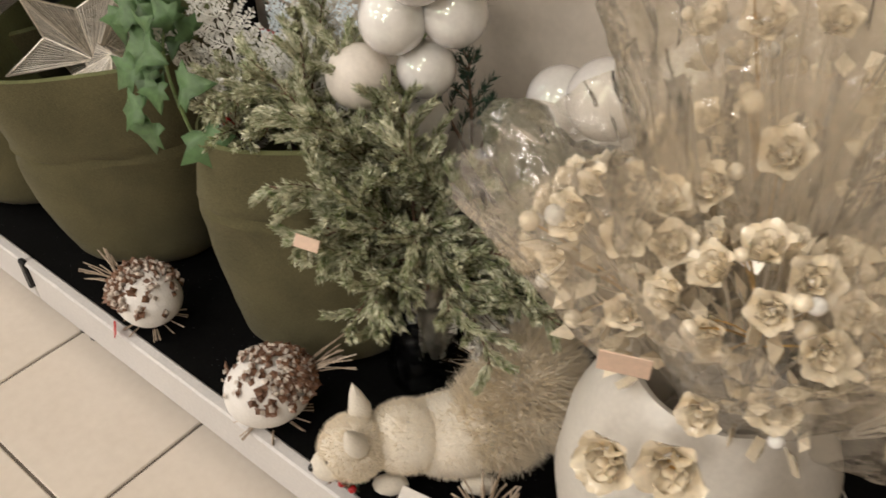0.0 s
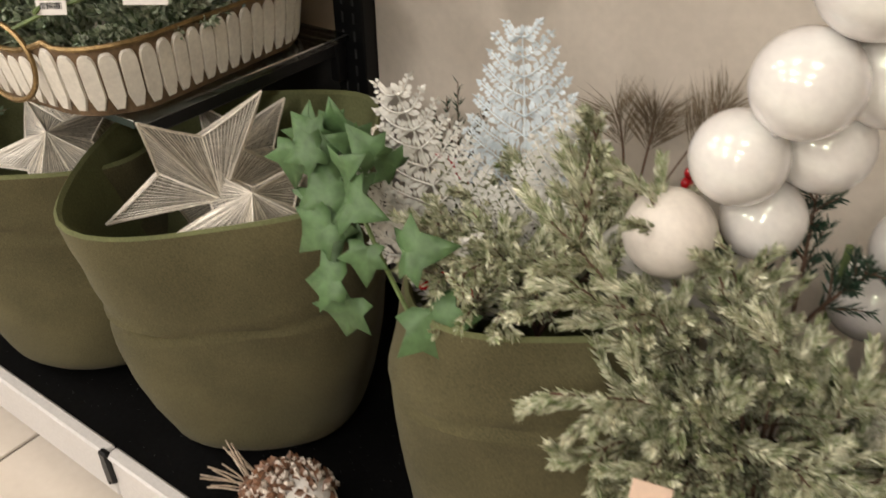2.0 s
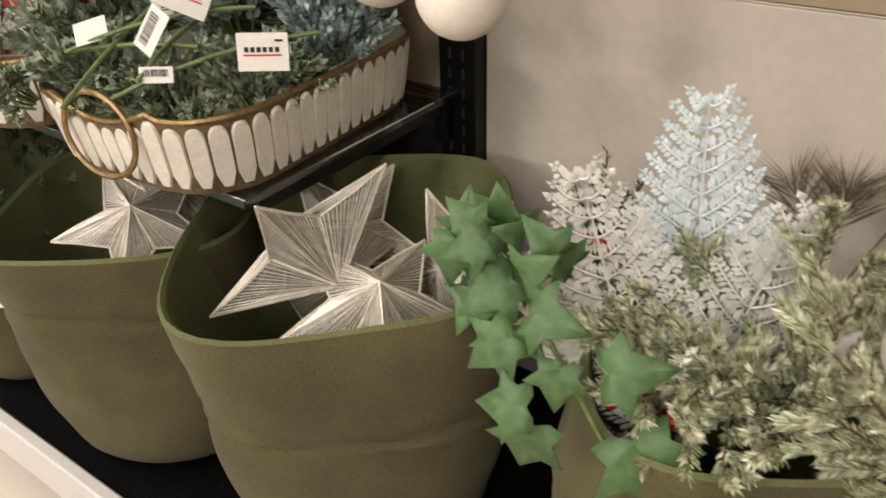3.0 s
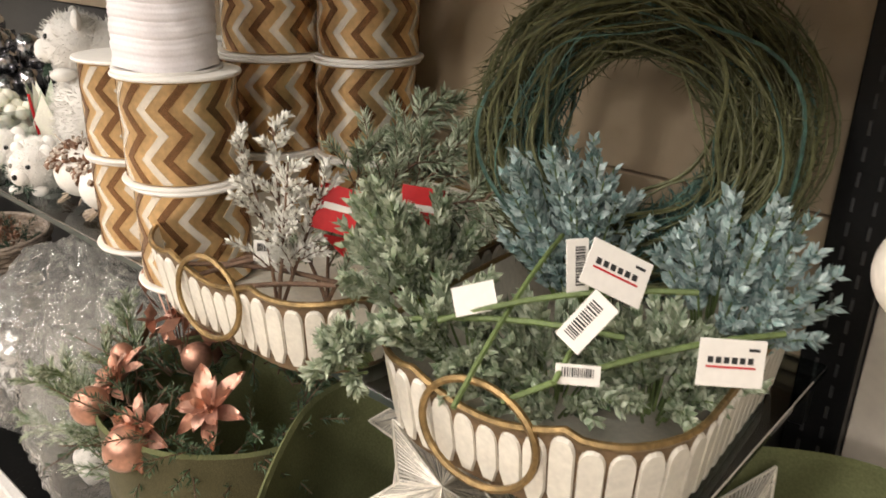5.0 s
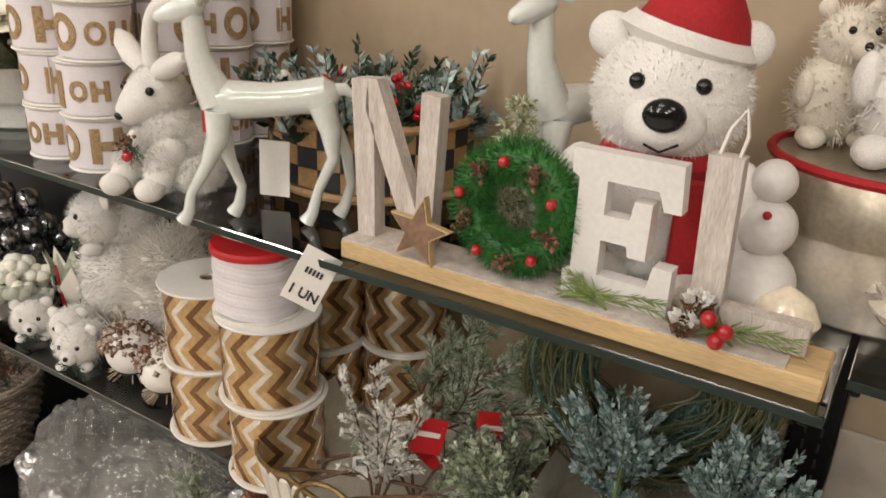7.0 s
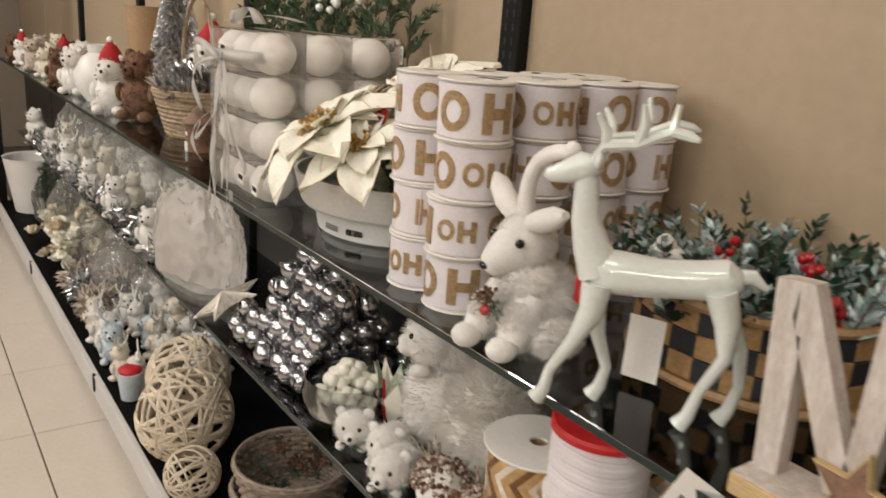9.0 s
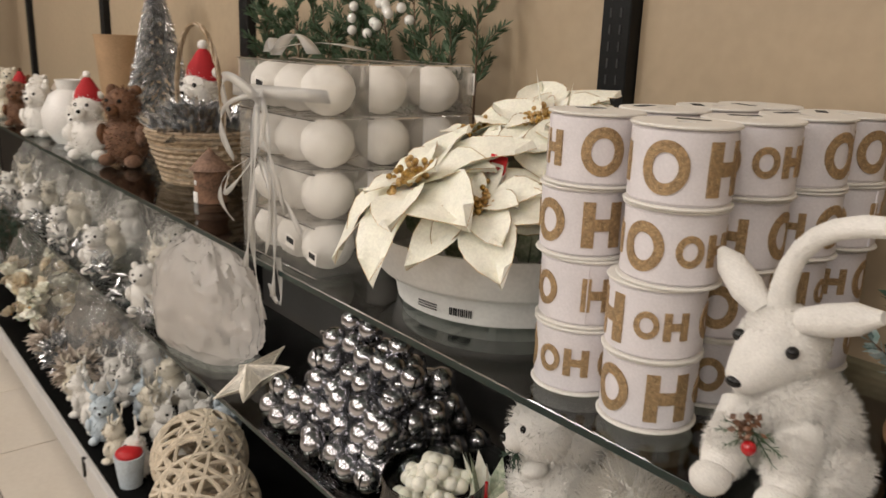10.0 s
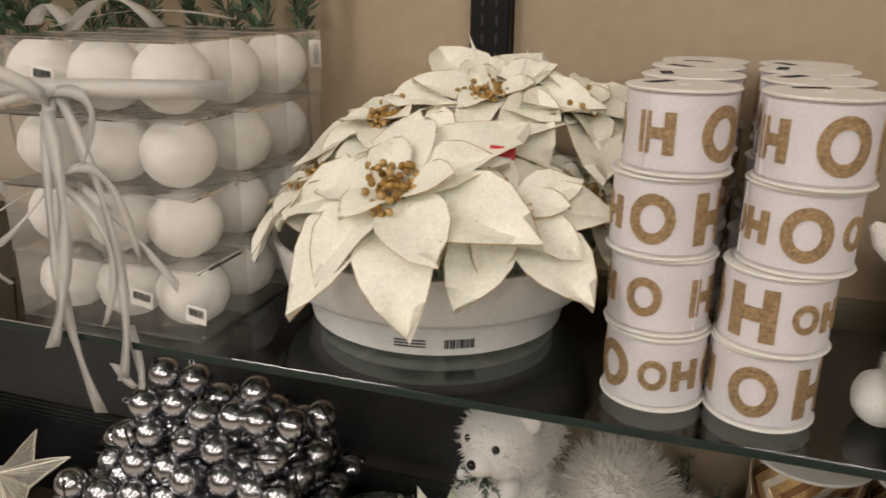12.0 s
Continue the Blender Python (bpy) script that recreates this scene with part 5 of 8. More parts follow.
# silver and cream odds and ends farther along the base board
for k in range(9):
    x, y = -3.12 - 0.17 * (k // 3) - RNG.uniform(0, 0.05), 0.05 + 0.13 * (k % 3)
    n = 260
    d = RNG.normal(size=(n, 3))
    d /= np.linalg.norm(d, axis=1, keepdims=True)
    s = Shape().blades(d * (0.055, 0.05, 0.05) + (0, 0, 0.07), d + RNG.normal(size=(n, 3)) * 0.5, RNG.uniform(0.03, 0.06, n), 0.008, 0, 0.3)
    tagged(part("tinsel_tuft", s, TINSEL if k % 2 else SNOWCONE, at=pose(x, y, ZB)), "shaggy silver tinsel heap on the base board" if k % 2 else "snowy twig heap on the base board", "tinsel", "tinsel tufts")
for k in range(10):
    x, y = -3.7 - 0.13 * (k // 2) - RNG.uniform(0, 0.04), 0.06 + 0.16 * (k % 2)
    s = Shape()
    for q in range(9):
        rose(s, (RNG.normal() * 0.035, RNG.normal() * 0.035, 0.05 + 0.14 * RNG.random()), RNG.normal(size=3) * 0.5 + (0, -0.4, 0.6), 0.045)
    tagged(part("flower_bunch", s, [CHAMPAGNE, GOLD] if k % 3 else [PETAL, GOLD], at=pose(x, y, ZB)), "champagne fabric flower bunch on the base board" if k % 3 else "cream fabric flower bunch on the base board", "artificial flower", "far flower bunches")
for k in range(4):
    s = Shape()
    for q in range(9):
        branch(s, (0, 0, 0), (RNG.normal() * 0.07, RNG.normal() * 0.06, RNG.uniform(0.2, 0.36)), (0, 0, 0.02), 7, 0.07, 26, 0.024, 0.0016, 0, 1)
    tagged(part("pine_spray", s, [PINEDARK, TWIG], at=pose(-4.42 - 0.11 * k, 0.12 + 0.1 * (k % 2), ZB)), "dark green pine spray before the white pot", "artificial spray", "far pine sprays")
for k in range(8):
    crinkled_bag(pose(-3.05 - 0.24 * k, 0.27 - 0.10 * (k % 2), ZB), (0.12, 0.11, 0.22 + 0.05 * (k % 3)), "clear crinkled bag with cream ornaments", seed=5 + k)
s = Shape().lathe([(0.0, 0.0), (0.12, 0.0), (0.165, 0.3), (0.17, 0.31), (0.158, 0.305), (0.115, 0.02), (0.0, 0.02)], 32)
tagged(part("white_pot", s, WHITE, at=pose(-5.02, 0.12, ZB)), "plain white tapered pot at the shelving's end", "pot")
for k in range(14):
    s = Shape().ball((0, 0, 0), 0.04, seg=12, rings=8, rough=0.3, freq=30)
    tagged(part("silver_ornament", s, TINSEL if k % 2 else CREAMFUR, at=pose(-2.75 - 0.15 * k, 0.30 + 0.03 * (k % 2), ZB + 0.038)), "crumpled silver and cream ornament on the base board", "ornament", "silver ornaments")

# ---- lower glass shelf ----


def rounded(w, d, r, n=8):
    pts = []
    for cx, cy, a0 in ((w - r, d - r, 0), (r, d - r, 90), (r, r, 180), (w - r, r, 270)):
        pts += [(cx + r * math.cos(radians(a0 + 90 * k / n)), cy + r * math.sin(radians(a0 + 90 * k / n))) for k in range(n + 1)]
    return pts


def tray(m, w, d, label, high=0.088, handle=True):
    """A cream enamel tray with upright arched panels and a wavy brass rim."""
    root = thing("tray", m, label, "tray", "enamel trays")
    out = np.array(rounded(w, d, 0.085))
    ctr = np.array([w / 2, d / 2])
    n = len(out)
    seg = np.linalg.norm(np.roll(out, -1, 0) - out, axis=1)
    arc = np.concatenate([[0], np.cumsum(seg)])
    total = arc[-1]

    def at_len(v):
        v = v % total
        i = int(np.searchsorted(arc, v, "right") - 1)
        i = min(i, n - 1)
        f = (v - arc[i]) / max(seg[i], 1e-9)
        return out[i] + (np.roll(out, -1, 0)[i] - out[i]) * f
    m_ = 96
    ring = np.array([at_len(total * k / m_) for k in range(m_)])

    def rise(p):
        gap = abs(p[0] - w / 2)
        if p[1] < 0.03 and gap < 0.075 and handle:
            return high - 0.02 * math.cos(gap / 0.075 * math.pi / 2)
        return high - 0.004 + 0.004 * math.cos(gap * 30)
    foot = ctr + (ring - ctr) * 0.93
    vs, fs = [], []
    for k in range(m_):
        vs += [(*foot[k], 0.0), (*ring[k], rise(ring[k])), (*(ctr + (ring[k] - ctr) * 0.985), rise(ring[k])), (*(ctr + (foot[k] - ctr) * 0.985), 0.004)]
    for k in range(m_):
        j = (k + 1) % m_
        for e in range(3):
            fs.append([k * 4 + e, j * 4 + e, j * 4 + e + 1, k * 4 + e + 1])
    fs.append([k * 4 for k in range(m_)][::-1])
    fs.append([k * 4 + 3 for k in range(m_)])
    sh = Shape().add(vs, fs)
    sh.m = [0 if q < 3 * m_ and q % 3 == 0 else 1 for q in range(len(fs))]
    part("wall", sh, [BRASSWALL, ENAMEL], root)
    part("brass_rim", Shape().tube([(*ring[k], rise(ring[k])) for k in range(m_)], 0.0032, closed=True, seg=6), BRASS, root)
    cnt = int(total / 0.0215)
    for k in range(cnt):
        a, b = at_len(total * (k + 0.05) / cnt), at_len(total * (k + 0.95) / cnt)
        mid = (a + b) / 2
        nrm = mid - at_len(total * (k + 0.5) / cnt + total / 2)
        t = (b - a) / np.linalg.norm(b - a)
        nrm = np.array([t[1], -t[0]])
        top = rise(mid) - 0.008
        prof = []
        wd = np.linalg.norm(b - a) / 2
        for q in range(9):
            th = math.pi * q / 8
            prof.append((wd * (abs(math.cos(th)) ** 0.8) * (1 if q < 4 else -1), top - 0.013 + 0.015 * math.sin(th)))
        prof += [(-wd * 0.98, 0.022), (-wd * 0.45, 0.006), (wd * 0.45, 0.006), (wd * 0.98, 0.022)]
        vv = []
        for lift in (0.0005, 0.0035):
            for u, z in prof:
                sc = 1 if lift < 0.001 else 0.92
                zc = z if lift < 0.001 else top * 0.5 + (z - top * 0.5) * 0.93
                g = 0.93 + 0.07 * zc / high
                base = ctr + (mid - ctr) * g + t * u * sc + nrm * (lift + 0.0005)
                vv.append((base[0], base[1], zc))
        np_ = len(prof)
        ff = [list(range(np_, 2 * np_))] + [[q, (q + 1) % np_, np_ + (q + 1) % np_, np_ + q] for q in range(np_)]
        part("arched_panel", Shape().add(vv, ff), ENAMEL, root, smooth=False)
    if handle:
        t = np.linspace(0, 2 * np.pi, 36, endpoint=False)
        s = Shape().tube(np.stack([w / 2 + 0.052 * np.cos(t), 0.0 + 0.004 * np.sin(t) - 0.004, high * 0.62 + 0.042 * np.sin(t)], 1), 0.0032, closed=True, seg=6)
        part("loop_handle", s, BRASS, root)
    return root


BRASSWALL = material("aged_brass_wall", (0.20, 0.13, 0.07), 0.5, metal=0.3, var=0.25, scale=30)
tray(pose(-0.252, 0.012, ZL, 0, 0, 4), 0.285, 0.385, "cream enamel tray with brass rim full of frosted sprays")
tray(pose(-0.625, 0.01, ZL, 0, 0, 2), 0.335, 0.385, "cream enamel tray with brass rim and pine sprigs")


def frosted_bush(m, n, size, tall, mats, label, leaf=(0.017, 0.0040), name="frosted_spray", lean=(0, 0, 1), blades=78, spread=0.65):
    root = thing(name, m, label, "artificial spray", "frosted sprays")
    for k in range(n):
        s = Shape()
        a = RNG.uniform(0, 2 * math.pi)
        d = math.sqrt(RNG.uniform(0, 1))
        tip = np.array([size * d * math.cos(a), size * d * math.sin(a), tall * (1.05 - 0.45 * d * d) * RNG.uniform(0.8, 1.1)]) + np.array(lean) * 0.0
        base = tip * (0.25, 0.25, 0.0)
        pts = curve_to(base, tip, (0, 0, 0.012), 7)
        sprig(s, pts, blades, leaf[0], leaf[1], spread, 0, 1, 0.0016, ridge=0.35, taper=0.25, start=0.3)
        part("leafy_stem", s, mats, root)
    return root


frosted_bush(pose(-0.17, 0.25, ZL + 0.06, 12, -8, 0), 34, 0.085, 0.17, [FROSTBLUE, STALK], "blue green frosted leaf spray in the tray")
frosted_bush(pose(-0.035, 0.27, ZL + 0.05, 4, 14, 0), 36, 0.08, 0.155, [FROSTBLUE, STALK], "blue green frosted leaf spray in the tray")
frosted_bush(pose(-0.25, 0.12, ZL + 0.06, 18, -20, 0), 20, 0.055, 0.14, [FROSTGREEN, STALK], "sage frosted leaf spray in the tray")
frosted_bush(pose(-0.19, 0.09, ZL + 0.05, 35, -15, 0), 26, 0.075, 0.08, [FROSTGREEN, STALK], "sage frosted leaf spray hanging over the tray")
frosted_bush(pose(-0.115, 0.125, ZL + 0.03, 10, 0, 0), 40, 0.09, 0.085, [FROSTGREEN, STALK], "sage frosted leaf spray lying in the tray")
frosted_bush(pose(-0.045, 0.175, ZL + 0.03, 4, 4, 0), 40, 0.078, 0.085, [FROSTGREEN, STALK], "sage frosted leaf spray lying in the tray")
frosted_bush(pose(-0.305, 0.19, ZL + 0.05, 5, 0, 0), 24, 0.06, 0.10, [FROSTGREEN, STALK], "sage frosted leaf spray between the trays")
frosted_bush(pose(-0.245, 0.03, ZL + 0.055, 50, 0, 0), 14, 0.036, 0.05, [FROSTGREEN, STALK], "sage green frosted spray hanging out of the tray")
root = thing("stalk_bundle", pose(-0.11, 0.05, ZL + 0.11), "green wired stalks of the frosted sprays", "stalks")
for k, (p, q) in enumerate((((0.07, 0.05, 0.02), (-0.12, -0.02, -0.01)), ((0.03, 0.13, 0.04), (0.05, -0.01, 0.0)), ((0.16, 0.12, 0.03), (0.02, -0.03, -0.02)), ((-0.04, 0.13, 0.05), (0.0, -0.06, -0.02)), ((0.10, 0.10, 0.05), (-0.06, -0.01, 0.01)))):
    part("stalk", Shape().tube(curve_to(p, q, (0, 0, 0.01), 7), 0.0024, seg=6), STALK, root)


def swing_tag(m, w, h, mat, label, bars=(), logo=None, code=False, group="price tags"):
    root = thing("price_tag", m, label, "price tag", group)
    part("card", Shape().box((-w / 2, -0.0006, -h / 2), (w / 2, 0.0006, h / 2), bevel=0.0003), mat, root)
    for x0, x1, z0, z1, mt in bars:
        part("printed_bar", Shape().box((x0 * w, -0.0011, z0 * h), (x1 * w, -0.0005, z1 * h), bevel=0), mt, root, smooth=False)
    if code:
        s = Shape()
        x = -0.36
        while x < 0.36:
            bw = RNG.uniform(0.012, 0.035)
            s.box((x * w, -0.0011, -0.1 * h), ((x + bw) * w, -0.0005, 0.34 * h), bevel=0)
            x += bw + RNG.uniform(0.015, 0.035)
        part("barcode", s, INK, root, smooth=False)
    return root


BRANDBAR = tuple((-0.36 + 0.12 * q, -0.28 + 0.12 * q, 0.0, 0.13, INK) for q in range(6)) + ((-0.38, 0.36, -0.10, -0.06, REDCARD), (0.24, 0.40, 0.27, 0.33, INK))
swing_tag(pose(0.035, 0.112, 0.695, -12, 2, 40), 0.046, 0.034, PAPER, "white swing tag with dark print and red line", BRANDBAR)
swing_tag(pose(-0.055, 0.105, 0.737, -35, 25, 40), 0.05, 0.036, PAPER, "white swing tag with dark print and red line", BRANDBAR)
swing_tag(pose(-0.05, 0.06, 0.715, -25, -55, 35), 0.044, 0.022, PAPER, "white barcode label on a wired stalk", code=True)
swing_tag(pose(-0.085, 0.10, 0.735, -10, 85, 35), 0.044, 0.017, PAPER, "white barcode label on a wired stalk", code=True)
swing_tag(pose(-0.05, 0.055, 0.675, -20, 0, 35), 0.032, 0.015, PAPER, "white barcode label on a wired stalk", code=True)
swing_tag(pose(-0.15, 0.06, 0.70, -40, -15, 40), 0.034, 0.024, PAPER, "white swing tag lying among the leaves")
REDBAR = ((-0.34, 0.34, -0.02, 0.12, PAPER),)
swing_tag(pose(-0.385, 0.125, 0.70, -12, 14, 40), 0.044, 0.048, REDCARD, "square red swing tag with white print", REDBAR)
swing_tag(pose(-0.325, 0.185, 0.70, -12, 8, 40), 0.044, 0.048, REDCARD, "square red swing tag with white print", REDBAR)

# tray with pine sprigs
pine_spray(pose(-0.46, 0.20, ZL + 0.05), [((0.12, 0.06, 0.14), (0, 0, 0.03)), ((0.05, 0.10, 0.17), (0, 0, 0.03)), ((0.17, 0.10, 0.16), (0, 0, 0.02)), ((0.10, 0.0, 0.09), (0, 0, 0.02)), ((0.20, 0.05, 0.10), (0, 0, 0.02)), ((0.02, 0.03, 0.13), (0, 0, 0.03))], 60, 0.02,
           "frosted green cypress spray lying in the tray", FROSTGREEN, twig=0.075, twigs=13, width=0.0015)
pine_spray(pose(-0.40, 0.12, ZL + 0.03), [((0.10, -0.04, 0.06), (0, 0, 0.02)), ((0.06, 0.05, 0.10), (0, 0, 0.02)), ((-0.05, 0.05, 0.06), (0, 0, 0.02)), ((-0.10, 0.02, 0.05), (0, 0, 0.02))], 60, 0.015, "green fir spray lying in the tray", FROSTGREEN, twig=0.06, twigs=9, width=0.0014)
pine_spray(pose(-0.440, 0.085, ZL + 0.012), [((-0.02, 0.02, 0.21), (0.008, 0, 0)), ((-0.05, 0.0, 0.19), (0.01, 0, 0)), ((0.03, 0.0, 0.18), (0.0, 0, 0)), ((0.05, 0.03, 0.16), (0.0, 0, 0))], 60, 0.012, "white flocked fir twig standing in the tray", SNOW, twig=0.05, twigs=9, width=0.0022)
for p, q in (((-0.56, 0.03, 0.0), (-0.40, 0.14, 0.06)), ((-0.58, 0.06, 0.01), (-0.38, 0.12, 0.03)), ((-0.52, 0.02, 0.0), (-0.36, 0.10, 0.04)), ((-0.55, 0.10, 0.01), (-0.40, 0.18, 0.05))):
    tagged(part("twig", Shape().tube(curve_to(p, q, (0, 0, 0.008), 8), 0.0028, seg=6), TWIG, at=pose(0, 0, ZL + 0.03)), "bare brown wired twig in the tray", "twig", "tray twigs")
swing_tag(pose(-0.46, 0.09, 0.645, -20, 0, 40), 0.03, 0.02, PAPER, "small white barcode label on a twig", code=True)
s = Shape().slab([(-0.03, 0), (0.0, 0.013), (0.03, 0.004), (0.02, -0.01)], 0, 0.0015)
tagged(part("red_tag", s, REDCARD, at=pose(-0.40, 0.14, 0.652, 20, 10, 0)), "red swing tag lying in the tray", "price tag", "price tags")
swing_tag(pose(-0.345, 0.32, 0.80, -8, -10, 25), 0.022, 0.016, PAPER, "tiny white barcode label on a stem", code=True)
tagged(part("stem", Shape().tube(curve_to((-0.36, 0.36, 0.74), (-0.31, 0.37, 0.88), (0, 0, 0), 4), 0.0018, seg=5), TWIG), "thin brown stem beside the wreath", "stem")

# green twig wreath leaning on the wall
root = thing("twig_wreath", pose(-0.168, 0.325, 0.785, -8, 0, 18), "large moss green twig wreath with teal glitter", "wreath")
for k in range(110):
    s = Shape()
    R = RNG.uniform(0.080, 0.160)
    cx, cz = RNG.normal(size=2) * 0.006
    t = np.linspace(0, 2 * np.pi, 44, endpoint=False) + RNG.uniform(0, 6)
    wob = RNG.uniform(0.004, 0.018) * np.sin(2 * t + RNG.uniform(0, 6)) + RNG.uniform(0.002, 0.006) * np.sin(5 * t + RNG.uniform(0, 6))
    dep = 0.045 * math.sin(math.pi * (R - 0.072) / 0.098)
    s.tube(np.stack([cx + (R + wob) * np.cos(t), RNG.uniform(-1, 1) * dep + 0.010 * np.sin(2 * t + k) + 0.006 * np.sin(5 * t), cz + (R + wob) * np.sin(t)], 1), RNG.choice([0.001, 0.0013, 0.002]), 0, 4, closed=True)
    part("twig_hoop", s, TEAL if k % 9 == 0 else MOSS, root)
n = 8500
a, R = RNG.uniform(0, 2 * np.pi, n), RNG.uniform(0.076, 0.170, n)
dep = 0.043 * np.sin(np.pi * (R - 0.072) / 0.103)
p = np.stack([R * np.cos(a), RNG.uniform(-1, 1, n) * dep, R * np.sin(a)], 1)
w = np.stack([-np.sin(a), RNG.normal(size=n) * 0.5, np.cos(a)], 1) + RNG.normal(size=(n, 3)) * 0.85
teal = (np.abs(a - 5.3) < 0.55) | ((np.abs(a - 3.0) < 0.6) & (R < 0.12))
s = Shape()
s.hair(p[~teal], w[~teal], 0.026, 0.0009, 0)
s.hair(p[teal], w[teal], 0.026, 0.0010, 1)
part("fine_twig_fuzz", s, [MOSS, TEAL], root)


# chevron ribbon spools
def chevron_spool(m, label):
    root = thing("ribbon_spool", m, label, "ribbon spool", "gold chevron ribbon spools")
    r, h = 0.066, 0.126
    part("ribbon", Shape().lathe([(r - 0.004, 0.004), (r, 0.006), (r, h - 0.006), (r - 0.004, h - 0.004)], 44), GOLDCARD, root, "gold foil ribbon")
    for z in (0.0, h - 0.004):
        part("flange", Shape().lathe([(0.012, z), (r + 0.006, z), (r + 0.007, z + 0.002), (r + 0.006, z + 0.004), (0.012, z + 0.004)], 44, close=True), PAPER, root, "white card disc")
    for b in range(16):
        vs, fs, wide = [], [], 0.0112 / r
        for rr in (r - 0.001, r + 0.0007):
            for q in range(13):
                zig = abs((q / 3) % 2 - 1)
                a0, zc = 2 * math.pi * b / 16 + 0.024 / r * zig, 0.007 + (h - 0.014) * q / 12
                for a in (a0, a0 + wide / 2, a0 + wide):
                    vs.append((rr * math.cos(a), rr * math.sin(a), zc))
        for q in range(12):
            o, p = 39 + 3 * q, 3 * q
            fs += [[o, o + 1, o + 4, o + 3], [o + 1, o + 2, o + 5, o + 4], [p, o, o + 3, p + 3], [p + 2, p + 5, o + 5, o + 2]]
        part("chevron_stripe", Shape().add(vs, fs), (BRONZE, PALEFOIL)[b % 2], root)
    part("core", Shape().lathe([(0.012, 0.002), (0.0125, h - 0.002)], 16), KRAFT, root)
    return root


first = chevron_spool(pose(-0.630, 0.108, ZL, 0, 0, 20), "gold chevron foil ribbon spool stacked on the shelf")
for x, y, lev in ((-0.637, 0.106, 1), (-0.782, 0.130, 0), (-0.778, 0.128, 1), (-0.685, 0.275, 0), (-0.685, 0.275, 1), (-0.685, 0.28, 2), (-0.575, 0.345, 0), (-0.575, 0.345, 1), (-0.575, 0.35, 2), (-0.83, 0.29, 0), (-0.82, 0.29, 1)):
    copy_thing(first, pose(x, y, ZL + 0.1262 * lev, 0, 0, RNG.uniform(0, 360)))
root = thing("ribbon_spool", pose(-0.652, 0.104, ZL + 0.2524), "white ribbon spool with a red lid on gold spools", "ribbon spool", "white ribbon spools")
s = Shape().lathe([(0.0578 + 0.0005 * math.sin(k * 2.1) + 0.0006 * math.sin(k * 0.7), 0.0035 + 0.0835 * k / 40) for k in range(41)], 48,
                  warp=lambda x, y, z: (x * (1 + 0.012 * math.sin(9 * math.atan2(y, x) + z * 60)), y * (1 + 0.012 * math.sin(9 * math.atan2(y, x) + z * 60)), z + 0.002 * math.sin(3 * math.atan2(y, x))))
part("ribbon", s, SATIN, root, "wound white ribbon")
part("lid", Shape().lathe([(0.0, 0.0955), (0.010, 0.0955), (0.011, 0.0965), (0.058, 0.0965), (0.061, 0.093), (0.061, 0.087), (0.0575, 0.086)], 44), REDCARD, root, "glossy red disc")
part("base_disc", Shape().lathe([(0.0, 0.0), (0.062, 0.0), (0.062, 0.003), (0.0, 0.003)], 44), PAPER, root)
part("sticker", Shape().box((-0.045, -0.02, 0.0966), (-0.005, 0.012, 0.0972), bevel=0.0002), PAPER, root)


def plush_head(m, r, label, mat=None, ears="round", sprig_on=True, stand=0.0):
    s = Shape()
    if stand:
        s.ball((0, r * 0.5, -stand * 0.42), stand * 0.58, 0, 20, 14, (0.85, 0.85, 1.0), 0.05, 30)
        ellipsoid_fur(s, (0, r * 0.5, -stand * 0.42), (stand * 0.5, stand * 0.5, stand * 0.58), 3000, r * 0.28, r * 0.02, 0)
    s.ball((0, 0, r * 1.15), r, 0, 20, 14, (1.05, 1.0, 1.0), 0.04, 40)
    s.ball((0, r * 0.9, r * 0.9), r * 1.05, 0, 18, 12, (1.0, 1.3, 0.9), 0.05, 40)
    s.ball((0, -r * 0.85, r * 0.95), r * 0.42, 0, 14, 10)
    s.ball((0, -r * 1.24, r * 1.02), r * 0.13, 1, 10, 8)
    for e in (-1, 1):
        s.ball((e * r * 0.42, -r * 0.82, r * 1.42), r * 0.12, 1, 10, 8)
        if ears == "round":
            s.ball((e * r * 0.75, 0.1 * r, r * 1.95), r * 0.34, 0, 12, 8, (1, 0.5, 1))
        else:
            s.ball((e * r * 0.4, 0.2 * r, r * 2.4), r * 0.26, 0, 12, 8, (0.8, 0.5, 2.2))
        s.ball((e * r * 0.6, -r * 0.5, r * 0.22), r * 0.32, 0, 12, 8, (1, 1.3, 0.7))
    ellipsoid_fur(s, (0, 0, r * 1.15), (r * 1.05, r, r), 900, r * 0.22, r * 0.02, 0)
    ellipsoid_fur(s, (0, r * 0.9, r * 0.9), (r * 1.05, r * 1.35, r * 0.95), 900, r * 0.28, r * 0.02, 0)
    if sprig_on:
        for k in range(5):
            sprig(s, curve_to((0, -r * 0.8, r * 0.55), (r * 0.7 * math.cos(k * 1.3), -r * 1.05, r * (0.4 + 0.35 * math.sin(k * 1.3))), (0, 0, 0), 4), 26, r * 0.3, r * 0.03, 0.6, 2, 2, r * 0.02)
    return tagged(part("plush_animal", s, [mat or FUR, EYE, PINEDARK], at=m), label, "soft toy", "white plush animals")


plush_head(pose(-1.175, 0.14, ZL, 0, 0, 35), 0.033, "white plush bear cub with pine sprig on the lower shelf")
plush_head(pose(-1.255, 0.12, ZL, 0, 0, 50), 0.034, "white plush bear cub beside another on the lower shelf")
plush_head(pose(-1.20, 0.245, ZL + 0.155, 0, 0, -22), 0.052, "white plush bear with bead eyes on the lower shelf", stand=0.155)
plush_head(pose(-1.10, 0.105, ZL, 0, 0, 30), 0.035, "white plush bear cub on the lower shelf")
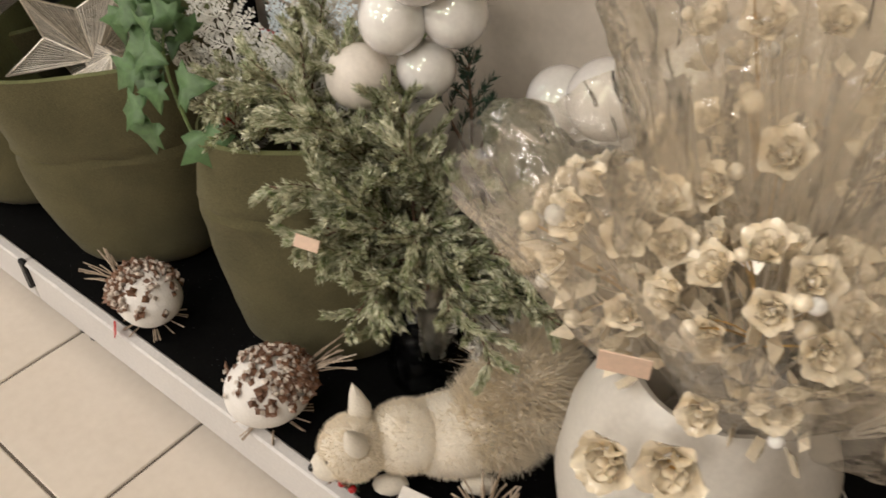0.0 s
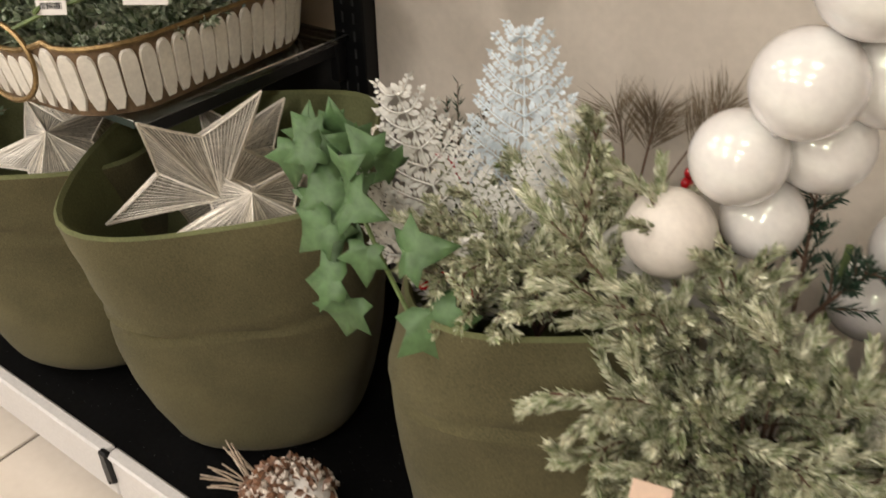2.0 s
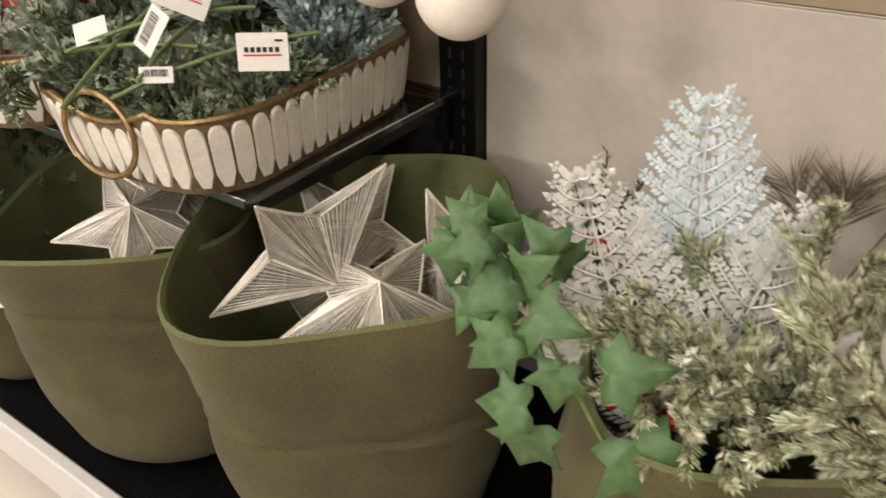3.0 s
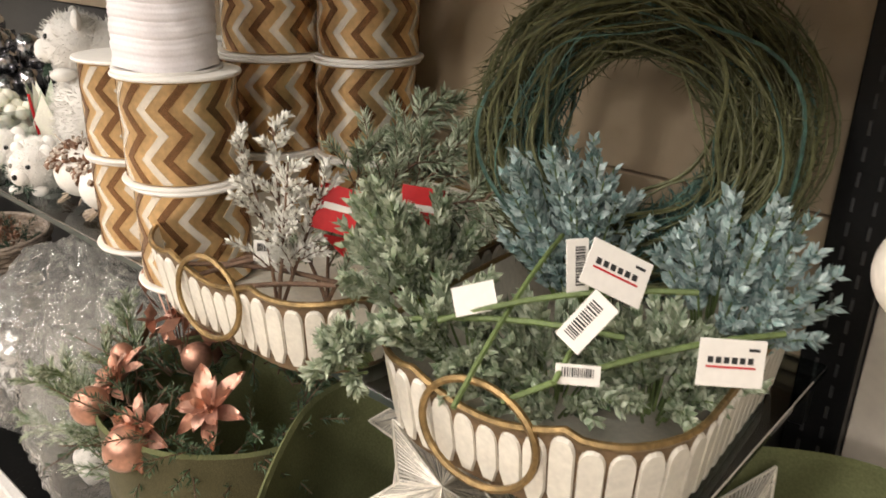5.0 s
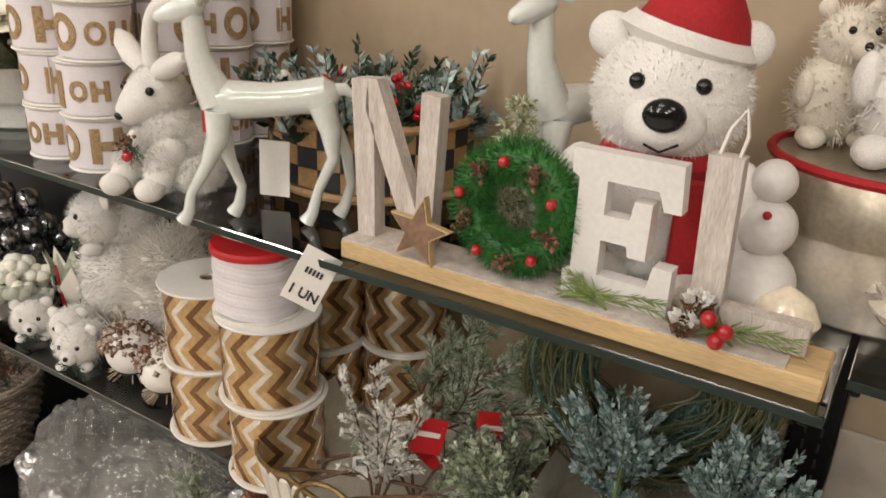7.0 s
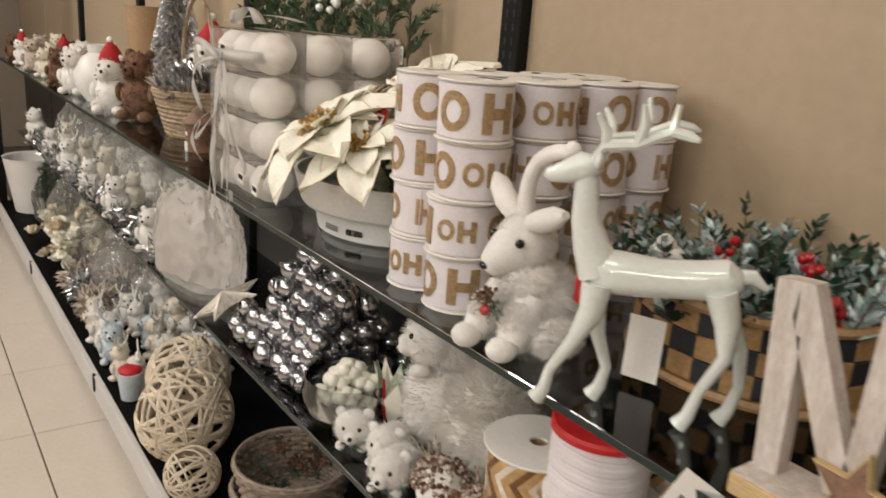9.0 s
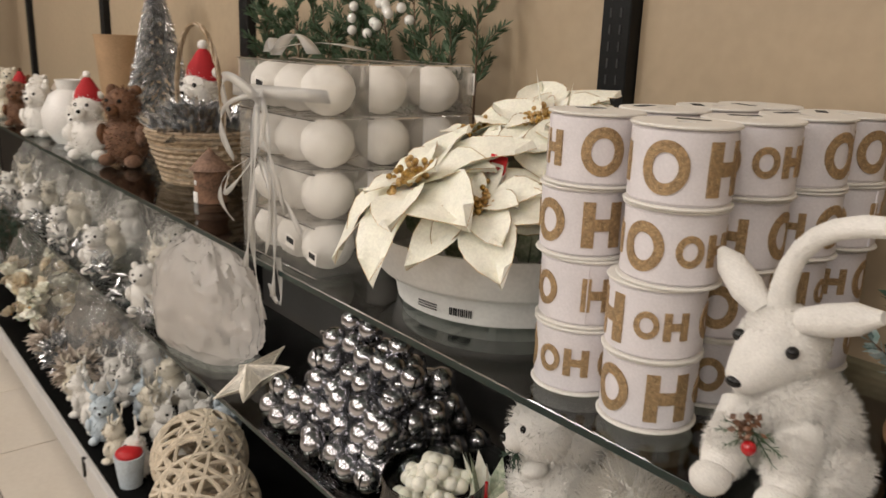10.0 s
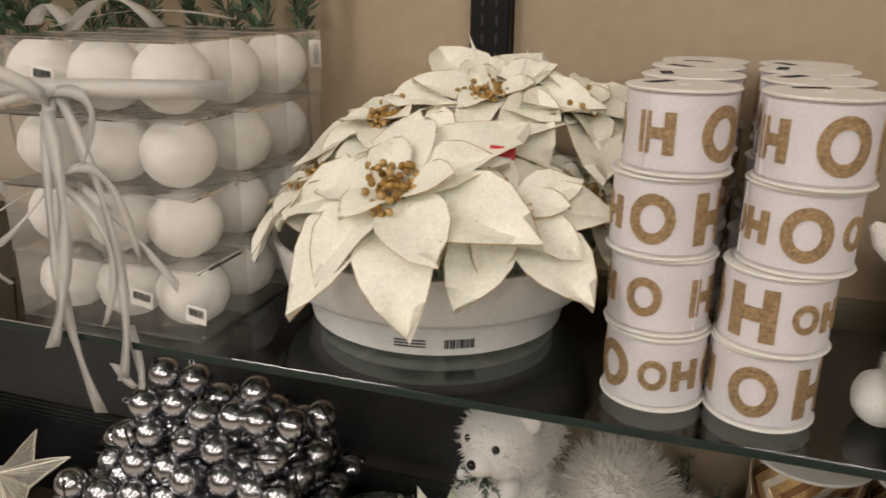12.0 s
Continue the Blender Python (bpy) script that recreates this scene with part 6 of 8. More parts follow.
bird(pose(-0.905, 0.135, ZL, 0, 0, 40), 0.042, "white flocked bird with pine cone scales on the lower shelf")
bird(pose(-1.0, 0.14, ZL + 0.0, 0, 0, 70), 0.042, "white flocked bird with pine cone scales on the lower shelf")
bird(pose(-0.905, 0.25, ZL + 0.0, 0, 0, 30), 0.05, "white flocked bird with large pine cone back")
s = Shape()
for c, q in (((0.0, 0, 0.07), 0.068), ((-0.055, 0.01, 0.085), 0.058), ((0.05, 0.0, 0.10), 0.056), ((0.0, 0.01, 0.155), 0.052)):
    s.ball(c, q, 0, 22, 16, (1.1, 1.0, 1.0), 0.12, 22)
    ellipsoid_fur(s, c, (q * 1.1, q, q), 2600, 0.03, 0.0011, 1)
tagged(part("feather_boa", s, [FUR, FLUFF], at=pose(-1.045, 0.265, ZL)), "fluffy white feather boa heap on the lower shelf", "feather boa")
root = thing("fur_bunch", pose(-0.95, 0.33, ZL), "grey pine tips behind the white birds", "greenery")
s = Shape()
for k in range(14):
    sprig(s, curve_to((0, 0, 0), RNG.normal(size=3) * (0.05, 0.03, 0.02) + (0, 0, 0.16), (0, 0, 0), 4), 60, 0.03, 0.0015, 0.7, 0, 0, 0.0015)
part("needles", s, PINEDARK, root)

# glass bowl of white felt flowers, bells, star bag and fabric bag
root = thing("glass_bowl", pose(-1.345, 0.155, ZL), "clear glass bowl with white felt blossoms", "bowl")
part("glass_wall", Shape().lathe([(0.0, 0.0), (0.05, 0.0), (0.085, 0.03), (0.092, 0.07), (0.085, 0.10), (0.083, 0.10), (0.089, 0.07), (0.082, 0.033), (0.0, 0.005)], 40), CUP, root)
for k in range(9):
    a = k * 2.4
    d = 0.018 * math.sqrt(k)
    c = np.array([d * math.cos(a), d * math.sin(a), 0.045 + 0.008 * (8 - k)])
    s = Shape()
    for q in range(6):
        th = q * math.pi / 3
        s.ball(tuple(c + (0.017 * math.cos(th), 0.017 * math.sin(th), 0.006 * (q % 2))), 0.0125, seg=12, rings=8, rough=0.05, freq=60)
    s.ball(tuple(c + (0, 0, 0.012)), 0.012, seg=12, rings=8)
    tagged(part("felt_blossom", s, PETAL, root), "", "")
root = thing("leaf_spray", pose(-1.26, 0.20, ZL), "pale waxy leaves with a red stem beside the bowl", "artificial spray")
for k in range(9):
    s = Shape()
    s.blades(np.array([[0.0, 0, 0.02]]), np.array([[math.cos(k * 0.7) * 0.6 - 0.1, -0.2 + 0.05 * k, 1.0]]), 0.13, 0.024, 0, 0.25)
    part("leaf", s, FROSTGREEN if k % 2 else PETAL, root)
part("red_stem", Shape().tube(curve_to((0, -0.01, 0.0), (0.02, -0.03, 0.13), (0, 0, 0), 5), 0.003, seg=6), BERRY, root)
root = thing("wooden_beads", pose(-1.27, 0.14, ZL), "natural wooden beads among the white toys", "beads")
for k in range(4):
    part("bead", Shape().ball((0.024 * k - 0.03, 0.004 * (k % 2), 0.013), 0.013, seg=14, rings=9), WOODPALE, root)


def jingle(m, r):
    root = thing("jingle_bell", m, "shiny silver jingle bell in a heap", "bell", "silver jingle bells")
    part("shell", Shape().ball((0, 0, 0), r, seg=18, rings=12), SILVER, root)
    part("slit", Shape().box((-r * 0.75, -r * 0.06, -r * 1.003), (r * 0.75, r * 0.06, -r * 0.6), bevel=0.0003), EYE, root)
    t = np.linspace(0, 2 * np.pi, 10, endpoint=False)
    part("loop", Shape().tube(np.stack([r * 0.18 * np.cos(t), np.zeros(10), r * 1.12 + r * 0.18 * np.sin(t)], 1), r * 0.05, closed=True, seg=5), SILVER, root)
    return root


bell = jingle(pose(-1.85, 0.12, ZL + 0.025), 0.025)
for lev in range(6):
    for i in range(8 - lev // 2 - lev % 2):
        for j in range(6 - lev):
            if (lev == 0 and i == 0 and j == 0) or (lev and RNG.random() < 0.07 * lev):
                continue
            x = -1.85 + 0.051 * i + 0.0255 * lev + RNG.uniform(-0.012, 0.012)
            y = 0.12 + 0.051 * j + 0.0255 * lev + RNG.uniform(-0.012, 0.012)
            copy_thing(bell, pose(x, y, ZL + 0.025 + 0.038 * lev + (RNG.uniform(0, 0.01) if lev else 0), RNG.uniform(0, 360), RNG.uniform(0, 360), 0))
wire_star(pose(-1.95, 0.13, ZL + 0.05, 24, -16, 10), 0.10, 0.03, "pale glitter star lying in a clear bag")
crinkled_bag(pose(-2.30, 0.17, ZL, 0, 0, 6), (0.195, 0.095, 0.27), "white crumpled gauze bag slumped on the lower shelf", seed=3, mat=FROSTBAG, name="gauze_bag")
for k in range(16):
    figurine(pose(-2.62 - 0.15 * k, 0.12 + 0.10 * (k % 3), ZL, 0, 0, RNG.uniform(20, 70)), RNG.uniform(0.13, 0.2), (FUR, CREAMFUR, FUR)[k % 3], ("white", "cream", "white")[k % 3] + " plush figure on the lower glass shelf", antlers=k % 4 == 1)
for k in range(5):
    crinkled_bag(pose(-2.75 - 0.45 * k, 0.28, ZL), (0.13, 0.1, 0.24), "clear crinkled bag of white ornaments", seed=20 + k)
for k in range(10):
    s = Shape().blades(RNG.normal(size=(60, 3)) * 0.02, RNG.normal(size=(60, 3)) + (0, 0, 0.6), 0.04, 0.006, 0, 0.2)
    tagged(part("tinsel_tuft", s, TINSEL, at=pose(-2.5 - 0.25 * k, 0.10, ZL + 0.03)), "crumpled silver tinsel tuft on the shelf", "tinsel", "tinsel tufts")
# ---- upper glass shelf ----
def bent_sheet(s, rows, r, theta, z):
    """A thin raised sheet wrapped round a cylinder; rows: a grid of (across, up)."""
    n, w = len(rows), len(rows[0])
    vs = []
    for lift in (0.0006, -0.0012):
        vs += [((r + lift) * math.cos(theta + x / r), (r + lift) * math.sin(theta + x / r), z + y) for row in rows for x, y in row]
    fs = [[i * w + j, i * w + j + 1, (i + 1) * w + j + 1, (i + 1) * w + j] for i in range(n - 1) for j in range(w - 1)]
    rim = [j for j in range(w)] + [i * w + w - 1 for i in range(1, n)] + [(n - 1) * w + j for j in range(w - 2, -1, -1)] + [i * w for i in range(n - 2, 0, -1)]
    fs += [[a, b, b + n * w, a + n * w] for a, b in zip(rim, rim[1:] + rim[:1])]
    s.add(vs, fs)


def bent_letter(s, ch, wide, high, r, theta, z):
    if ch == "O":
        rows = []
        for i in range(33):
            a = 2 * math.pi * i / 32
            rows.append([(math.cos(a) * wide * 0.5 * f, math.sin(a) * high * 0.5 * (f + 0.04 * (1 - f))) for f in (1.0, 0.85, 0.7, 0.55)])
        bent_sheet(s, rows, r, theta, z)
    else:
        bar = wide * 0.30
        for x0, x1, z0, z1 in ((-wide / 2, -wide / 2 + bar, -high / 2, high / 2), (wide / 2 - bar, wide / 2, -high / 2, high / 2), (-wide / 2 + bar, wide / 2 - bar, -high * 0.13, high * 0.13)):
            bent_sheet(s, [[(x0 + (x1 - x0) * t, y) for t in (0, 0.25, 0.5, 0.75, 1)] for y in (z0, (z0 + z1) / 2, z1)], r, theta, z)


# lettered white ribbon spools
def oh_spool(m, turn, words):
    root = thing("ribbon_spool", m, "white satin ribbon spool with gold glitter letters", "ribbon spool", "lettered ribbon spools")
    r, h = 0.0475, 0.0745

    def soft(x, y, z):
        a = math.atan2(y, x)
        k = 1 + 0.006 * math.sin(3 * a + 40 * z)
        return (x * k, y * k, z)
    part("ribbon", Shape().lathe([(r - 0.003, 0.003), (r, 0.006), (r - 0.0006, h * 0.5), (r, h - 0.006), (r - 0.003, h - 0.003)], 44, warp=soft), SATIN, root, "white satin ribbon")
    part("base_flange", Shape().lathe([(0.009, 0.0), (r + 0.002, 0.0), (r + 0.003, 0.0015), (r + 0.002, 0.003), (0.009, 0.003)], 44, close=True), PAPER, root)
    part("top_flange", Shape().lathe([(0.009, h - 0.003), (r + 0.002, h - 0.003), (r + 0.003, h - 0.0015), (r + 0.002, h), (0.009, h)], 44, close=True), PAPER, root)
    part("core", Shape().lathe([(0.009, 0.001), (0.0095, h - 0.001)], 16), KRAFT, root)
    for k, (body, size) in enumerate(words):
        for q, ch in enumerate(body):
            s = Shape()
            off = (q - 0.5 * (len(body) - 1)) * size * 0.74
            bent_letter(s, ch, size * 0.64, size * 0.72, r + 0.0005, k * math.tau / 5 + turn - math.pi / 2 + off / r, h * 0.5)
            part("letter", s, GLITTER, root, smooth=False)
    part("ribbon_end", Shape().box((-0.0006, r - 0.001, 0.005), (0.0006, r + 0.0016, h - 0.005), bevel=0.0003, m=pose(0, 0, 0, 0, 0, math.degrees(turn) + 24)), SATIN, root)
    s = Shape()
    x = -0.016
    while x < 0.016:
        bw = RNG.uniform(0.0005, 0.0014)
        s.box((x, 0.02, h), (x + bw, 0.032, h + 0.0004), bevel=0)
        x += bw + RNG.uniform(0.0006, 0.0014)
    part("barcode", s, INK, root, smooth=False)
    return root


master = [oh_spool(pose(-1.012, 0.083, ZU, 0, 0, 0), 0.35, (("OH", 0.042), ("O", 0.064), ("H", 0.066), ("OH", 0.040), ("O", 0.066))),
          oh_spool(pose(-0.913, 0.079, ZU, 0, 0, -10), 1.2, (("H", 0.068), ("OH", 0.038), ("O", 0.052), ("H", 0.05), ("O", 0.068)))]
for i, x in enumerate((-1.012, -0.913)):
    for j in range(4):
        for lev in range(4):
            if j == 0 and lev == 0:
                continue
            spin = (15, 140, 262, 60)[(lev + i) % 4] + 37 * j + RNG.uniform(-8, 8)
            copy_thing(master[(lev + j) % 2], pose(x + 0.006 * j + RNG.uniform(-0.004, 0.004) + (0.004 * lev if i else -0.001 * lev), (0.083, 0.187, 0.29, 0.372)[j] - 0.004 * i + RNG.uniform(-0.004, 0.003) - 0.0015 * lev * i, ZU + 0.0752 * lev, RNG.uniform(-0.4, 0.4), RNG.uniform(-0.4, 0.4), spin))

# white pedestal bowl with cream poinsettias
root = thing("pedestal_bowl", pose(-1.283, 0.215, ZU) @ Matrix.Diagonal((1.08, 1.05, 1.0, 1)), "glossy white round bowl under cream poinsettias", "bowl")
part("bowl", Shape().lathe([(0.0, 0.0), (0.135, 0.0), (0.142, 0.004), (0.148, 0.038), (0.150, 0.042), (0.166, 0.046), (0.171, 0.052), (0.182, 0.10), (0.183, 0.104), (0.178, 0.104), (0.165, 0.055), (0.0, 0.05)], 64), WHITE, root)
s = Shape()
x = 0
while x < 0.03:
    bw = RNG.uniform(0.0008, 0.002)
    th = -1.20 + x / 0.145
    s.box((0, -0.0006, 0.014), (bw, 0.0006, 0.024), bevel=0, m=pose(0.1462 * math.cos(th), 0.1462 * math.sin(th), 0, 0, 0, math.degrees(th) + 90))
    x += bw + RNG.uniform(0.0008, 0.002)
part("barcode", s, INK, root, smooth=False)
s = Shape()
for q in range(3):
    for k in range(14):
        th = -1.55 + k * 0.016
        s.box((0, -0.0005, 0.0145 + 0.0035 * q), (0.0018, 0.0005, 0.0158 + 0.0035 * q), bevel=0, m=pose(0.1458 * math.cos(th), 0.1458 * math.sin(th), 0, 0, 0, math.degrees(th) + 90))
part("printed_line", s, INK, root, smooth=False)
for c, w, z, dr in (((-1.269, 0.045, 1.150), (-0.10, -0.50, 0.86), 0.128, (0.15, 0.5)), ((-1.161, 0.060, 1.138), (0.15, -0.50, 0.85), 0.105, (0.15, 0.4)), ((-1.405, 0.15, 1.13), (-0.5, -0.2, 0.85), 0.10, (0.2, 0.45)),
                    ((-1.335, 0.20, 1.195), (-0.25, -0.30, 0.92), 0.108, (0.15, 0.4)), ((-1.225, 0.225, 1.225), (0.05, -0.45, 0.9), 0.105, (0.1, 0.35)), ((-1.13, 0.26, 1.215), (0.35, -0.25, 0.9), 0.10, (0.1, 0.35)),
                    ((-1.105, 0.18, 1.13), (0.6, -0.2, 0.78), 0.085, (0.15, 0.4)), ((-1.28, 0.31, 1.19), (-0.1, 0.3, 0.95), 0.095, (0.1, 0.3)), ((-1.40, 0.27, 1.13), (-0.6, 0.1, 0.8), 0.09, (0.15, 0.4))):
    root = thing("poinsettia", Matrix.Translation(c), "cream felt poinsettia with gold glitter edges in the bowl", "artificial flower", "cream poinsettias")
    poinsettia(None, (0, 0, 0), w, z, 0, 1, rows=((6, 1.12, 1.45), (5, 0.84, 1.30), (3, 0.55, 1.05)), wide=0.30, edge=1, droop=dr, beads=60, root=root, mats=[PETAL, GOLD])
for tip in ((-1.255, 0.235, 1.30), (-1.185, 0.235, 1.285), (-1.165, 0.215, 1.24)):
    d = np.array(tip) - (-1.20, 0.22, 1.17)
    s = Shape().blades(np.zeros((1, 3)), d[None], np.linalg.norm(d), 0.019, 0, 0.2)
    tagged(part("petal", s, PETAL, at=pose(-1.20, 0.22, 1.17)), "upright cream felt petal above the poinsettias", "artificial flower", "upright petals")
swing_tag(pose(-1.178, 0.10, 1.185, -10, 6, 10), 0.026, 0.027, REDCARD, "small square red tag among the poinsettias", REDBAR)
s = Shape()
for k in range(120):
    a, d = RNG.uniform(0, 2 * math.pi), 0.15 * math.sqrt(RNG.random())
    s.blades(np.array([[-1.258 + d * math.cos(a), 0.225 + d * math.sin(a), ZU + 0.07]]), np.array([[math.cos(a) * 0.5, math.sin(a) * 0.5, 1]]), 0.09, 0.016, 0, 0.3)
tagged(part("leaf_filling", s, FROSTGREEN), "muted green leaves under the cream poinsettias", "leaves", kind="stuff")


# clear boxes of white baubles
def bauble_box(m, label):
    root = thing("bauble_box", m, label, "box of baubles", "clear bauble boxes")
    w, d, h = 0.252, 0.096, 0.0808
    s = Shape().box((0, 0, 0), (w, d, h), bevel=0.002)
    shell = part("plastic_shell", s, PVC, root, "clear plastic shell", smooth=False)
    shell.visible_shadow = False
    for k in range(3):
        s = Shape()
        s.ball((0.043 + 0.083 * k, d / 2, h / 2), 0.0398, 0, 40, 28, (1.02, 1.06, 0.97), 0.06, (150, 190, 170)[k])
        part("bauble", s, STYRO, root, "white textured bauble")
    s = Shape()
    for p, q in (((0, 0), (w, 0)), ((0, d), (w, d))):
        s.tube([(p[0], p[1], h), (q[0], q[1], h)], 0.0009, seg=4)
        s.tube([(p[0], p[1], 0.001), (q[0], q[1], 0.001)], 0.0009, seg=4)
    part("folded_edge", s, PVC, root)
    return root


bx = bauble_box(pose(-1.742, 0.022, ZU), "clear plastic box of three white textured baubles")
for j in range(3):
    for lev in range(4):
        if j or lev:
            copy_thing(bx, pose(-1.742 + RNG.uniform(-0.005, 0.005) + (0, 0.002, 0.004)[j], 0.022 + 0.102 * j, ZU + 0.0811 * lev, 0, 0, RNG.uniform(-1.5, 1.5)))


def ribbon_band(s, pts, width, across, n=14):
    pts = np.asarray(pts, float)
    ac = np.array(across, float)
    vs, fs = [], []
    for i, p in enumerate(pts):
        tw = 0.35 * math.sin(i * 0.9)
        a = ac * math.cos(tw) + np.array([0, 1, 0]) * math.sin(tw)
        vs += [p - a * width / 2, p + a * width / 2]
    for i in range(len(pts) - 1):
        fs.append([2 * i, 2 * i + 1, 2 * i + 3, 2 * i + 2])
    s.add(vs, fs)


root = thing("organza_bow", pose(-1.645, 0.012, ZU), "white organza ribbon bow hanging down the bauble boxes", "ribbon")
for name, pts, wd, ac in (("cross_band", curve_to((-0.10, 0, 0.272), (0.215, 0, 0.282), (0, -0.003, 0), 6), 0.02, (0, 0, 1)), ("tail", curve_to((0.0, 0, 0.27), (0.02, -0.012, -0.10), (-0.02, -0.01, 0), 16), 0.016, (1, 0, 0)),
                          ("tail", curve_to((0.01, 0, 0.27), (0.06, -0.015, -0.05), (0.04, -0.01, 0.0), 16), 0.013, (1, 0, 0)), ("tail", curve_to((0.02, 0, 0.17), (0.14, -0.005, 0.07), (0, -0.01, 0.02), 10), 0.013, (0, 0, 1)),
                          ("loop", curve_to((0.0, 0, 0.27), (-0.06, -0.02, 0.16), (-0.05, -0.02, 0.02), 12), 0.015, (0.5, 0, 0.8)), ("loop", curve_to((0.0, 0, 0.27), (0.05, -0.02, 0.20), (0.05, -0.02, 0.03), 12), 0.015, (0.5, 0, 0.8)),
                          ("loop", curve_to((-0.02, 0, 0.17), (-0.08, -0.015, 0.05), (-0.05, -0.02, 0.0), 14), 0.012, (0.8, 0, 0.4)), ("tail", curve_to((0.05, -0.015, -0.03), (0.075, -0.012, 0.02), (0.02, 0, -0.05), 10), 0.012, (1, 0, 0)),
                          ("tail", curve_to((-0.005, -0.004, 0.25), (-0.03, -0.02, -0.02), (0.03, -0.01, 0), 16), 0.018, (1, 0, 0.2)), ("tail", curve_to((0.0, -0.004, 0.17), (0.05, -0.02, 0.02), (0.045, -0.01, 0.02), 12), 0.012, (0.8, 0, 0.5)),
                          ("loop", curve_to((0.0, -0.003, 0.262), (-0.085, -0.012, 0.225), (-0.03, -0.02, 0.05), 12), 0.017, (0.2, 0, 0.9)), ("loop", curve_to((0.0, -0.003, 0.18), (0.10, -0.012, 0.10), (0.03, -0.02, 0.05), 12), 0.013, (0.4, 0, 0.8)), ("loop", curve_to((-0.01, -0.003, 0.175), (-0.10, -0.012, 0.13), (-0.02, -0.02, -0.05), 12), 0.014, (0.3, 0, 0.8)),
                          ("top_loop", curve_to((0.02, 0.02, 0.332), (0.12, 0.03, 0.337), (0, 0, 0.03), 10), 0.018, (0.1, 1, 0)), ("top_loop", curve_to((0.02, 0.02, 0.332), (-0.06, 0.05, 0.335), (0, 0, 0.024), 10), 0.018, (0.1, 1, 0)),
                          ("top_band", curve_to((0.01, 0.01, 0.337), (0.17, 0.09, 0.345), (0, 0, 0.012), 8), 0.022, (0.3, -0.9, 0))):
    s = Shape()
    ribbon_band(s, pts, wd, ac)
    ob = part(name, s, ORGANZA, root)
    ob.modifiers.new("thickness", "SOLIDIFY").thickness = 0.0005
for x, z, w in ((-1.565, ZU + 0.045, 0.03), (-1.495, ZU + 0.035, 0.026), (-1.66, ZU + 0.285, 0.03)):
    swing_tag(pose(x, 0.0195, z, 0, 8, 0), w, 0.02, PAPER, "small barcode label on a bauble box", code=True)
swing_tag(pose(-1.497, 0.327, 1.262, 0, 90, 8), 0.036, 0.016, PAPER, "small barcode label on a bauble box", code=True)

# wicker basket with silver tinsel
wicker_basket(pose(-2.38, 0.205, ZU), 0.10, 0.145, 0.13, STRAW, "straw wicker basket of silver tinsel leaves with tall handle", rows=10, handle=0.25, oval=0.85)
s = Shape()
n = 420
a, d = RNG.uniform(0, 2 * np.pi, n), 0.11 * np.sqrt(RNG.random(n))
p = np.stack([d * np.cos(a), d * np.sin(a) * 0.85, 0.10 + 0.05 * (1 - (d / 0.11) ** 2) * RNG.uniform(0.5, 1.1, n)], 1)
s.blades(p, np.stack([np.cos(a), np.sin(a), RNG.uniform(0.2, 1.4, n)], 1) + RNG.normal(size=(n, 3)) * 0.4, RNG.uniform(0.03, 0.05, n), 0.009, 0, 0.3)
tagged(part("tinsel_leaves", s, TINSEL, at=pose(-2.38, 0.205, ZU + 0.005) @ Matrix.Scale(1.18, 4)), "silver tinsel leaves filling the wicker basket", "tinsel", kind="stuff")
s = Shape().lathe([(0.0, 0.0), (0.035, 0.0), (0.035, 0.07), (0.045, 0.072), (0.0, 0.12)], 20, 0).box((-0.01, -0.037, 0.0), (0.01, -0.033, 0.025), 1, 0.002).ball((0, -0.03, 0.045), 0.008, 1, 8, 6)
tagged(part("toy_house", s, [CONE, WHITE], at=pose(-2.12, 0.12, ZU)), "small brown bark house with a white doorway", "ornament")

# greenery behind
root = thing("pine_garland", pose(-2.0, 0.36, ZU), "green pine garland with white berries behind the boxes", "garland")
s = Shape()
for k in range(16):
    x = -0.35 + 0.055 * k
    branch(s, (x, 0.0, 0.12), (x + RNG.uniform(-0.08, 0.08), RNG.uniform(-0.02, 0.04), RNG.uniform(0.36, 0.5)), (0, 0, 0.02), 9, 0.09, 60, 0.026, 0.0024, 0, 1, spread=0.6)
part("needles", s, [PINE, TWIG], root)
for k in range(16):
    part("white_berry", Shape().ball((RNG.uniform(0.12, 0.36), -0.03, RNG.uniform(0.36, 0.47)), 0.010, seg=10, rings=7), PEARL, root)

# far things on the upper shelf
figurine(pose(-2.68, 0.12, ZU, 0, 0, 40), 0.24, CONE, "brown pine cone owl figure on the glass shelf", name="owl_figure")
figurine(pose(-2.84, 0.07, ZU, 0, 0, 50), 0.21, FUR, "white plush bear with a red cap", hat=RED)
figurine(pose(-2.72, 0.36, ZU, 0, 0, 25), 0.29, FUR, "white snowman with red scarf behind the basket", hat=RED, name="snowman_figure")
figurine(pose(-3.0, 0.08, ZU, 0, 0, 50), 0.15, FUR, "white plush figure on the glass shelf")
s = Shape().lathe([(0, 0), (0.05, 0), (0.085, 0.05), (0.088, 0.1), (0.06, 0.155), (0.035, 0.17), (0.042, 0.2), (0.038, 0.2), (0.03, 0.172), (0.0, 0.16)], 32)
tagged(part("white_jug", s, WHITE, at=pose(-3.2, 0.11, ZU)), "glossy white round vase on the glass shelf", "vase")
n = 2600
t, a = RNG.random(n), RNG.uniform(0, 2 * np.pi, n)
s = Shape().hair(np.stack([0.12 * (1 - t) * np.cos(a), 0.12 * (1 - t) * np.sin(a), 0.5 * t], 1), np.stack([np.cos(a), np.sin(a), -0.6 + 0 * a], 1), 0.03, 0.006)
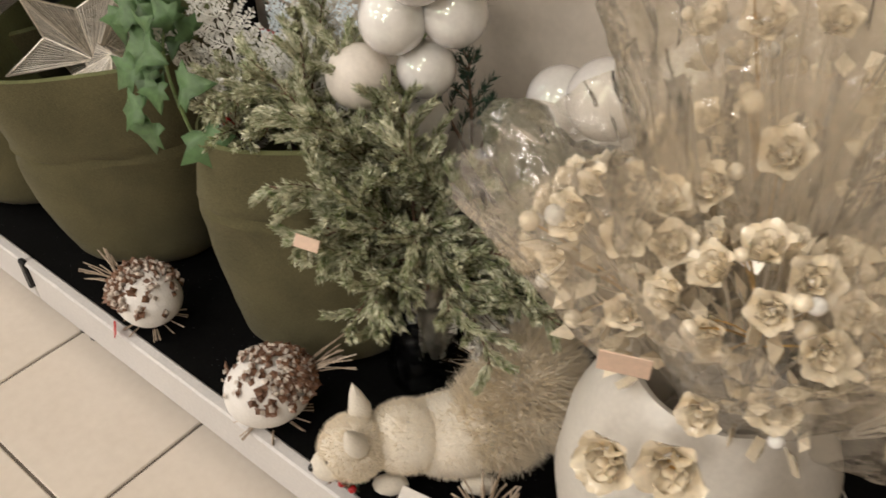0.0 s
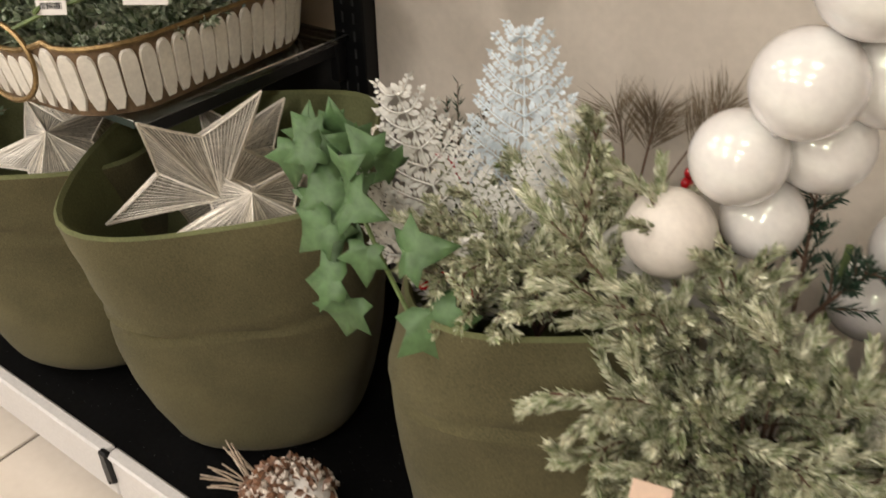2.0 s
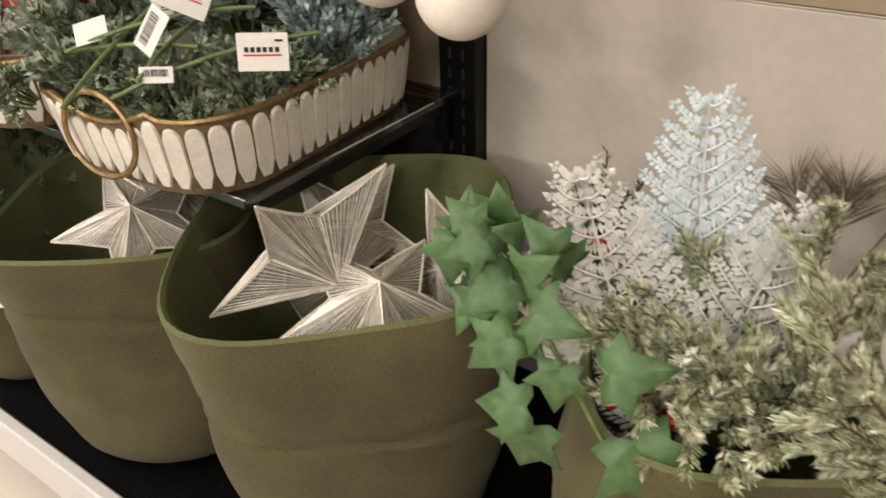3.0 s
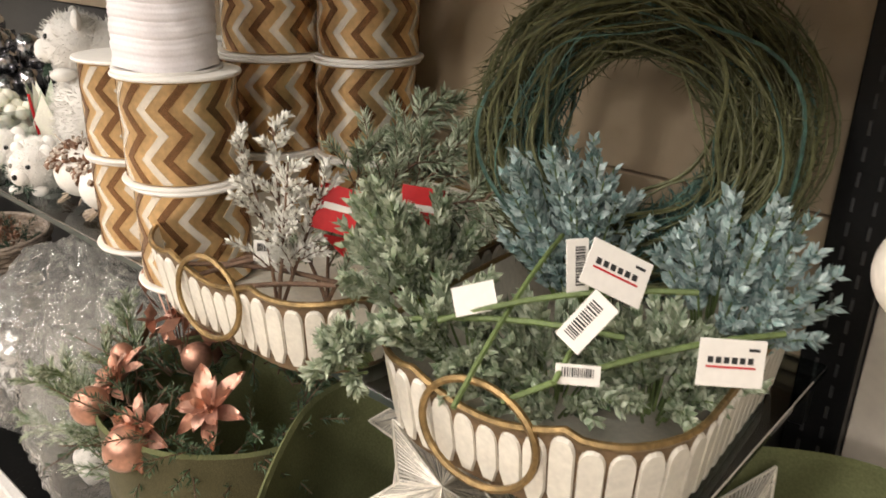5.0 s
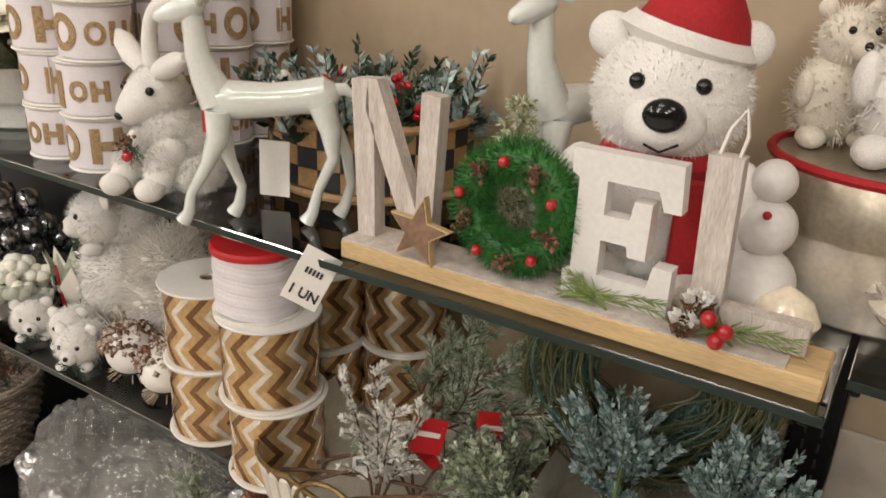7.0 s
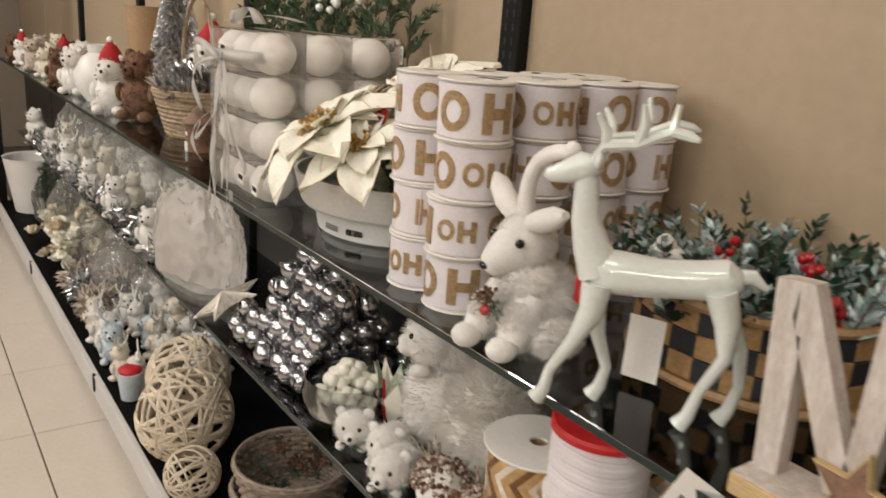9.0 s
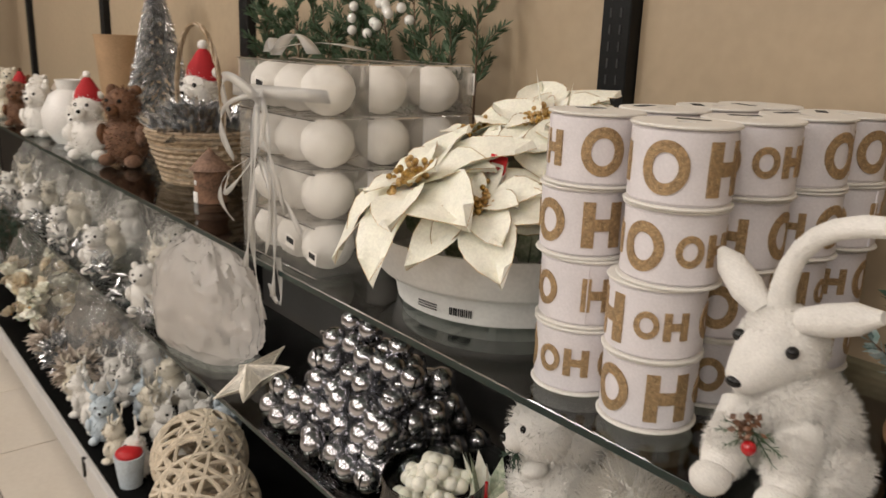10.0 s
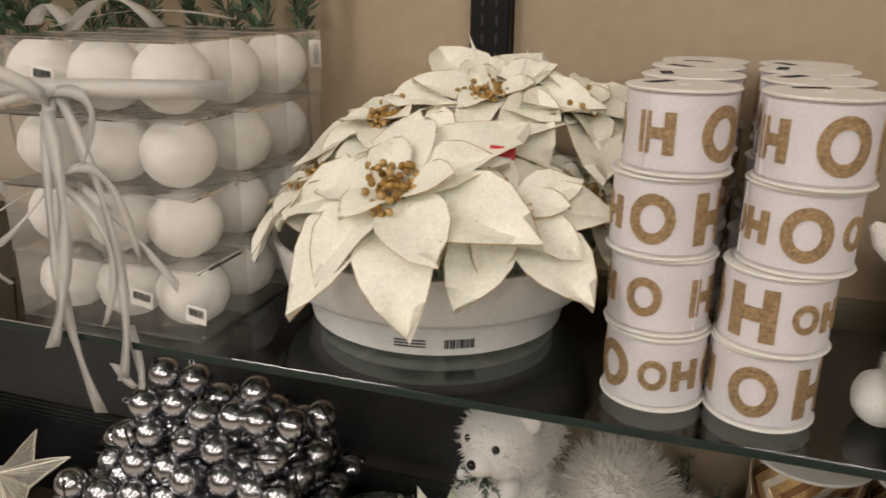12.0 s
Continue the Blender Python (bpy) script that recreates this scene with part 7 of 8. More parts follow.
tagged(part("beaded_tree", s, TINSEL, at=pose(-3.0, 0.33, ZU)), "silver beaded cone tree on the glass shelf", "ornament")
s = Shape().lathe([(0, 0), (0.06, 0), (0.08, 0.32), (0.085, 0.34), (0.075, 0.33), (0.0, 0.3)], 24)
tagged(part("kraft_pot", s, KRAFT, at=pose(-3.42, 0.34, ZU)), "tall brown kraft paper pot", "pot")
for k in range(16):
    figurine(pose(-3.4 - 0.11 * k, 0.06 + 0.1 * (k % 3), ZU, 0, 0, RNG.uniform(20, 70)), RNG.uniform(0.14, 0.2), (FUR, SNOWCONE, CREAMFUR, CONE)[k % 4], ("white", "snowy grey", "cream", "brown cone")[k % 4] + " figure in the far row", hat=RED if k % 5 == 2 else None)

# pearl reindeer


def deer(m, label, up=1.0):
    s = Shape()
    H = 0.318 * up
    body = [(-0.100, 0, 0.150), (-0.096, 0, 0.151), (-0.085, 0, 0.153), (-0.06, 0, 0.152), (-0.02, 0, 0.153), (0.015, 0, 0.157), (0.042, 0, 0.160), (0.054, 0, 0.159), (0.06, 0, 0.158)]
    s.tube(np.array(body) * up, np.array([0.004, 0.014, 0.023, 0.0235, 0.0205, 0.0205, 0.023, 0.015, 0.003]) * up, 0, 18)
    neck = [(-0.082, 0, 0.150), (-0.095, 0, 0.178), (-0.104, 0, 0.205), (-0.106, 0, 0.235), (-0.108, 0, 0.255)]
    s.tube(np.array(neck) * up, np.array([0.024, 0.019, 0.0145, 0.013, 0.012]) * up, 0, 16)
    s.tube(np.array([(-0.092, 0, 0.258), (-0.098, 0, 0.258), (-0.112, 0, 0.257), (-0.130, 0, 0.250), (-0.146, 0, 0.245), (-0.150, 0, 0.244)]) * up, np.array([0.003, 0.012, 0.0165, 0.012, 0.0075, 0.003]) * up, 0, 14)
    for sd in (-1, 1):
        for hip, knee, foot in (((-0.082, 0.012, 0.142), (-0.088, 0.015, 0.075), (-0.096, 0.016, 0.004)), ((0.038, 0.011, 0.152), (0.060, 0.015, 0.085), (0.046, 0.015, 0.004))):
            sh = 0.028 * sd if hip[0] < 0 else 0.02 * sd
            pts = np.array([hip, ((hip[0] + knee[0]) / 2, hip[1], (hip[2] + knee[2]) / 2), knee, ((foot[0] + knee[0]) / 2, foot[1], (foot[2] + knee[2]) / 2), (foot[0], foot[1], 0.016), (foot[0] - 0.008, foot[1], 0.003)])
            pts = pts * (1, sd, 1) + np.array([[0, 0, 0]] * 2 + [[sh * 0.4, 0, 0]] + [[sh, 0, 0]] * 3)
            s.tube(pts * up, np.array([0.017, 0.0135, 0.008, 0.006, 0.0075, 0.010]) * up, 0, 12)
        an = np.array([(-0.100, 0.008, 0.268), (-0.09, 0.024, 0.285), (-0.06, 0.034, 0.29), (-0.03, 0.036, 0.305), (-0.028, 0.034, 0.325)]) * (1, sd, 1)
        s.tube(an * up, np.array([0.006, 0.0065, 0.006, 0.0055, 0.003]) * up, 0, 8)
        for b, e in ((1, (-0.10, 0.035, 0.315)), (2, (-0.058, 0.044, 0.328)), (3, (-0.005, 0.042, 0.300))):
            s.tube(np.array([an[b], (an[b] + np.array(e) * (1, sd, 1)) / 2 + (0.004, 0, 0), np.array(e) * (1, sd, 1)]) * up, np.array([0.0055, 0.005, 0.0025]) * up, 0, 8)
        s.ball((-0.095 * up, 0.022 * sd * up, 0.268 * up), 0.010 * up, 0, 10, 8, (0.6, 1.5, 0.9))
    s.tube(np.array([(0.050, 0, 0.166), (0.066, 0, 0.168), (0.08, 0, 0.158)]) * up, np.array([0.009, 0.008, 0.003]) * up, 0, 10)
    return tagged(part("reindeer_statue", s, PEARLDEER, at=m), label, "reindeer statue", "pearl reindeer")


deer(pose(-0.556, 0.072, ZU, 0, 0, 38), "iridescent pearl white standing reindeer with antlers", 0.94)
deer(pose(-0.262, 0.275, ZU, 0, 0, 70), "iridescent pearl white standing reindeer behind the letters", 1.03)
s = Shape().slab([(-0.004, 0.0), (0.004, 0.0), (0.006, -0.055), (-0.004, -0.05)], 0, 0.002, m=pose(0, 0, 0, 90, 0, 20))
tagged(part("red_ribbon", s, RED, at=pose(-0.645, 0.028, 1.12)), "thin red ribbon round the reindeer's neck", "ribbon")

# white plush reindeer calf, sitting with its front legs stretched out
s = Shape()
s.ball((0.002, 0.022, 0.050), 0.047, 0, 24, 16, (1.0, 0.95, 1.08), 0.04, 40)
s.ball((-0.004, 0.006, 0.078), 0.036, 0, 20, 14, (1.1, 1.0, 0.9), 0.04, 40)
s.ball((-0.014, 0.004, 0.124), 0.036, 0, 24, 16, (1.0, 1.0, 0.95), 0.03, 40)
s.tube([(-0.014, 0.0, 0.122), (-0.018, -0.022, 0.112), (-0.021, -0.034, 0.104), (-0.023, -0.044, 0.098), (-0.024, -0.049, 0.096)], [0.032, 0.027, 0.020, 0.014, 0.004], 0, 16)
s.ball((-0.024, -0.049, 0.099), 0.0062, 1, 12, 8, (1.2, 0.8, 0.8))
for ex, ey, ez in ((-0.038, -0.026, 0.131), (0.010, -0.027, 0.131)):
    s.ball((ex, ey, ez), 0.0055, 1, 12, 8)
for foot, hip in (((-0.024, -0.060, 0.012), (-0.034, -0.008, 0.062)), ((0.030, -0.050, 0.012), (0.018, -0.006, 0.062))):
    f, h = np.array(foot), np.array(hip)
    s.tube([h, h * 0.7 + f * 0.3, h * 0.3 + f * 0.7, f + (0, 0.004, 0.006)], [0.020, 0.020, 0.0185, 0.016], 0, 14)
    s.ball(tuple(f + (0, -0.006, 0.004)), 0.0165, 0, 14, 10, (1.05, 1.15, 0.9), 0.05, 40)
s.ball((0.045, 0.012, 0.026), 0.026, 0, 16, 12, (0.9, 1.4, 0.95), 0.04, 40)
s.ball((-0.050, 0.020, 0.026), 0.025, 0, 16, 12, (0.9, 1.4, 0.95), 0.04, 40)
s.tube([(-0.034, 0.0, 0.150), (-0.052, 0.002, 0.164), (-0.072, 0.004, 0.182), (-0.084, 0.006, 0.192)], [0.010, 0.015, 0.013, 0.004], 0, 12)
s.tube([(0.004, -0.006, 0.152), (0.026, -0.010, 0.160), (0.050, -0.016, 0.170), (0.070, -0.020, 0.178)], [0.011, 0.014, 0.013, 0.005], 0, 12)
s.tube(curve_to((-0.022, 0.006, 0.150), (0.064, -0.016, 0.244), (-0.022, 0.0, 0.020), 8), [0.012, 0.0105, 0.0095, 0.009, 0.009, 0.009, 0.009, 0.008], 0, 12)
s.ball((0.066, -0.017, 0.246), 0.010, 0, 12, 9)
ellipsoid_fur(s, (0.002, 0.022, 0.050), (0.047, 0.045, 0.051), 7000, 0.010, 0.0008, 0, lean=(0, 0, -0.3))
ellipsoid_fur(s, (-0.014, 0.004, 0.124), (0.036, 0.036, 0.034), 4600, 0.0045, 0.0006, 0)
ellipsoid_fur(s, (0.045, 0.012, 0.026), (0.024, 0.036, 0.025), 1800, 0.007, 0.0007, 0)
ellipsoid_fur(s, (-0.004, 0.004, 0.078), (0.04, 0.036, 0.033), 2600, 0.008, 0.0007, 0, lean=(0, 0, -0.4))
for fx, fy in ((-0.028, -0.034), (0.024, -0.028)):
    ellipsoid_fur(s, (fx, fy, 0.036), (0.019, 0.024, 0.03), 1600, 0.006, 0.0007, 0, lean=(0, 0, -0.5))
tagged(part("plush_reindeer", s, [FUR, EYE], at=pose(-0.762, 0.064, ZU)), "white plush reindeer calf with bead eyes and berry collar", "soft toy")
root = thing("sprig_collar", pose(-0.761, 0.012, ZU + 0.064), "pine sprig with cone and red berry on the calf", "decoration")
s = Shape()
for k in range(8):
    a = k * 0.8
    sprig(s, curve_to((0, 0, 0), (0.03 * math.cos(a), -0.008, 0.016 * math.sin(a) - 0.006), (0, 0, 0), 4), 22, 0.010, 0.0008, 0.7, 0, 0, 0.0009)
part("pine_sprig", s, PINE, root)
part("berry", Shape().ball((0.004, -0.013, -0.008), 0.0065, seg=12, rings=8), BERRY, root)
part("cone", Shape().blades(RNG.normal(size=(40, 3)) * 0.004 + (-0.002, -0.01, 0.008), RNG.normal(size=(40, 3)), 0.008, 0.003, 0, 0.6), CONE, root)

# checker basket of greenery
root = thing("checker_basket", pose(-0.600, 0.285, ZU), "tan and black woven strip basket with greenery", "basket", "baskets")
for lev in range(3):
    for k in range(28):
        th = 2 * math.pi * k / 28
        m = pose(0.145 * math.cos(th), 0.135 * math.sin(th), 0.012 + 0.027 * lev, 0, 0, math.degrees(th) + 90)
        part("woven_strip", Shape().box((-0.0165, -0.002, 0), (0.0165, 0.003, 0.026), bevel=0.001, m=m), BIRCH if (k + lev) % 2 else CHARCOAL, root, smooth=False)
for z in (0.006, 0.097):
    a = np.linspace(0, 2 * np.pi, 44, endpoint=False)
    part("rim_band", Shape().tube(np.stack([0.148 * np.cos(a), 0.138 * np.sin(a), np.full(44, z)], 1), 0.006, closed=True, seg=6), BIRCH, root)
part("bottom", Shape().lathe([(0, 0.002), (0.14, 0.002), (0.14, 0.006), (0, 0.006)], 30), BIRCH, root)
root = thing("berry_greenery", pose(-0.600, 0.285, ZU + 0.07), "green foliage with red berries and frosted leaves", "greenery")
s = Shape()
for k in range(90):
    a, d = RNG.uniform(0, 2 * math.pi), 0.14 * math.sqrt(RNG.random())
    p = np.array([d * math.cos(a), d * math.sin(a), 0.0])
    sprig(s, curve_to(p, p * 1.3 + (0, 0, RNG.uniform(0.03, 0.105)), (0, 0, 0), 4), 26, 0.03, 0.0065, 0.8, int(k % 5 < 2), 2, 0.0015, ridge=0.3)
part("leaves", s, [PINEDARK, FROSTBLUE, TWIG], root)
for c in ((-0.03, -0.05, 0.058), (0.09, -0.09, 0.034), (-0.09, -0.06, 0.040), (0.05, 0.0, 0.058), (0.11, -0.04, 0.034)):
    s = Shape()
    for k in range(8):
        s.ball(tuple(np.array(c) + RNG.normal(size=3) * 0.008), 0.0062, seg=8, rings=6)
    part("berry_bunch", s, BERRY, root)
s = Shape()
for k in range(5):
    s.ball((-0.07 + 0.012 * (k % 3), -0.11 + 0.01 * (k // 3), 0.06 + 0.01 * (k % 2)), 0.011, seg=10, rings=7, rough=0.2, freq=60)
part("white_cotton", s, SNOW, root)
swing_tag(pose(-0.615, 0.105, ZU + 0.045, -4, 0, 20), 0.04, 0.07, PAPER, "white shelf price card behind the reindeer")

# NOEL sign
root = thing("noel_sign", pose(-0.44, 0.018, ZU), "wooden table sign with NOEL letters, wreath and star", "table sign")
W = 0.478
part("board", Shape().box((0, 0, 0), (W, 0.062, 0.020), bevel=0.002), WOODPALE, root, "natural pine board")
part("board_top", Shape().box((0.001, 0.001, 0.0201), (W - 0.03, 0.061, 0.0215), bevel=0.0005), WHITEWOOD, root, "whitewashed top")


def letter(name, strokes):
    s = Shape()
    for outline in strokes:
        s.slab(outline, -0.009, 0.009, m=pose(0, 0.036, 0.0215, 90, 0, 0))
    return part(name, s, WHITE if name == "letter_e" else WHITEWOOD, root, "plain white letter" if name == "letter_e" else "whitewashed wooden letter", smooth=False)


letter("letter_n", [[(0.004, 0.0), (0.026, 0.0), (0.022, 0.165), (-0.006, 0.165)], [(0.0, 0.166), (0.026, 0.168), (0.090, 0.01), (0.066, 0.008)], [(0.076, 0.004), (0.096, 0.002), (0.102, 0.160), (0.080, 0.162)]])
letter("letter_e", [[(0.243, 0.0), (0.343, 0.0), (0.343, 0.045), (0.326, 0.045), (0.322, 0.024), (0.276, 0.024), (0.276, 0.058), (0.30, 0.058), (0.302, 0.048), (0.318, 0.048), (0.318, 0.100), (0.302, 0.100), (0.300, 0.082), (0.276, 0.082), (0.276, 0.113),
                     (0.322, 0.113), (0.328, 0.096), (0.343, 0.096), (0.340, 0.138), (0.241, 0.138), (0.243, 0.116), (0.250, 0.112), (0.250, 0.026), (0.243, 0.022)]])
letter("letter_l", [[(0.362, 0.0), (0.388, 0.0), (0.384, 0.152), (0.356, 0.152)], [(0.385, 0.001), (0.458, 0.001), (0.458, 0.026), (0.385, 0.026)]])
s = Shape().tube([(0.362, 0.036, 0.17), (0.368, 0.036, 0.195), (0.378, 0.036, 0.212), (0.382, 0.036, 0.19), (0.378, 0.036, 0.17)], 0.0018, seg=5)
part("string_loop", s, PAPER, root)
o = part("letter_o_wreath", Shape().tube([(0.187 + 0.047 * math.cos(t), 0.034, 0.0885 + 0.047 * math.sin(t)) for t in np.linspace(0, 2 * np.pi, 30, endpoint=False)], 0.016, closed=True, seg=10), GRASS, root, "green tinsel wreath for the letter o")
n = 5600
t, u = RNG.uniform(0, 2 * np.pi, n), RNG.uniform(0, 2 * np.pi, n)
d = np.stack([np.cos(t) * np.cos(u), np.sin(u), np.sin(t) * np.cos(u)], 1)
p = np.stack([0.187 + 0.047 * np.cos(t), np.full(n, 0.034), 0.0885 + 0.047 * np.sin(t)], 1) + d * 0.012
s = Shape().hair(p, d + RNG.normal(size=(n, 3)) * 0.35, 0.016, 0.0007)
part("tinsel", s, GRASS, o)
for k in range(5):
    a = 0.4 + k * 1.25
    part("berry", Shape().ball((0.187 + 0.05 * math.cos(a), 0.009, 0.0885 + 0.05 * math.sin(a)), 0.0055, seg=10, rings=7), BERRY, o)
    a += 0.6
    c = np.array([0.187 + 0.048 * math.cos(a), 0.012, 0.0885 + 0.048 * math.sin(a)])
    part("cone", Shape().blades(c + RNG.normal(size=(36, 3)) * 0.004, RNG.normal(size=(36, 3)) + (0, -0.5, 0), 0.008, 0.003, 0, 0.6), CONE, o)
pts = []
for k in range(10):
    a = math.pi / 2 + k * math.pi / 5
    q = 0.037 if k % 2 == 0 else 0.0155
    pts.append((q * math.cos(a), q * math.sin(a)))
st = part("star", Shape().slab(pts, 0, 0.009, m=pose(0.100, 0.006, 0.052, 84, 6, 0)), WOODPALE, root, "light wooden star", smooth=False)
part("star_face", Shape().slab([(x * 0.9, y * 0.9) for x, y in pts], 0.0088, 0.0102, m=pose(0.100, 0.006, 0.052, 84, 6, 0)), DARKWOOD, st, "weathered brown face", smooth=False)
s = Shape()
for x0, x1 in ((0.25, 0.345), (0.365, 0.455)):
    for k in range(5):
        sprig(s, curve_to((x0 if k % 2 else x1 - 0.05, 0.012, 0.022), (x1 if k % 2 else x0, 0.006 + 0.004 * k, 0.03 + 0.003 * k), (0, 0, 0.006), 6), 60, 0.02, 0.0011, 0.45, 0, 0, 0.0012)
part("pine_sprig", s, material("light_green_sprig", (0.20, 0.27, 0.08), 0.6, island=0.35), root)
for c in ((0.365, 0.004, 0.034), (0.372, 0.012, 0.050)):
    s = Shape()
    for lev in range(7):
        for k in range(8):
            a = k * 0.785 + lev * 0.4
            r = 0.013 * math.sin(math.pi * (lev + 1.2) / 9)
            s.blades(np.array([[c[0] + 0.4 * r * math.cos(a), c[1] + 0.4 * r * math.sin(a), c[2] - 0.012 + 0.0035 * lev]]), np.array([[math.cos(a), math.sin(a), 0.5]]), r * 0.9, 0.004, 0 if lev < 4 else 1, 0.4)
    part("pine_cone", s, [CONE, SNOW], root, "snow tipped pine cone")
for c in ((0.385, -0.002, 0.047), (0.394, -0.004, 0.030), (0.399, 0.0, 0.038)):
    part("berry", Shape().ball(c, 0.0072, seg=14, rings=10), BERRY, root, "glossy red berry")
root = thing("shelf_price_tag", pose(-0.458, -0.008, 0.948, -12, 28, 32) @ Matrix.Scale(0.86, 4), "white paper price tag hanging at the glass edge", "price tag", "price tags")
part("card", Shape().box((-0.024, -0.0006, -0.037), (0.024, 0.0006, 0.037), bevel=0.0003), PAPER, root)
s = Shape()
s.text("1 UN", 0.018, 0, pose(0, -0.0008, -0.022, 90, 0, 0), 0.0003)
part("lettering", s, INK, root, smooth=False)
s = Shape()
for k in range(5):
    s.box((-0.012 + 0.005 * k, -0.0011, 0.004), (-0.0085 + 0.005 * k, -0.0005, 0.012), bevel=0)
part("printed_price", s, INK, root, smooth=False)

# behind the letters
s = Shape().lathe([(0.0, 0.0), (0.012, 0.0), (0.012, 0.03), (0.0, 0.03)], 12)
tree = thing("mini_tree", pose(-0.30, 0.14, ZU), "small silver frosted artificial christmas tree", "christmas tree")
part("trunk", s, TWIG, tree)
s = Shape()
for lev in range(9):
    for k in range(13 - lev):
        a = k * 2 * math.pi / (13 - lev) + lev
        L = 0.058 * (1 - lev / 10.5)
        z = 0.03 + 0.017 * lev
        sprig(s, curve_to((0, 0, z), (L * math.cos(a), L * math.sin(a), z - 0.004), (0, 0, 0.006), 4), 30, 0.013, 0.0022, 0.7, 0, 0, 0.001)
part("foliage", s, FROSTED, tree)


def plush_bear(m, label):
    s = Shape()
    s.ball((0, 0, 0.075), 0.072, 0, 24, 18, (1.1, 1.0, 1.1), 0.03, 40)
    s.ball((0, -0.012, 0.195), 0.066, 0, 24, 18, (1.1, 1.0, 1.0), 0.025, 40)
    s.ball((0, -0.066, 0.180), 0.032, 0, 18, 12, (1.15, 0.9, 0.85))
    s.ball((0, -0.094, 0.192), 0.015, 1, 14, 10, (1.25, 0.7, 1.0))
    s.tube([(-0.014, -0.094, 0.166), (0.0, -0.097, 0.161), (0.015, -0.092, 0.168)], 0.0012, 1, 5)
    for e in (-1, 1):
        s.ball((e * 0.028, -0.068, 0.215), 0.0075, 1, 12, 8)
        s.ball((e * 0.062, 0.0, 0.245), 0.022, 0, 14, 10, (1, 0.6, 1))
        s.ball((e * 0.075, -0.03, 0.095), 0.030, 0, 14, 10, (0.9, 1.0, 1.7), 0.03, 40)
        s.ball((e * 0.045, -0.06, 0.026), 0.032, 0, 14, 10, (1, 1.4, 0.8), 0.03, 40)
    s.lathe([(0.056, -0.012), (0.062, 0.0), (0.056, 0.012), (0.045, 0.012)], 30, 2, pose(0, -0.006, 0.137), close=True)
    s.box((0.02, -0.082, 0.03), (0.055, -0.074, 0.135), 2, 0.003)
    s.lathe([(0.058, 0.0), (0.045, 0.03), (0.025, 0.055), (0.0, 0.075)], 24, 2, pose(0.01, 0.0, 0.245, 0, 14, 0))
    s.lathe([(0.055, -0.010), (0.066, 0.0), (0.055, 0.012), (0.048, 0.0)], 24, 0, pose(0.008, 0.0, 0.247, 0, 14, 0), close=True)
    ellipsoid_fur(s, (0, -0.012, 0.195), (0.073, 0.066, 0.066), 2600, 0.007, 0.0009, 0)
    ellipsoid_fur(s, (0, 0, 0.075), (0.08, 0.072, 0.08), 1800, 0.007, 0.0009, 0)
    return tagged(part("plush_bear", s, [FUR, EYE, RED], at=m), label, "soft toy", "white plush bears")


plush_bear(pose(-0.155, 0.165, ZU, 0, 0, 14), "white plush polar bear with red scarf and cap")
s = Shape().ball((0, 0, 0.036), 0.037, 0, 22, 16).ball((0, 0, 0.092), 0.028, 0, 20, 14).ball((0, 0, 0.135), 0.020, 0, 18, 12).ball((0.004, -0.032, 0.112), 0.004, 1, 8, 6)
tagged(part("snowman_figure", s, [WHITE, RED], at=pose(-0.045, 0.145, ZU)), "smooth white snowman figure behind the letter", "figurine")
root = thing("gift_tin", pose(0.045, 0.285, ZU), "round champagne metal tin with red trimmed lid", "tin")
part("tin_body", Shape().lathe([(0.0, 0.0), (0.115, 0.0), (0.118, 0.003), (0.118, 0.085)], 48), PALEFOIL, root)
part("lid", Shape().lathe([(0.121, 0.08), (0.122, 0.135), (0.118, 0.14), (0.0, 0.14)], 48), TIN, root)
part("red_trim", Shape().tube(ring_points(0.119, 48, 0.1405), 0.005, closed=True, seg=6), RED, root)
figurine(pose(0.05, 0.27, ZU + 0.14, 0, 0, 10), 0.22, FUR, "fluffy white toy with red scarf on the tin", hat=RED, name="plush_toy")
figurine(pose(-0.03, 0.31, ZU + 0.14, 0, 0, 30), 0.16, CREAMFUR, "cream fluffy toy on the tin", name="plush_toy")
s = Shape().lathe([(0.0, 0.0), (0.022, 0.003), (0.031, 0.022), (0.022, 0.04), (0.006, 0.05), (0.0, 0.053)], 24)
tagged(part("frosted_apple", s, CHAMPAGNE, at=pose(-0.01, 0.115, ZU)), "pale champagne apple ornament on the shelf", "ornament")
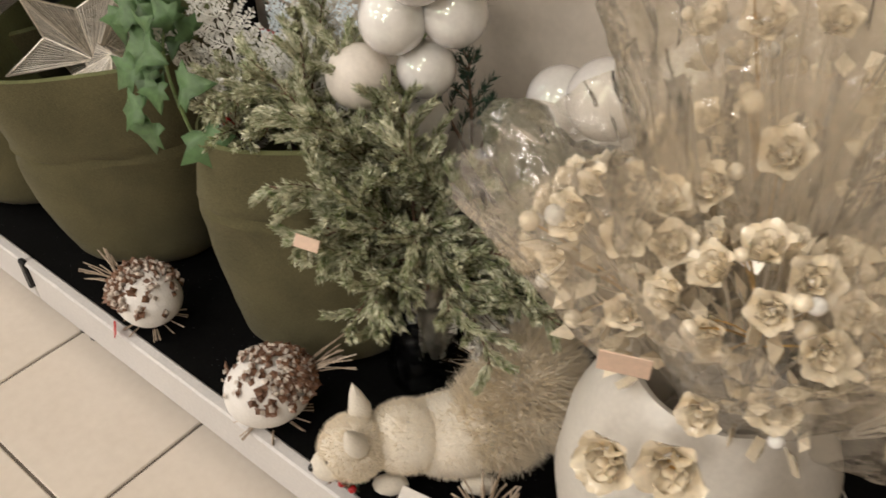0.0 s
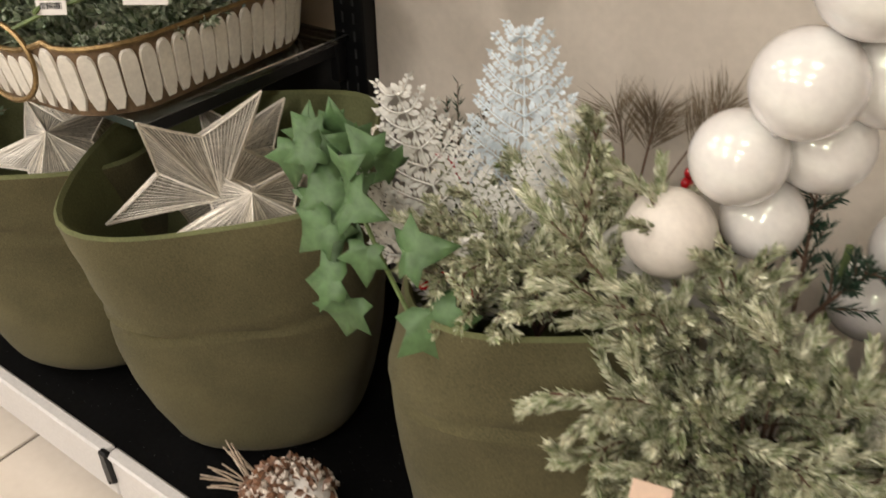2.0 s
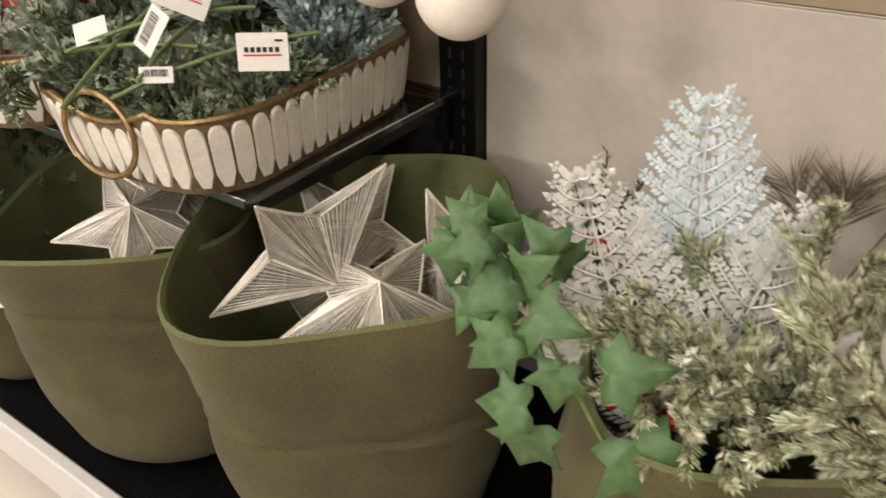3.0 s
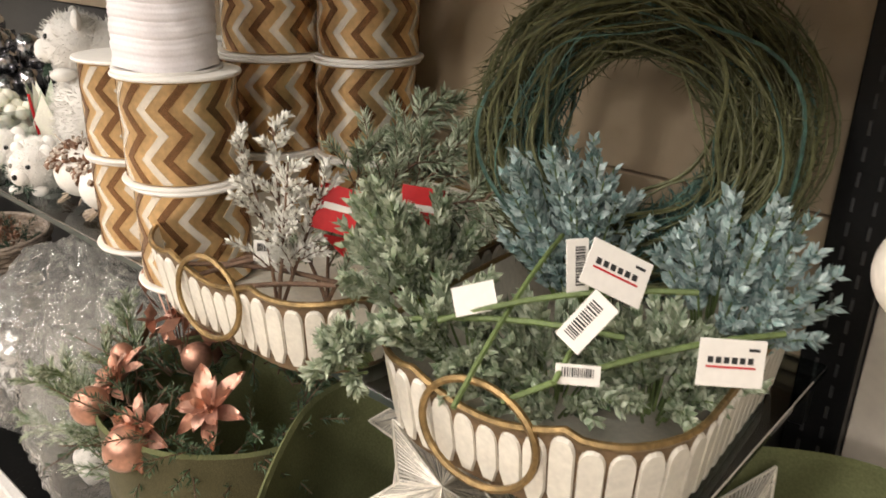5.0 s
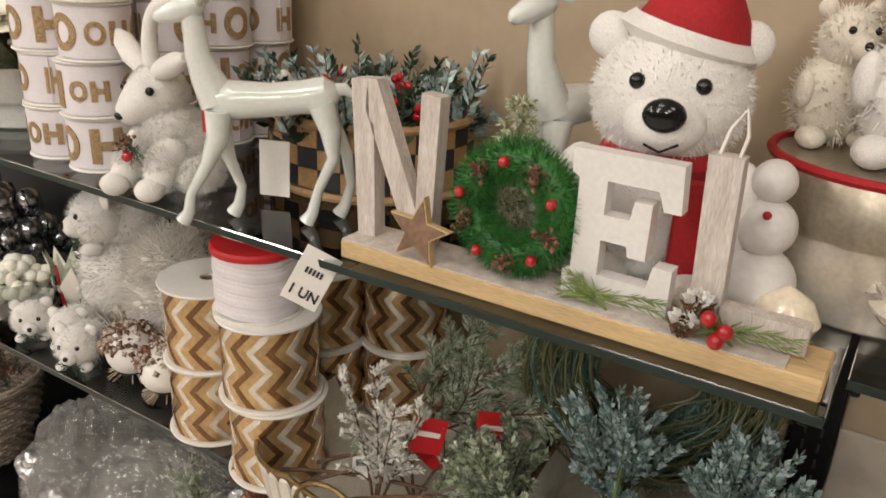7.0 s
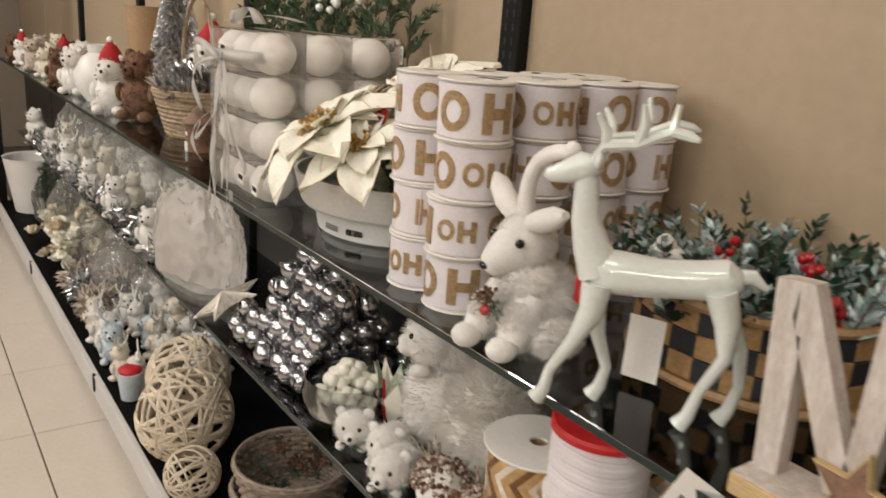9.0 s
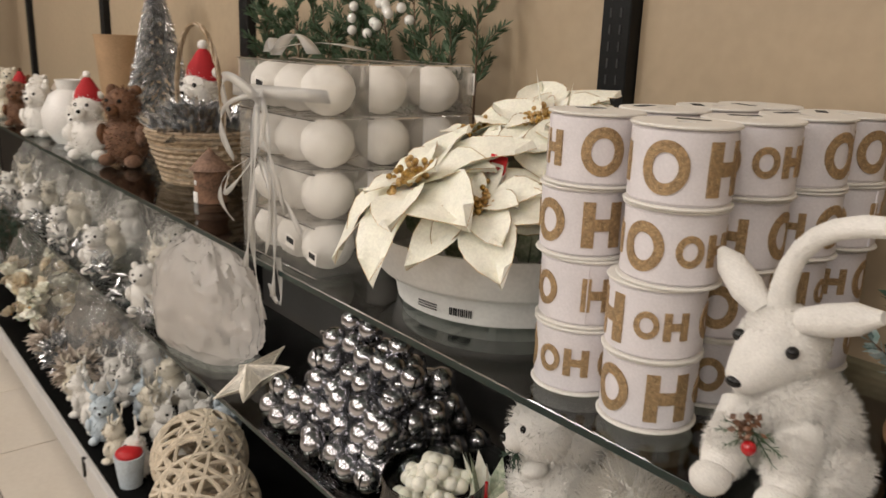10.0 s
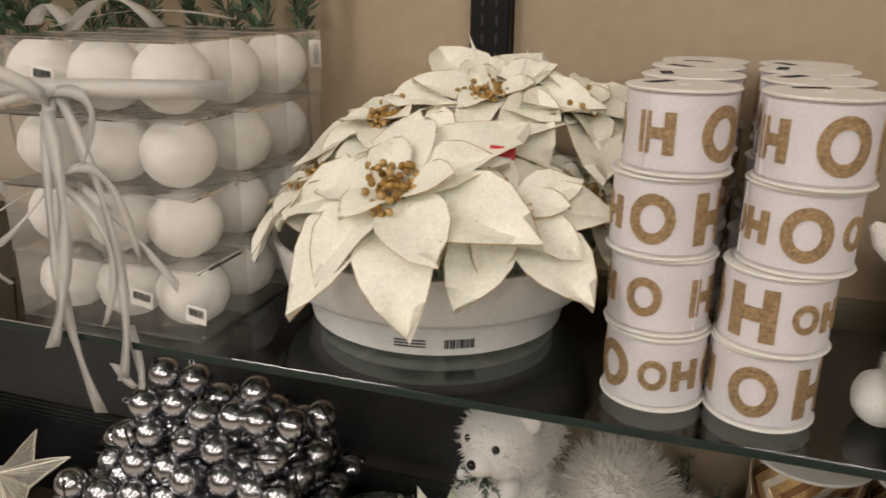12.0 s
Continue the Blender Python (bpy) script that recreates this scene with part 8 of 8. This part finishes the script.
swing_tag(pose(-0.005, 0.085, ZU + 0.004, -84, 0, -8), 0.06, 0.03, PAPER, "white barcode card lying on the glass", code=True)
root = thing("cone_basket", pose(0.135, 0.165, ZU), "bowl of snowy pine cone scales with felt rim", "bowl")
part("bowl", Shape().lathe([(0.0, 0.0), (0.05, 0.0), (0.075, 0.03), (0.08, 0.042), (0.074, 0.04), (0.0, 0.03)], 36), CERAMIC, root)
part("felt_rim", Shape().tube(ring_points(0.079, 36, 0.046), 0.009, closed=True, seg=8), CREAMFUR, root)
d = RNG.normal(size=(420, 3)) * (0.032, 0.032, 0.012) + (0, 0, 0.055)
part("cone_scales", Shape().blades(d, RNG.normal(size=(420, 3)) + (0, 0, 0.6), 0.02, 0.006, 0, 0.4), SNOWCONE, root)
s = Shape()
for k in range(4):
    s.tube([(-0.025 + 0.016 * k, 0.0, 0.0), (-0.035 + 0.018 * k, -0.015, 0.03), (-0.045 + 0.018 * k, -0.03, 0.045)], [0.011, 0.010, 0.007], seg=8)
s.box((-0.035, -0.004, -0.045), (0.035, 0.02, 0.01), bevel=0.008)
tagged(part("carved_ornament", s, WOODPALE, at=pose(0.125, 0.11, ZU + 0.10, -30, 0, 30)), "pale carved wooden ornament over the cone bowl", "ornament")
# ---- floor tiles ----
def tile_run(xs, ys):
    shared = {}
    for a, b in zip(xs[:-1], xs[1:]):
        for c, d in zip(ys[:-1], ys[1:]):
            key = (round(b - a, 3), round(d - c, 3))
            if key not in shared:
                s = Shape().box((0.0025, 0.0025, -0.006), (key[0] - 0.0025, key[1] - 0.0025, 0.0), bevel=0.002)
                ob = part("floor_tile", s, TILE, floor, smooth=False)
                shared[key] = ob.data
            else:
                ob = new("floor_tile", shared[key])
                ob.parent = floor
            ob.location = (a, c, RNG.normal() * 0.0003)


ys = [-0.259 - 0.328 * k for k in range(17, -1, -1)] + [0.069]
tile_run([-0.59 + 0.328 * k for k in range(0, 11)], ys)
tile_run([-2.61 - 0.487 * k for k in range(11, -1, -1)] + [-2.61 + 0.505 * k for k in range(1, 5)], ys)
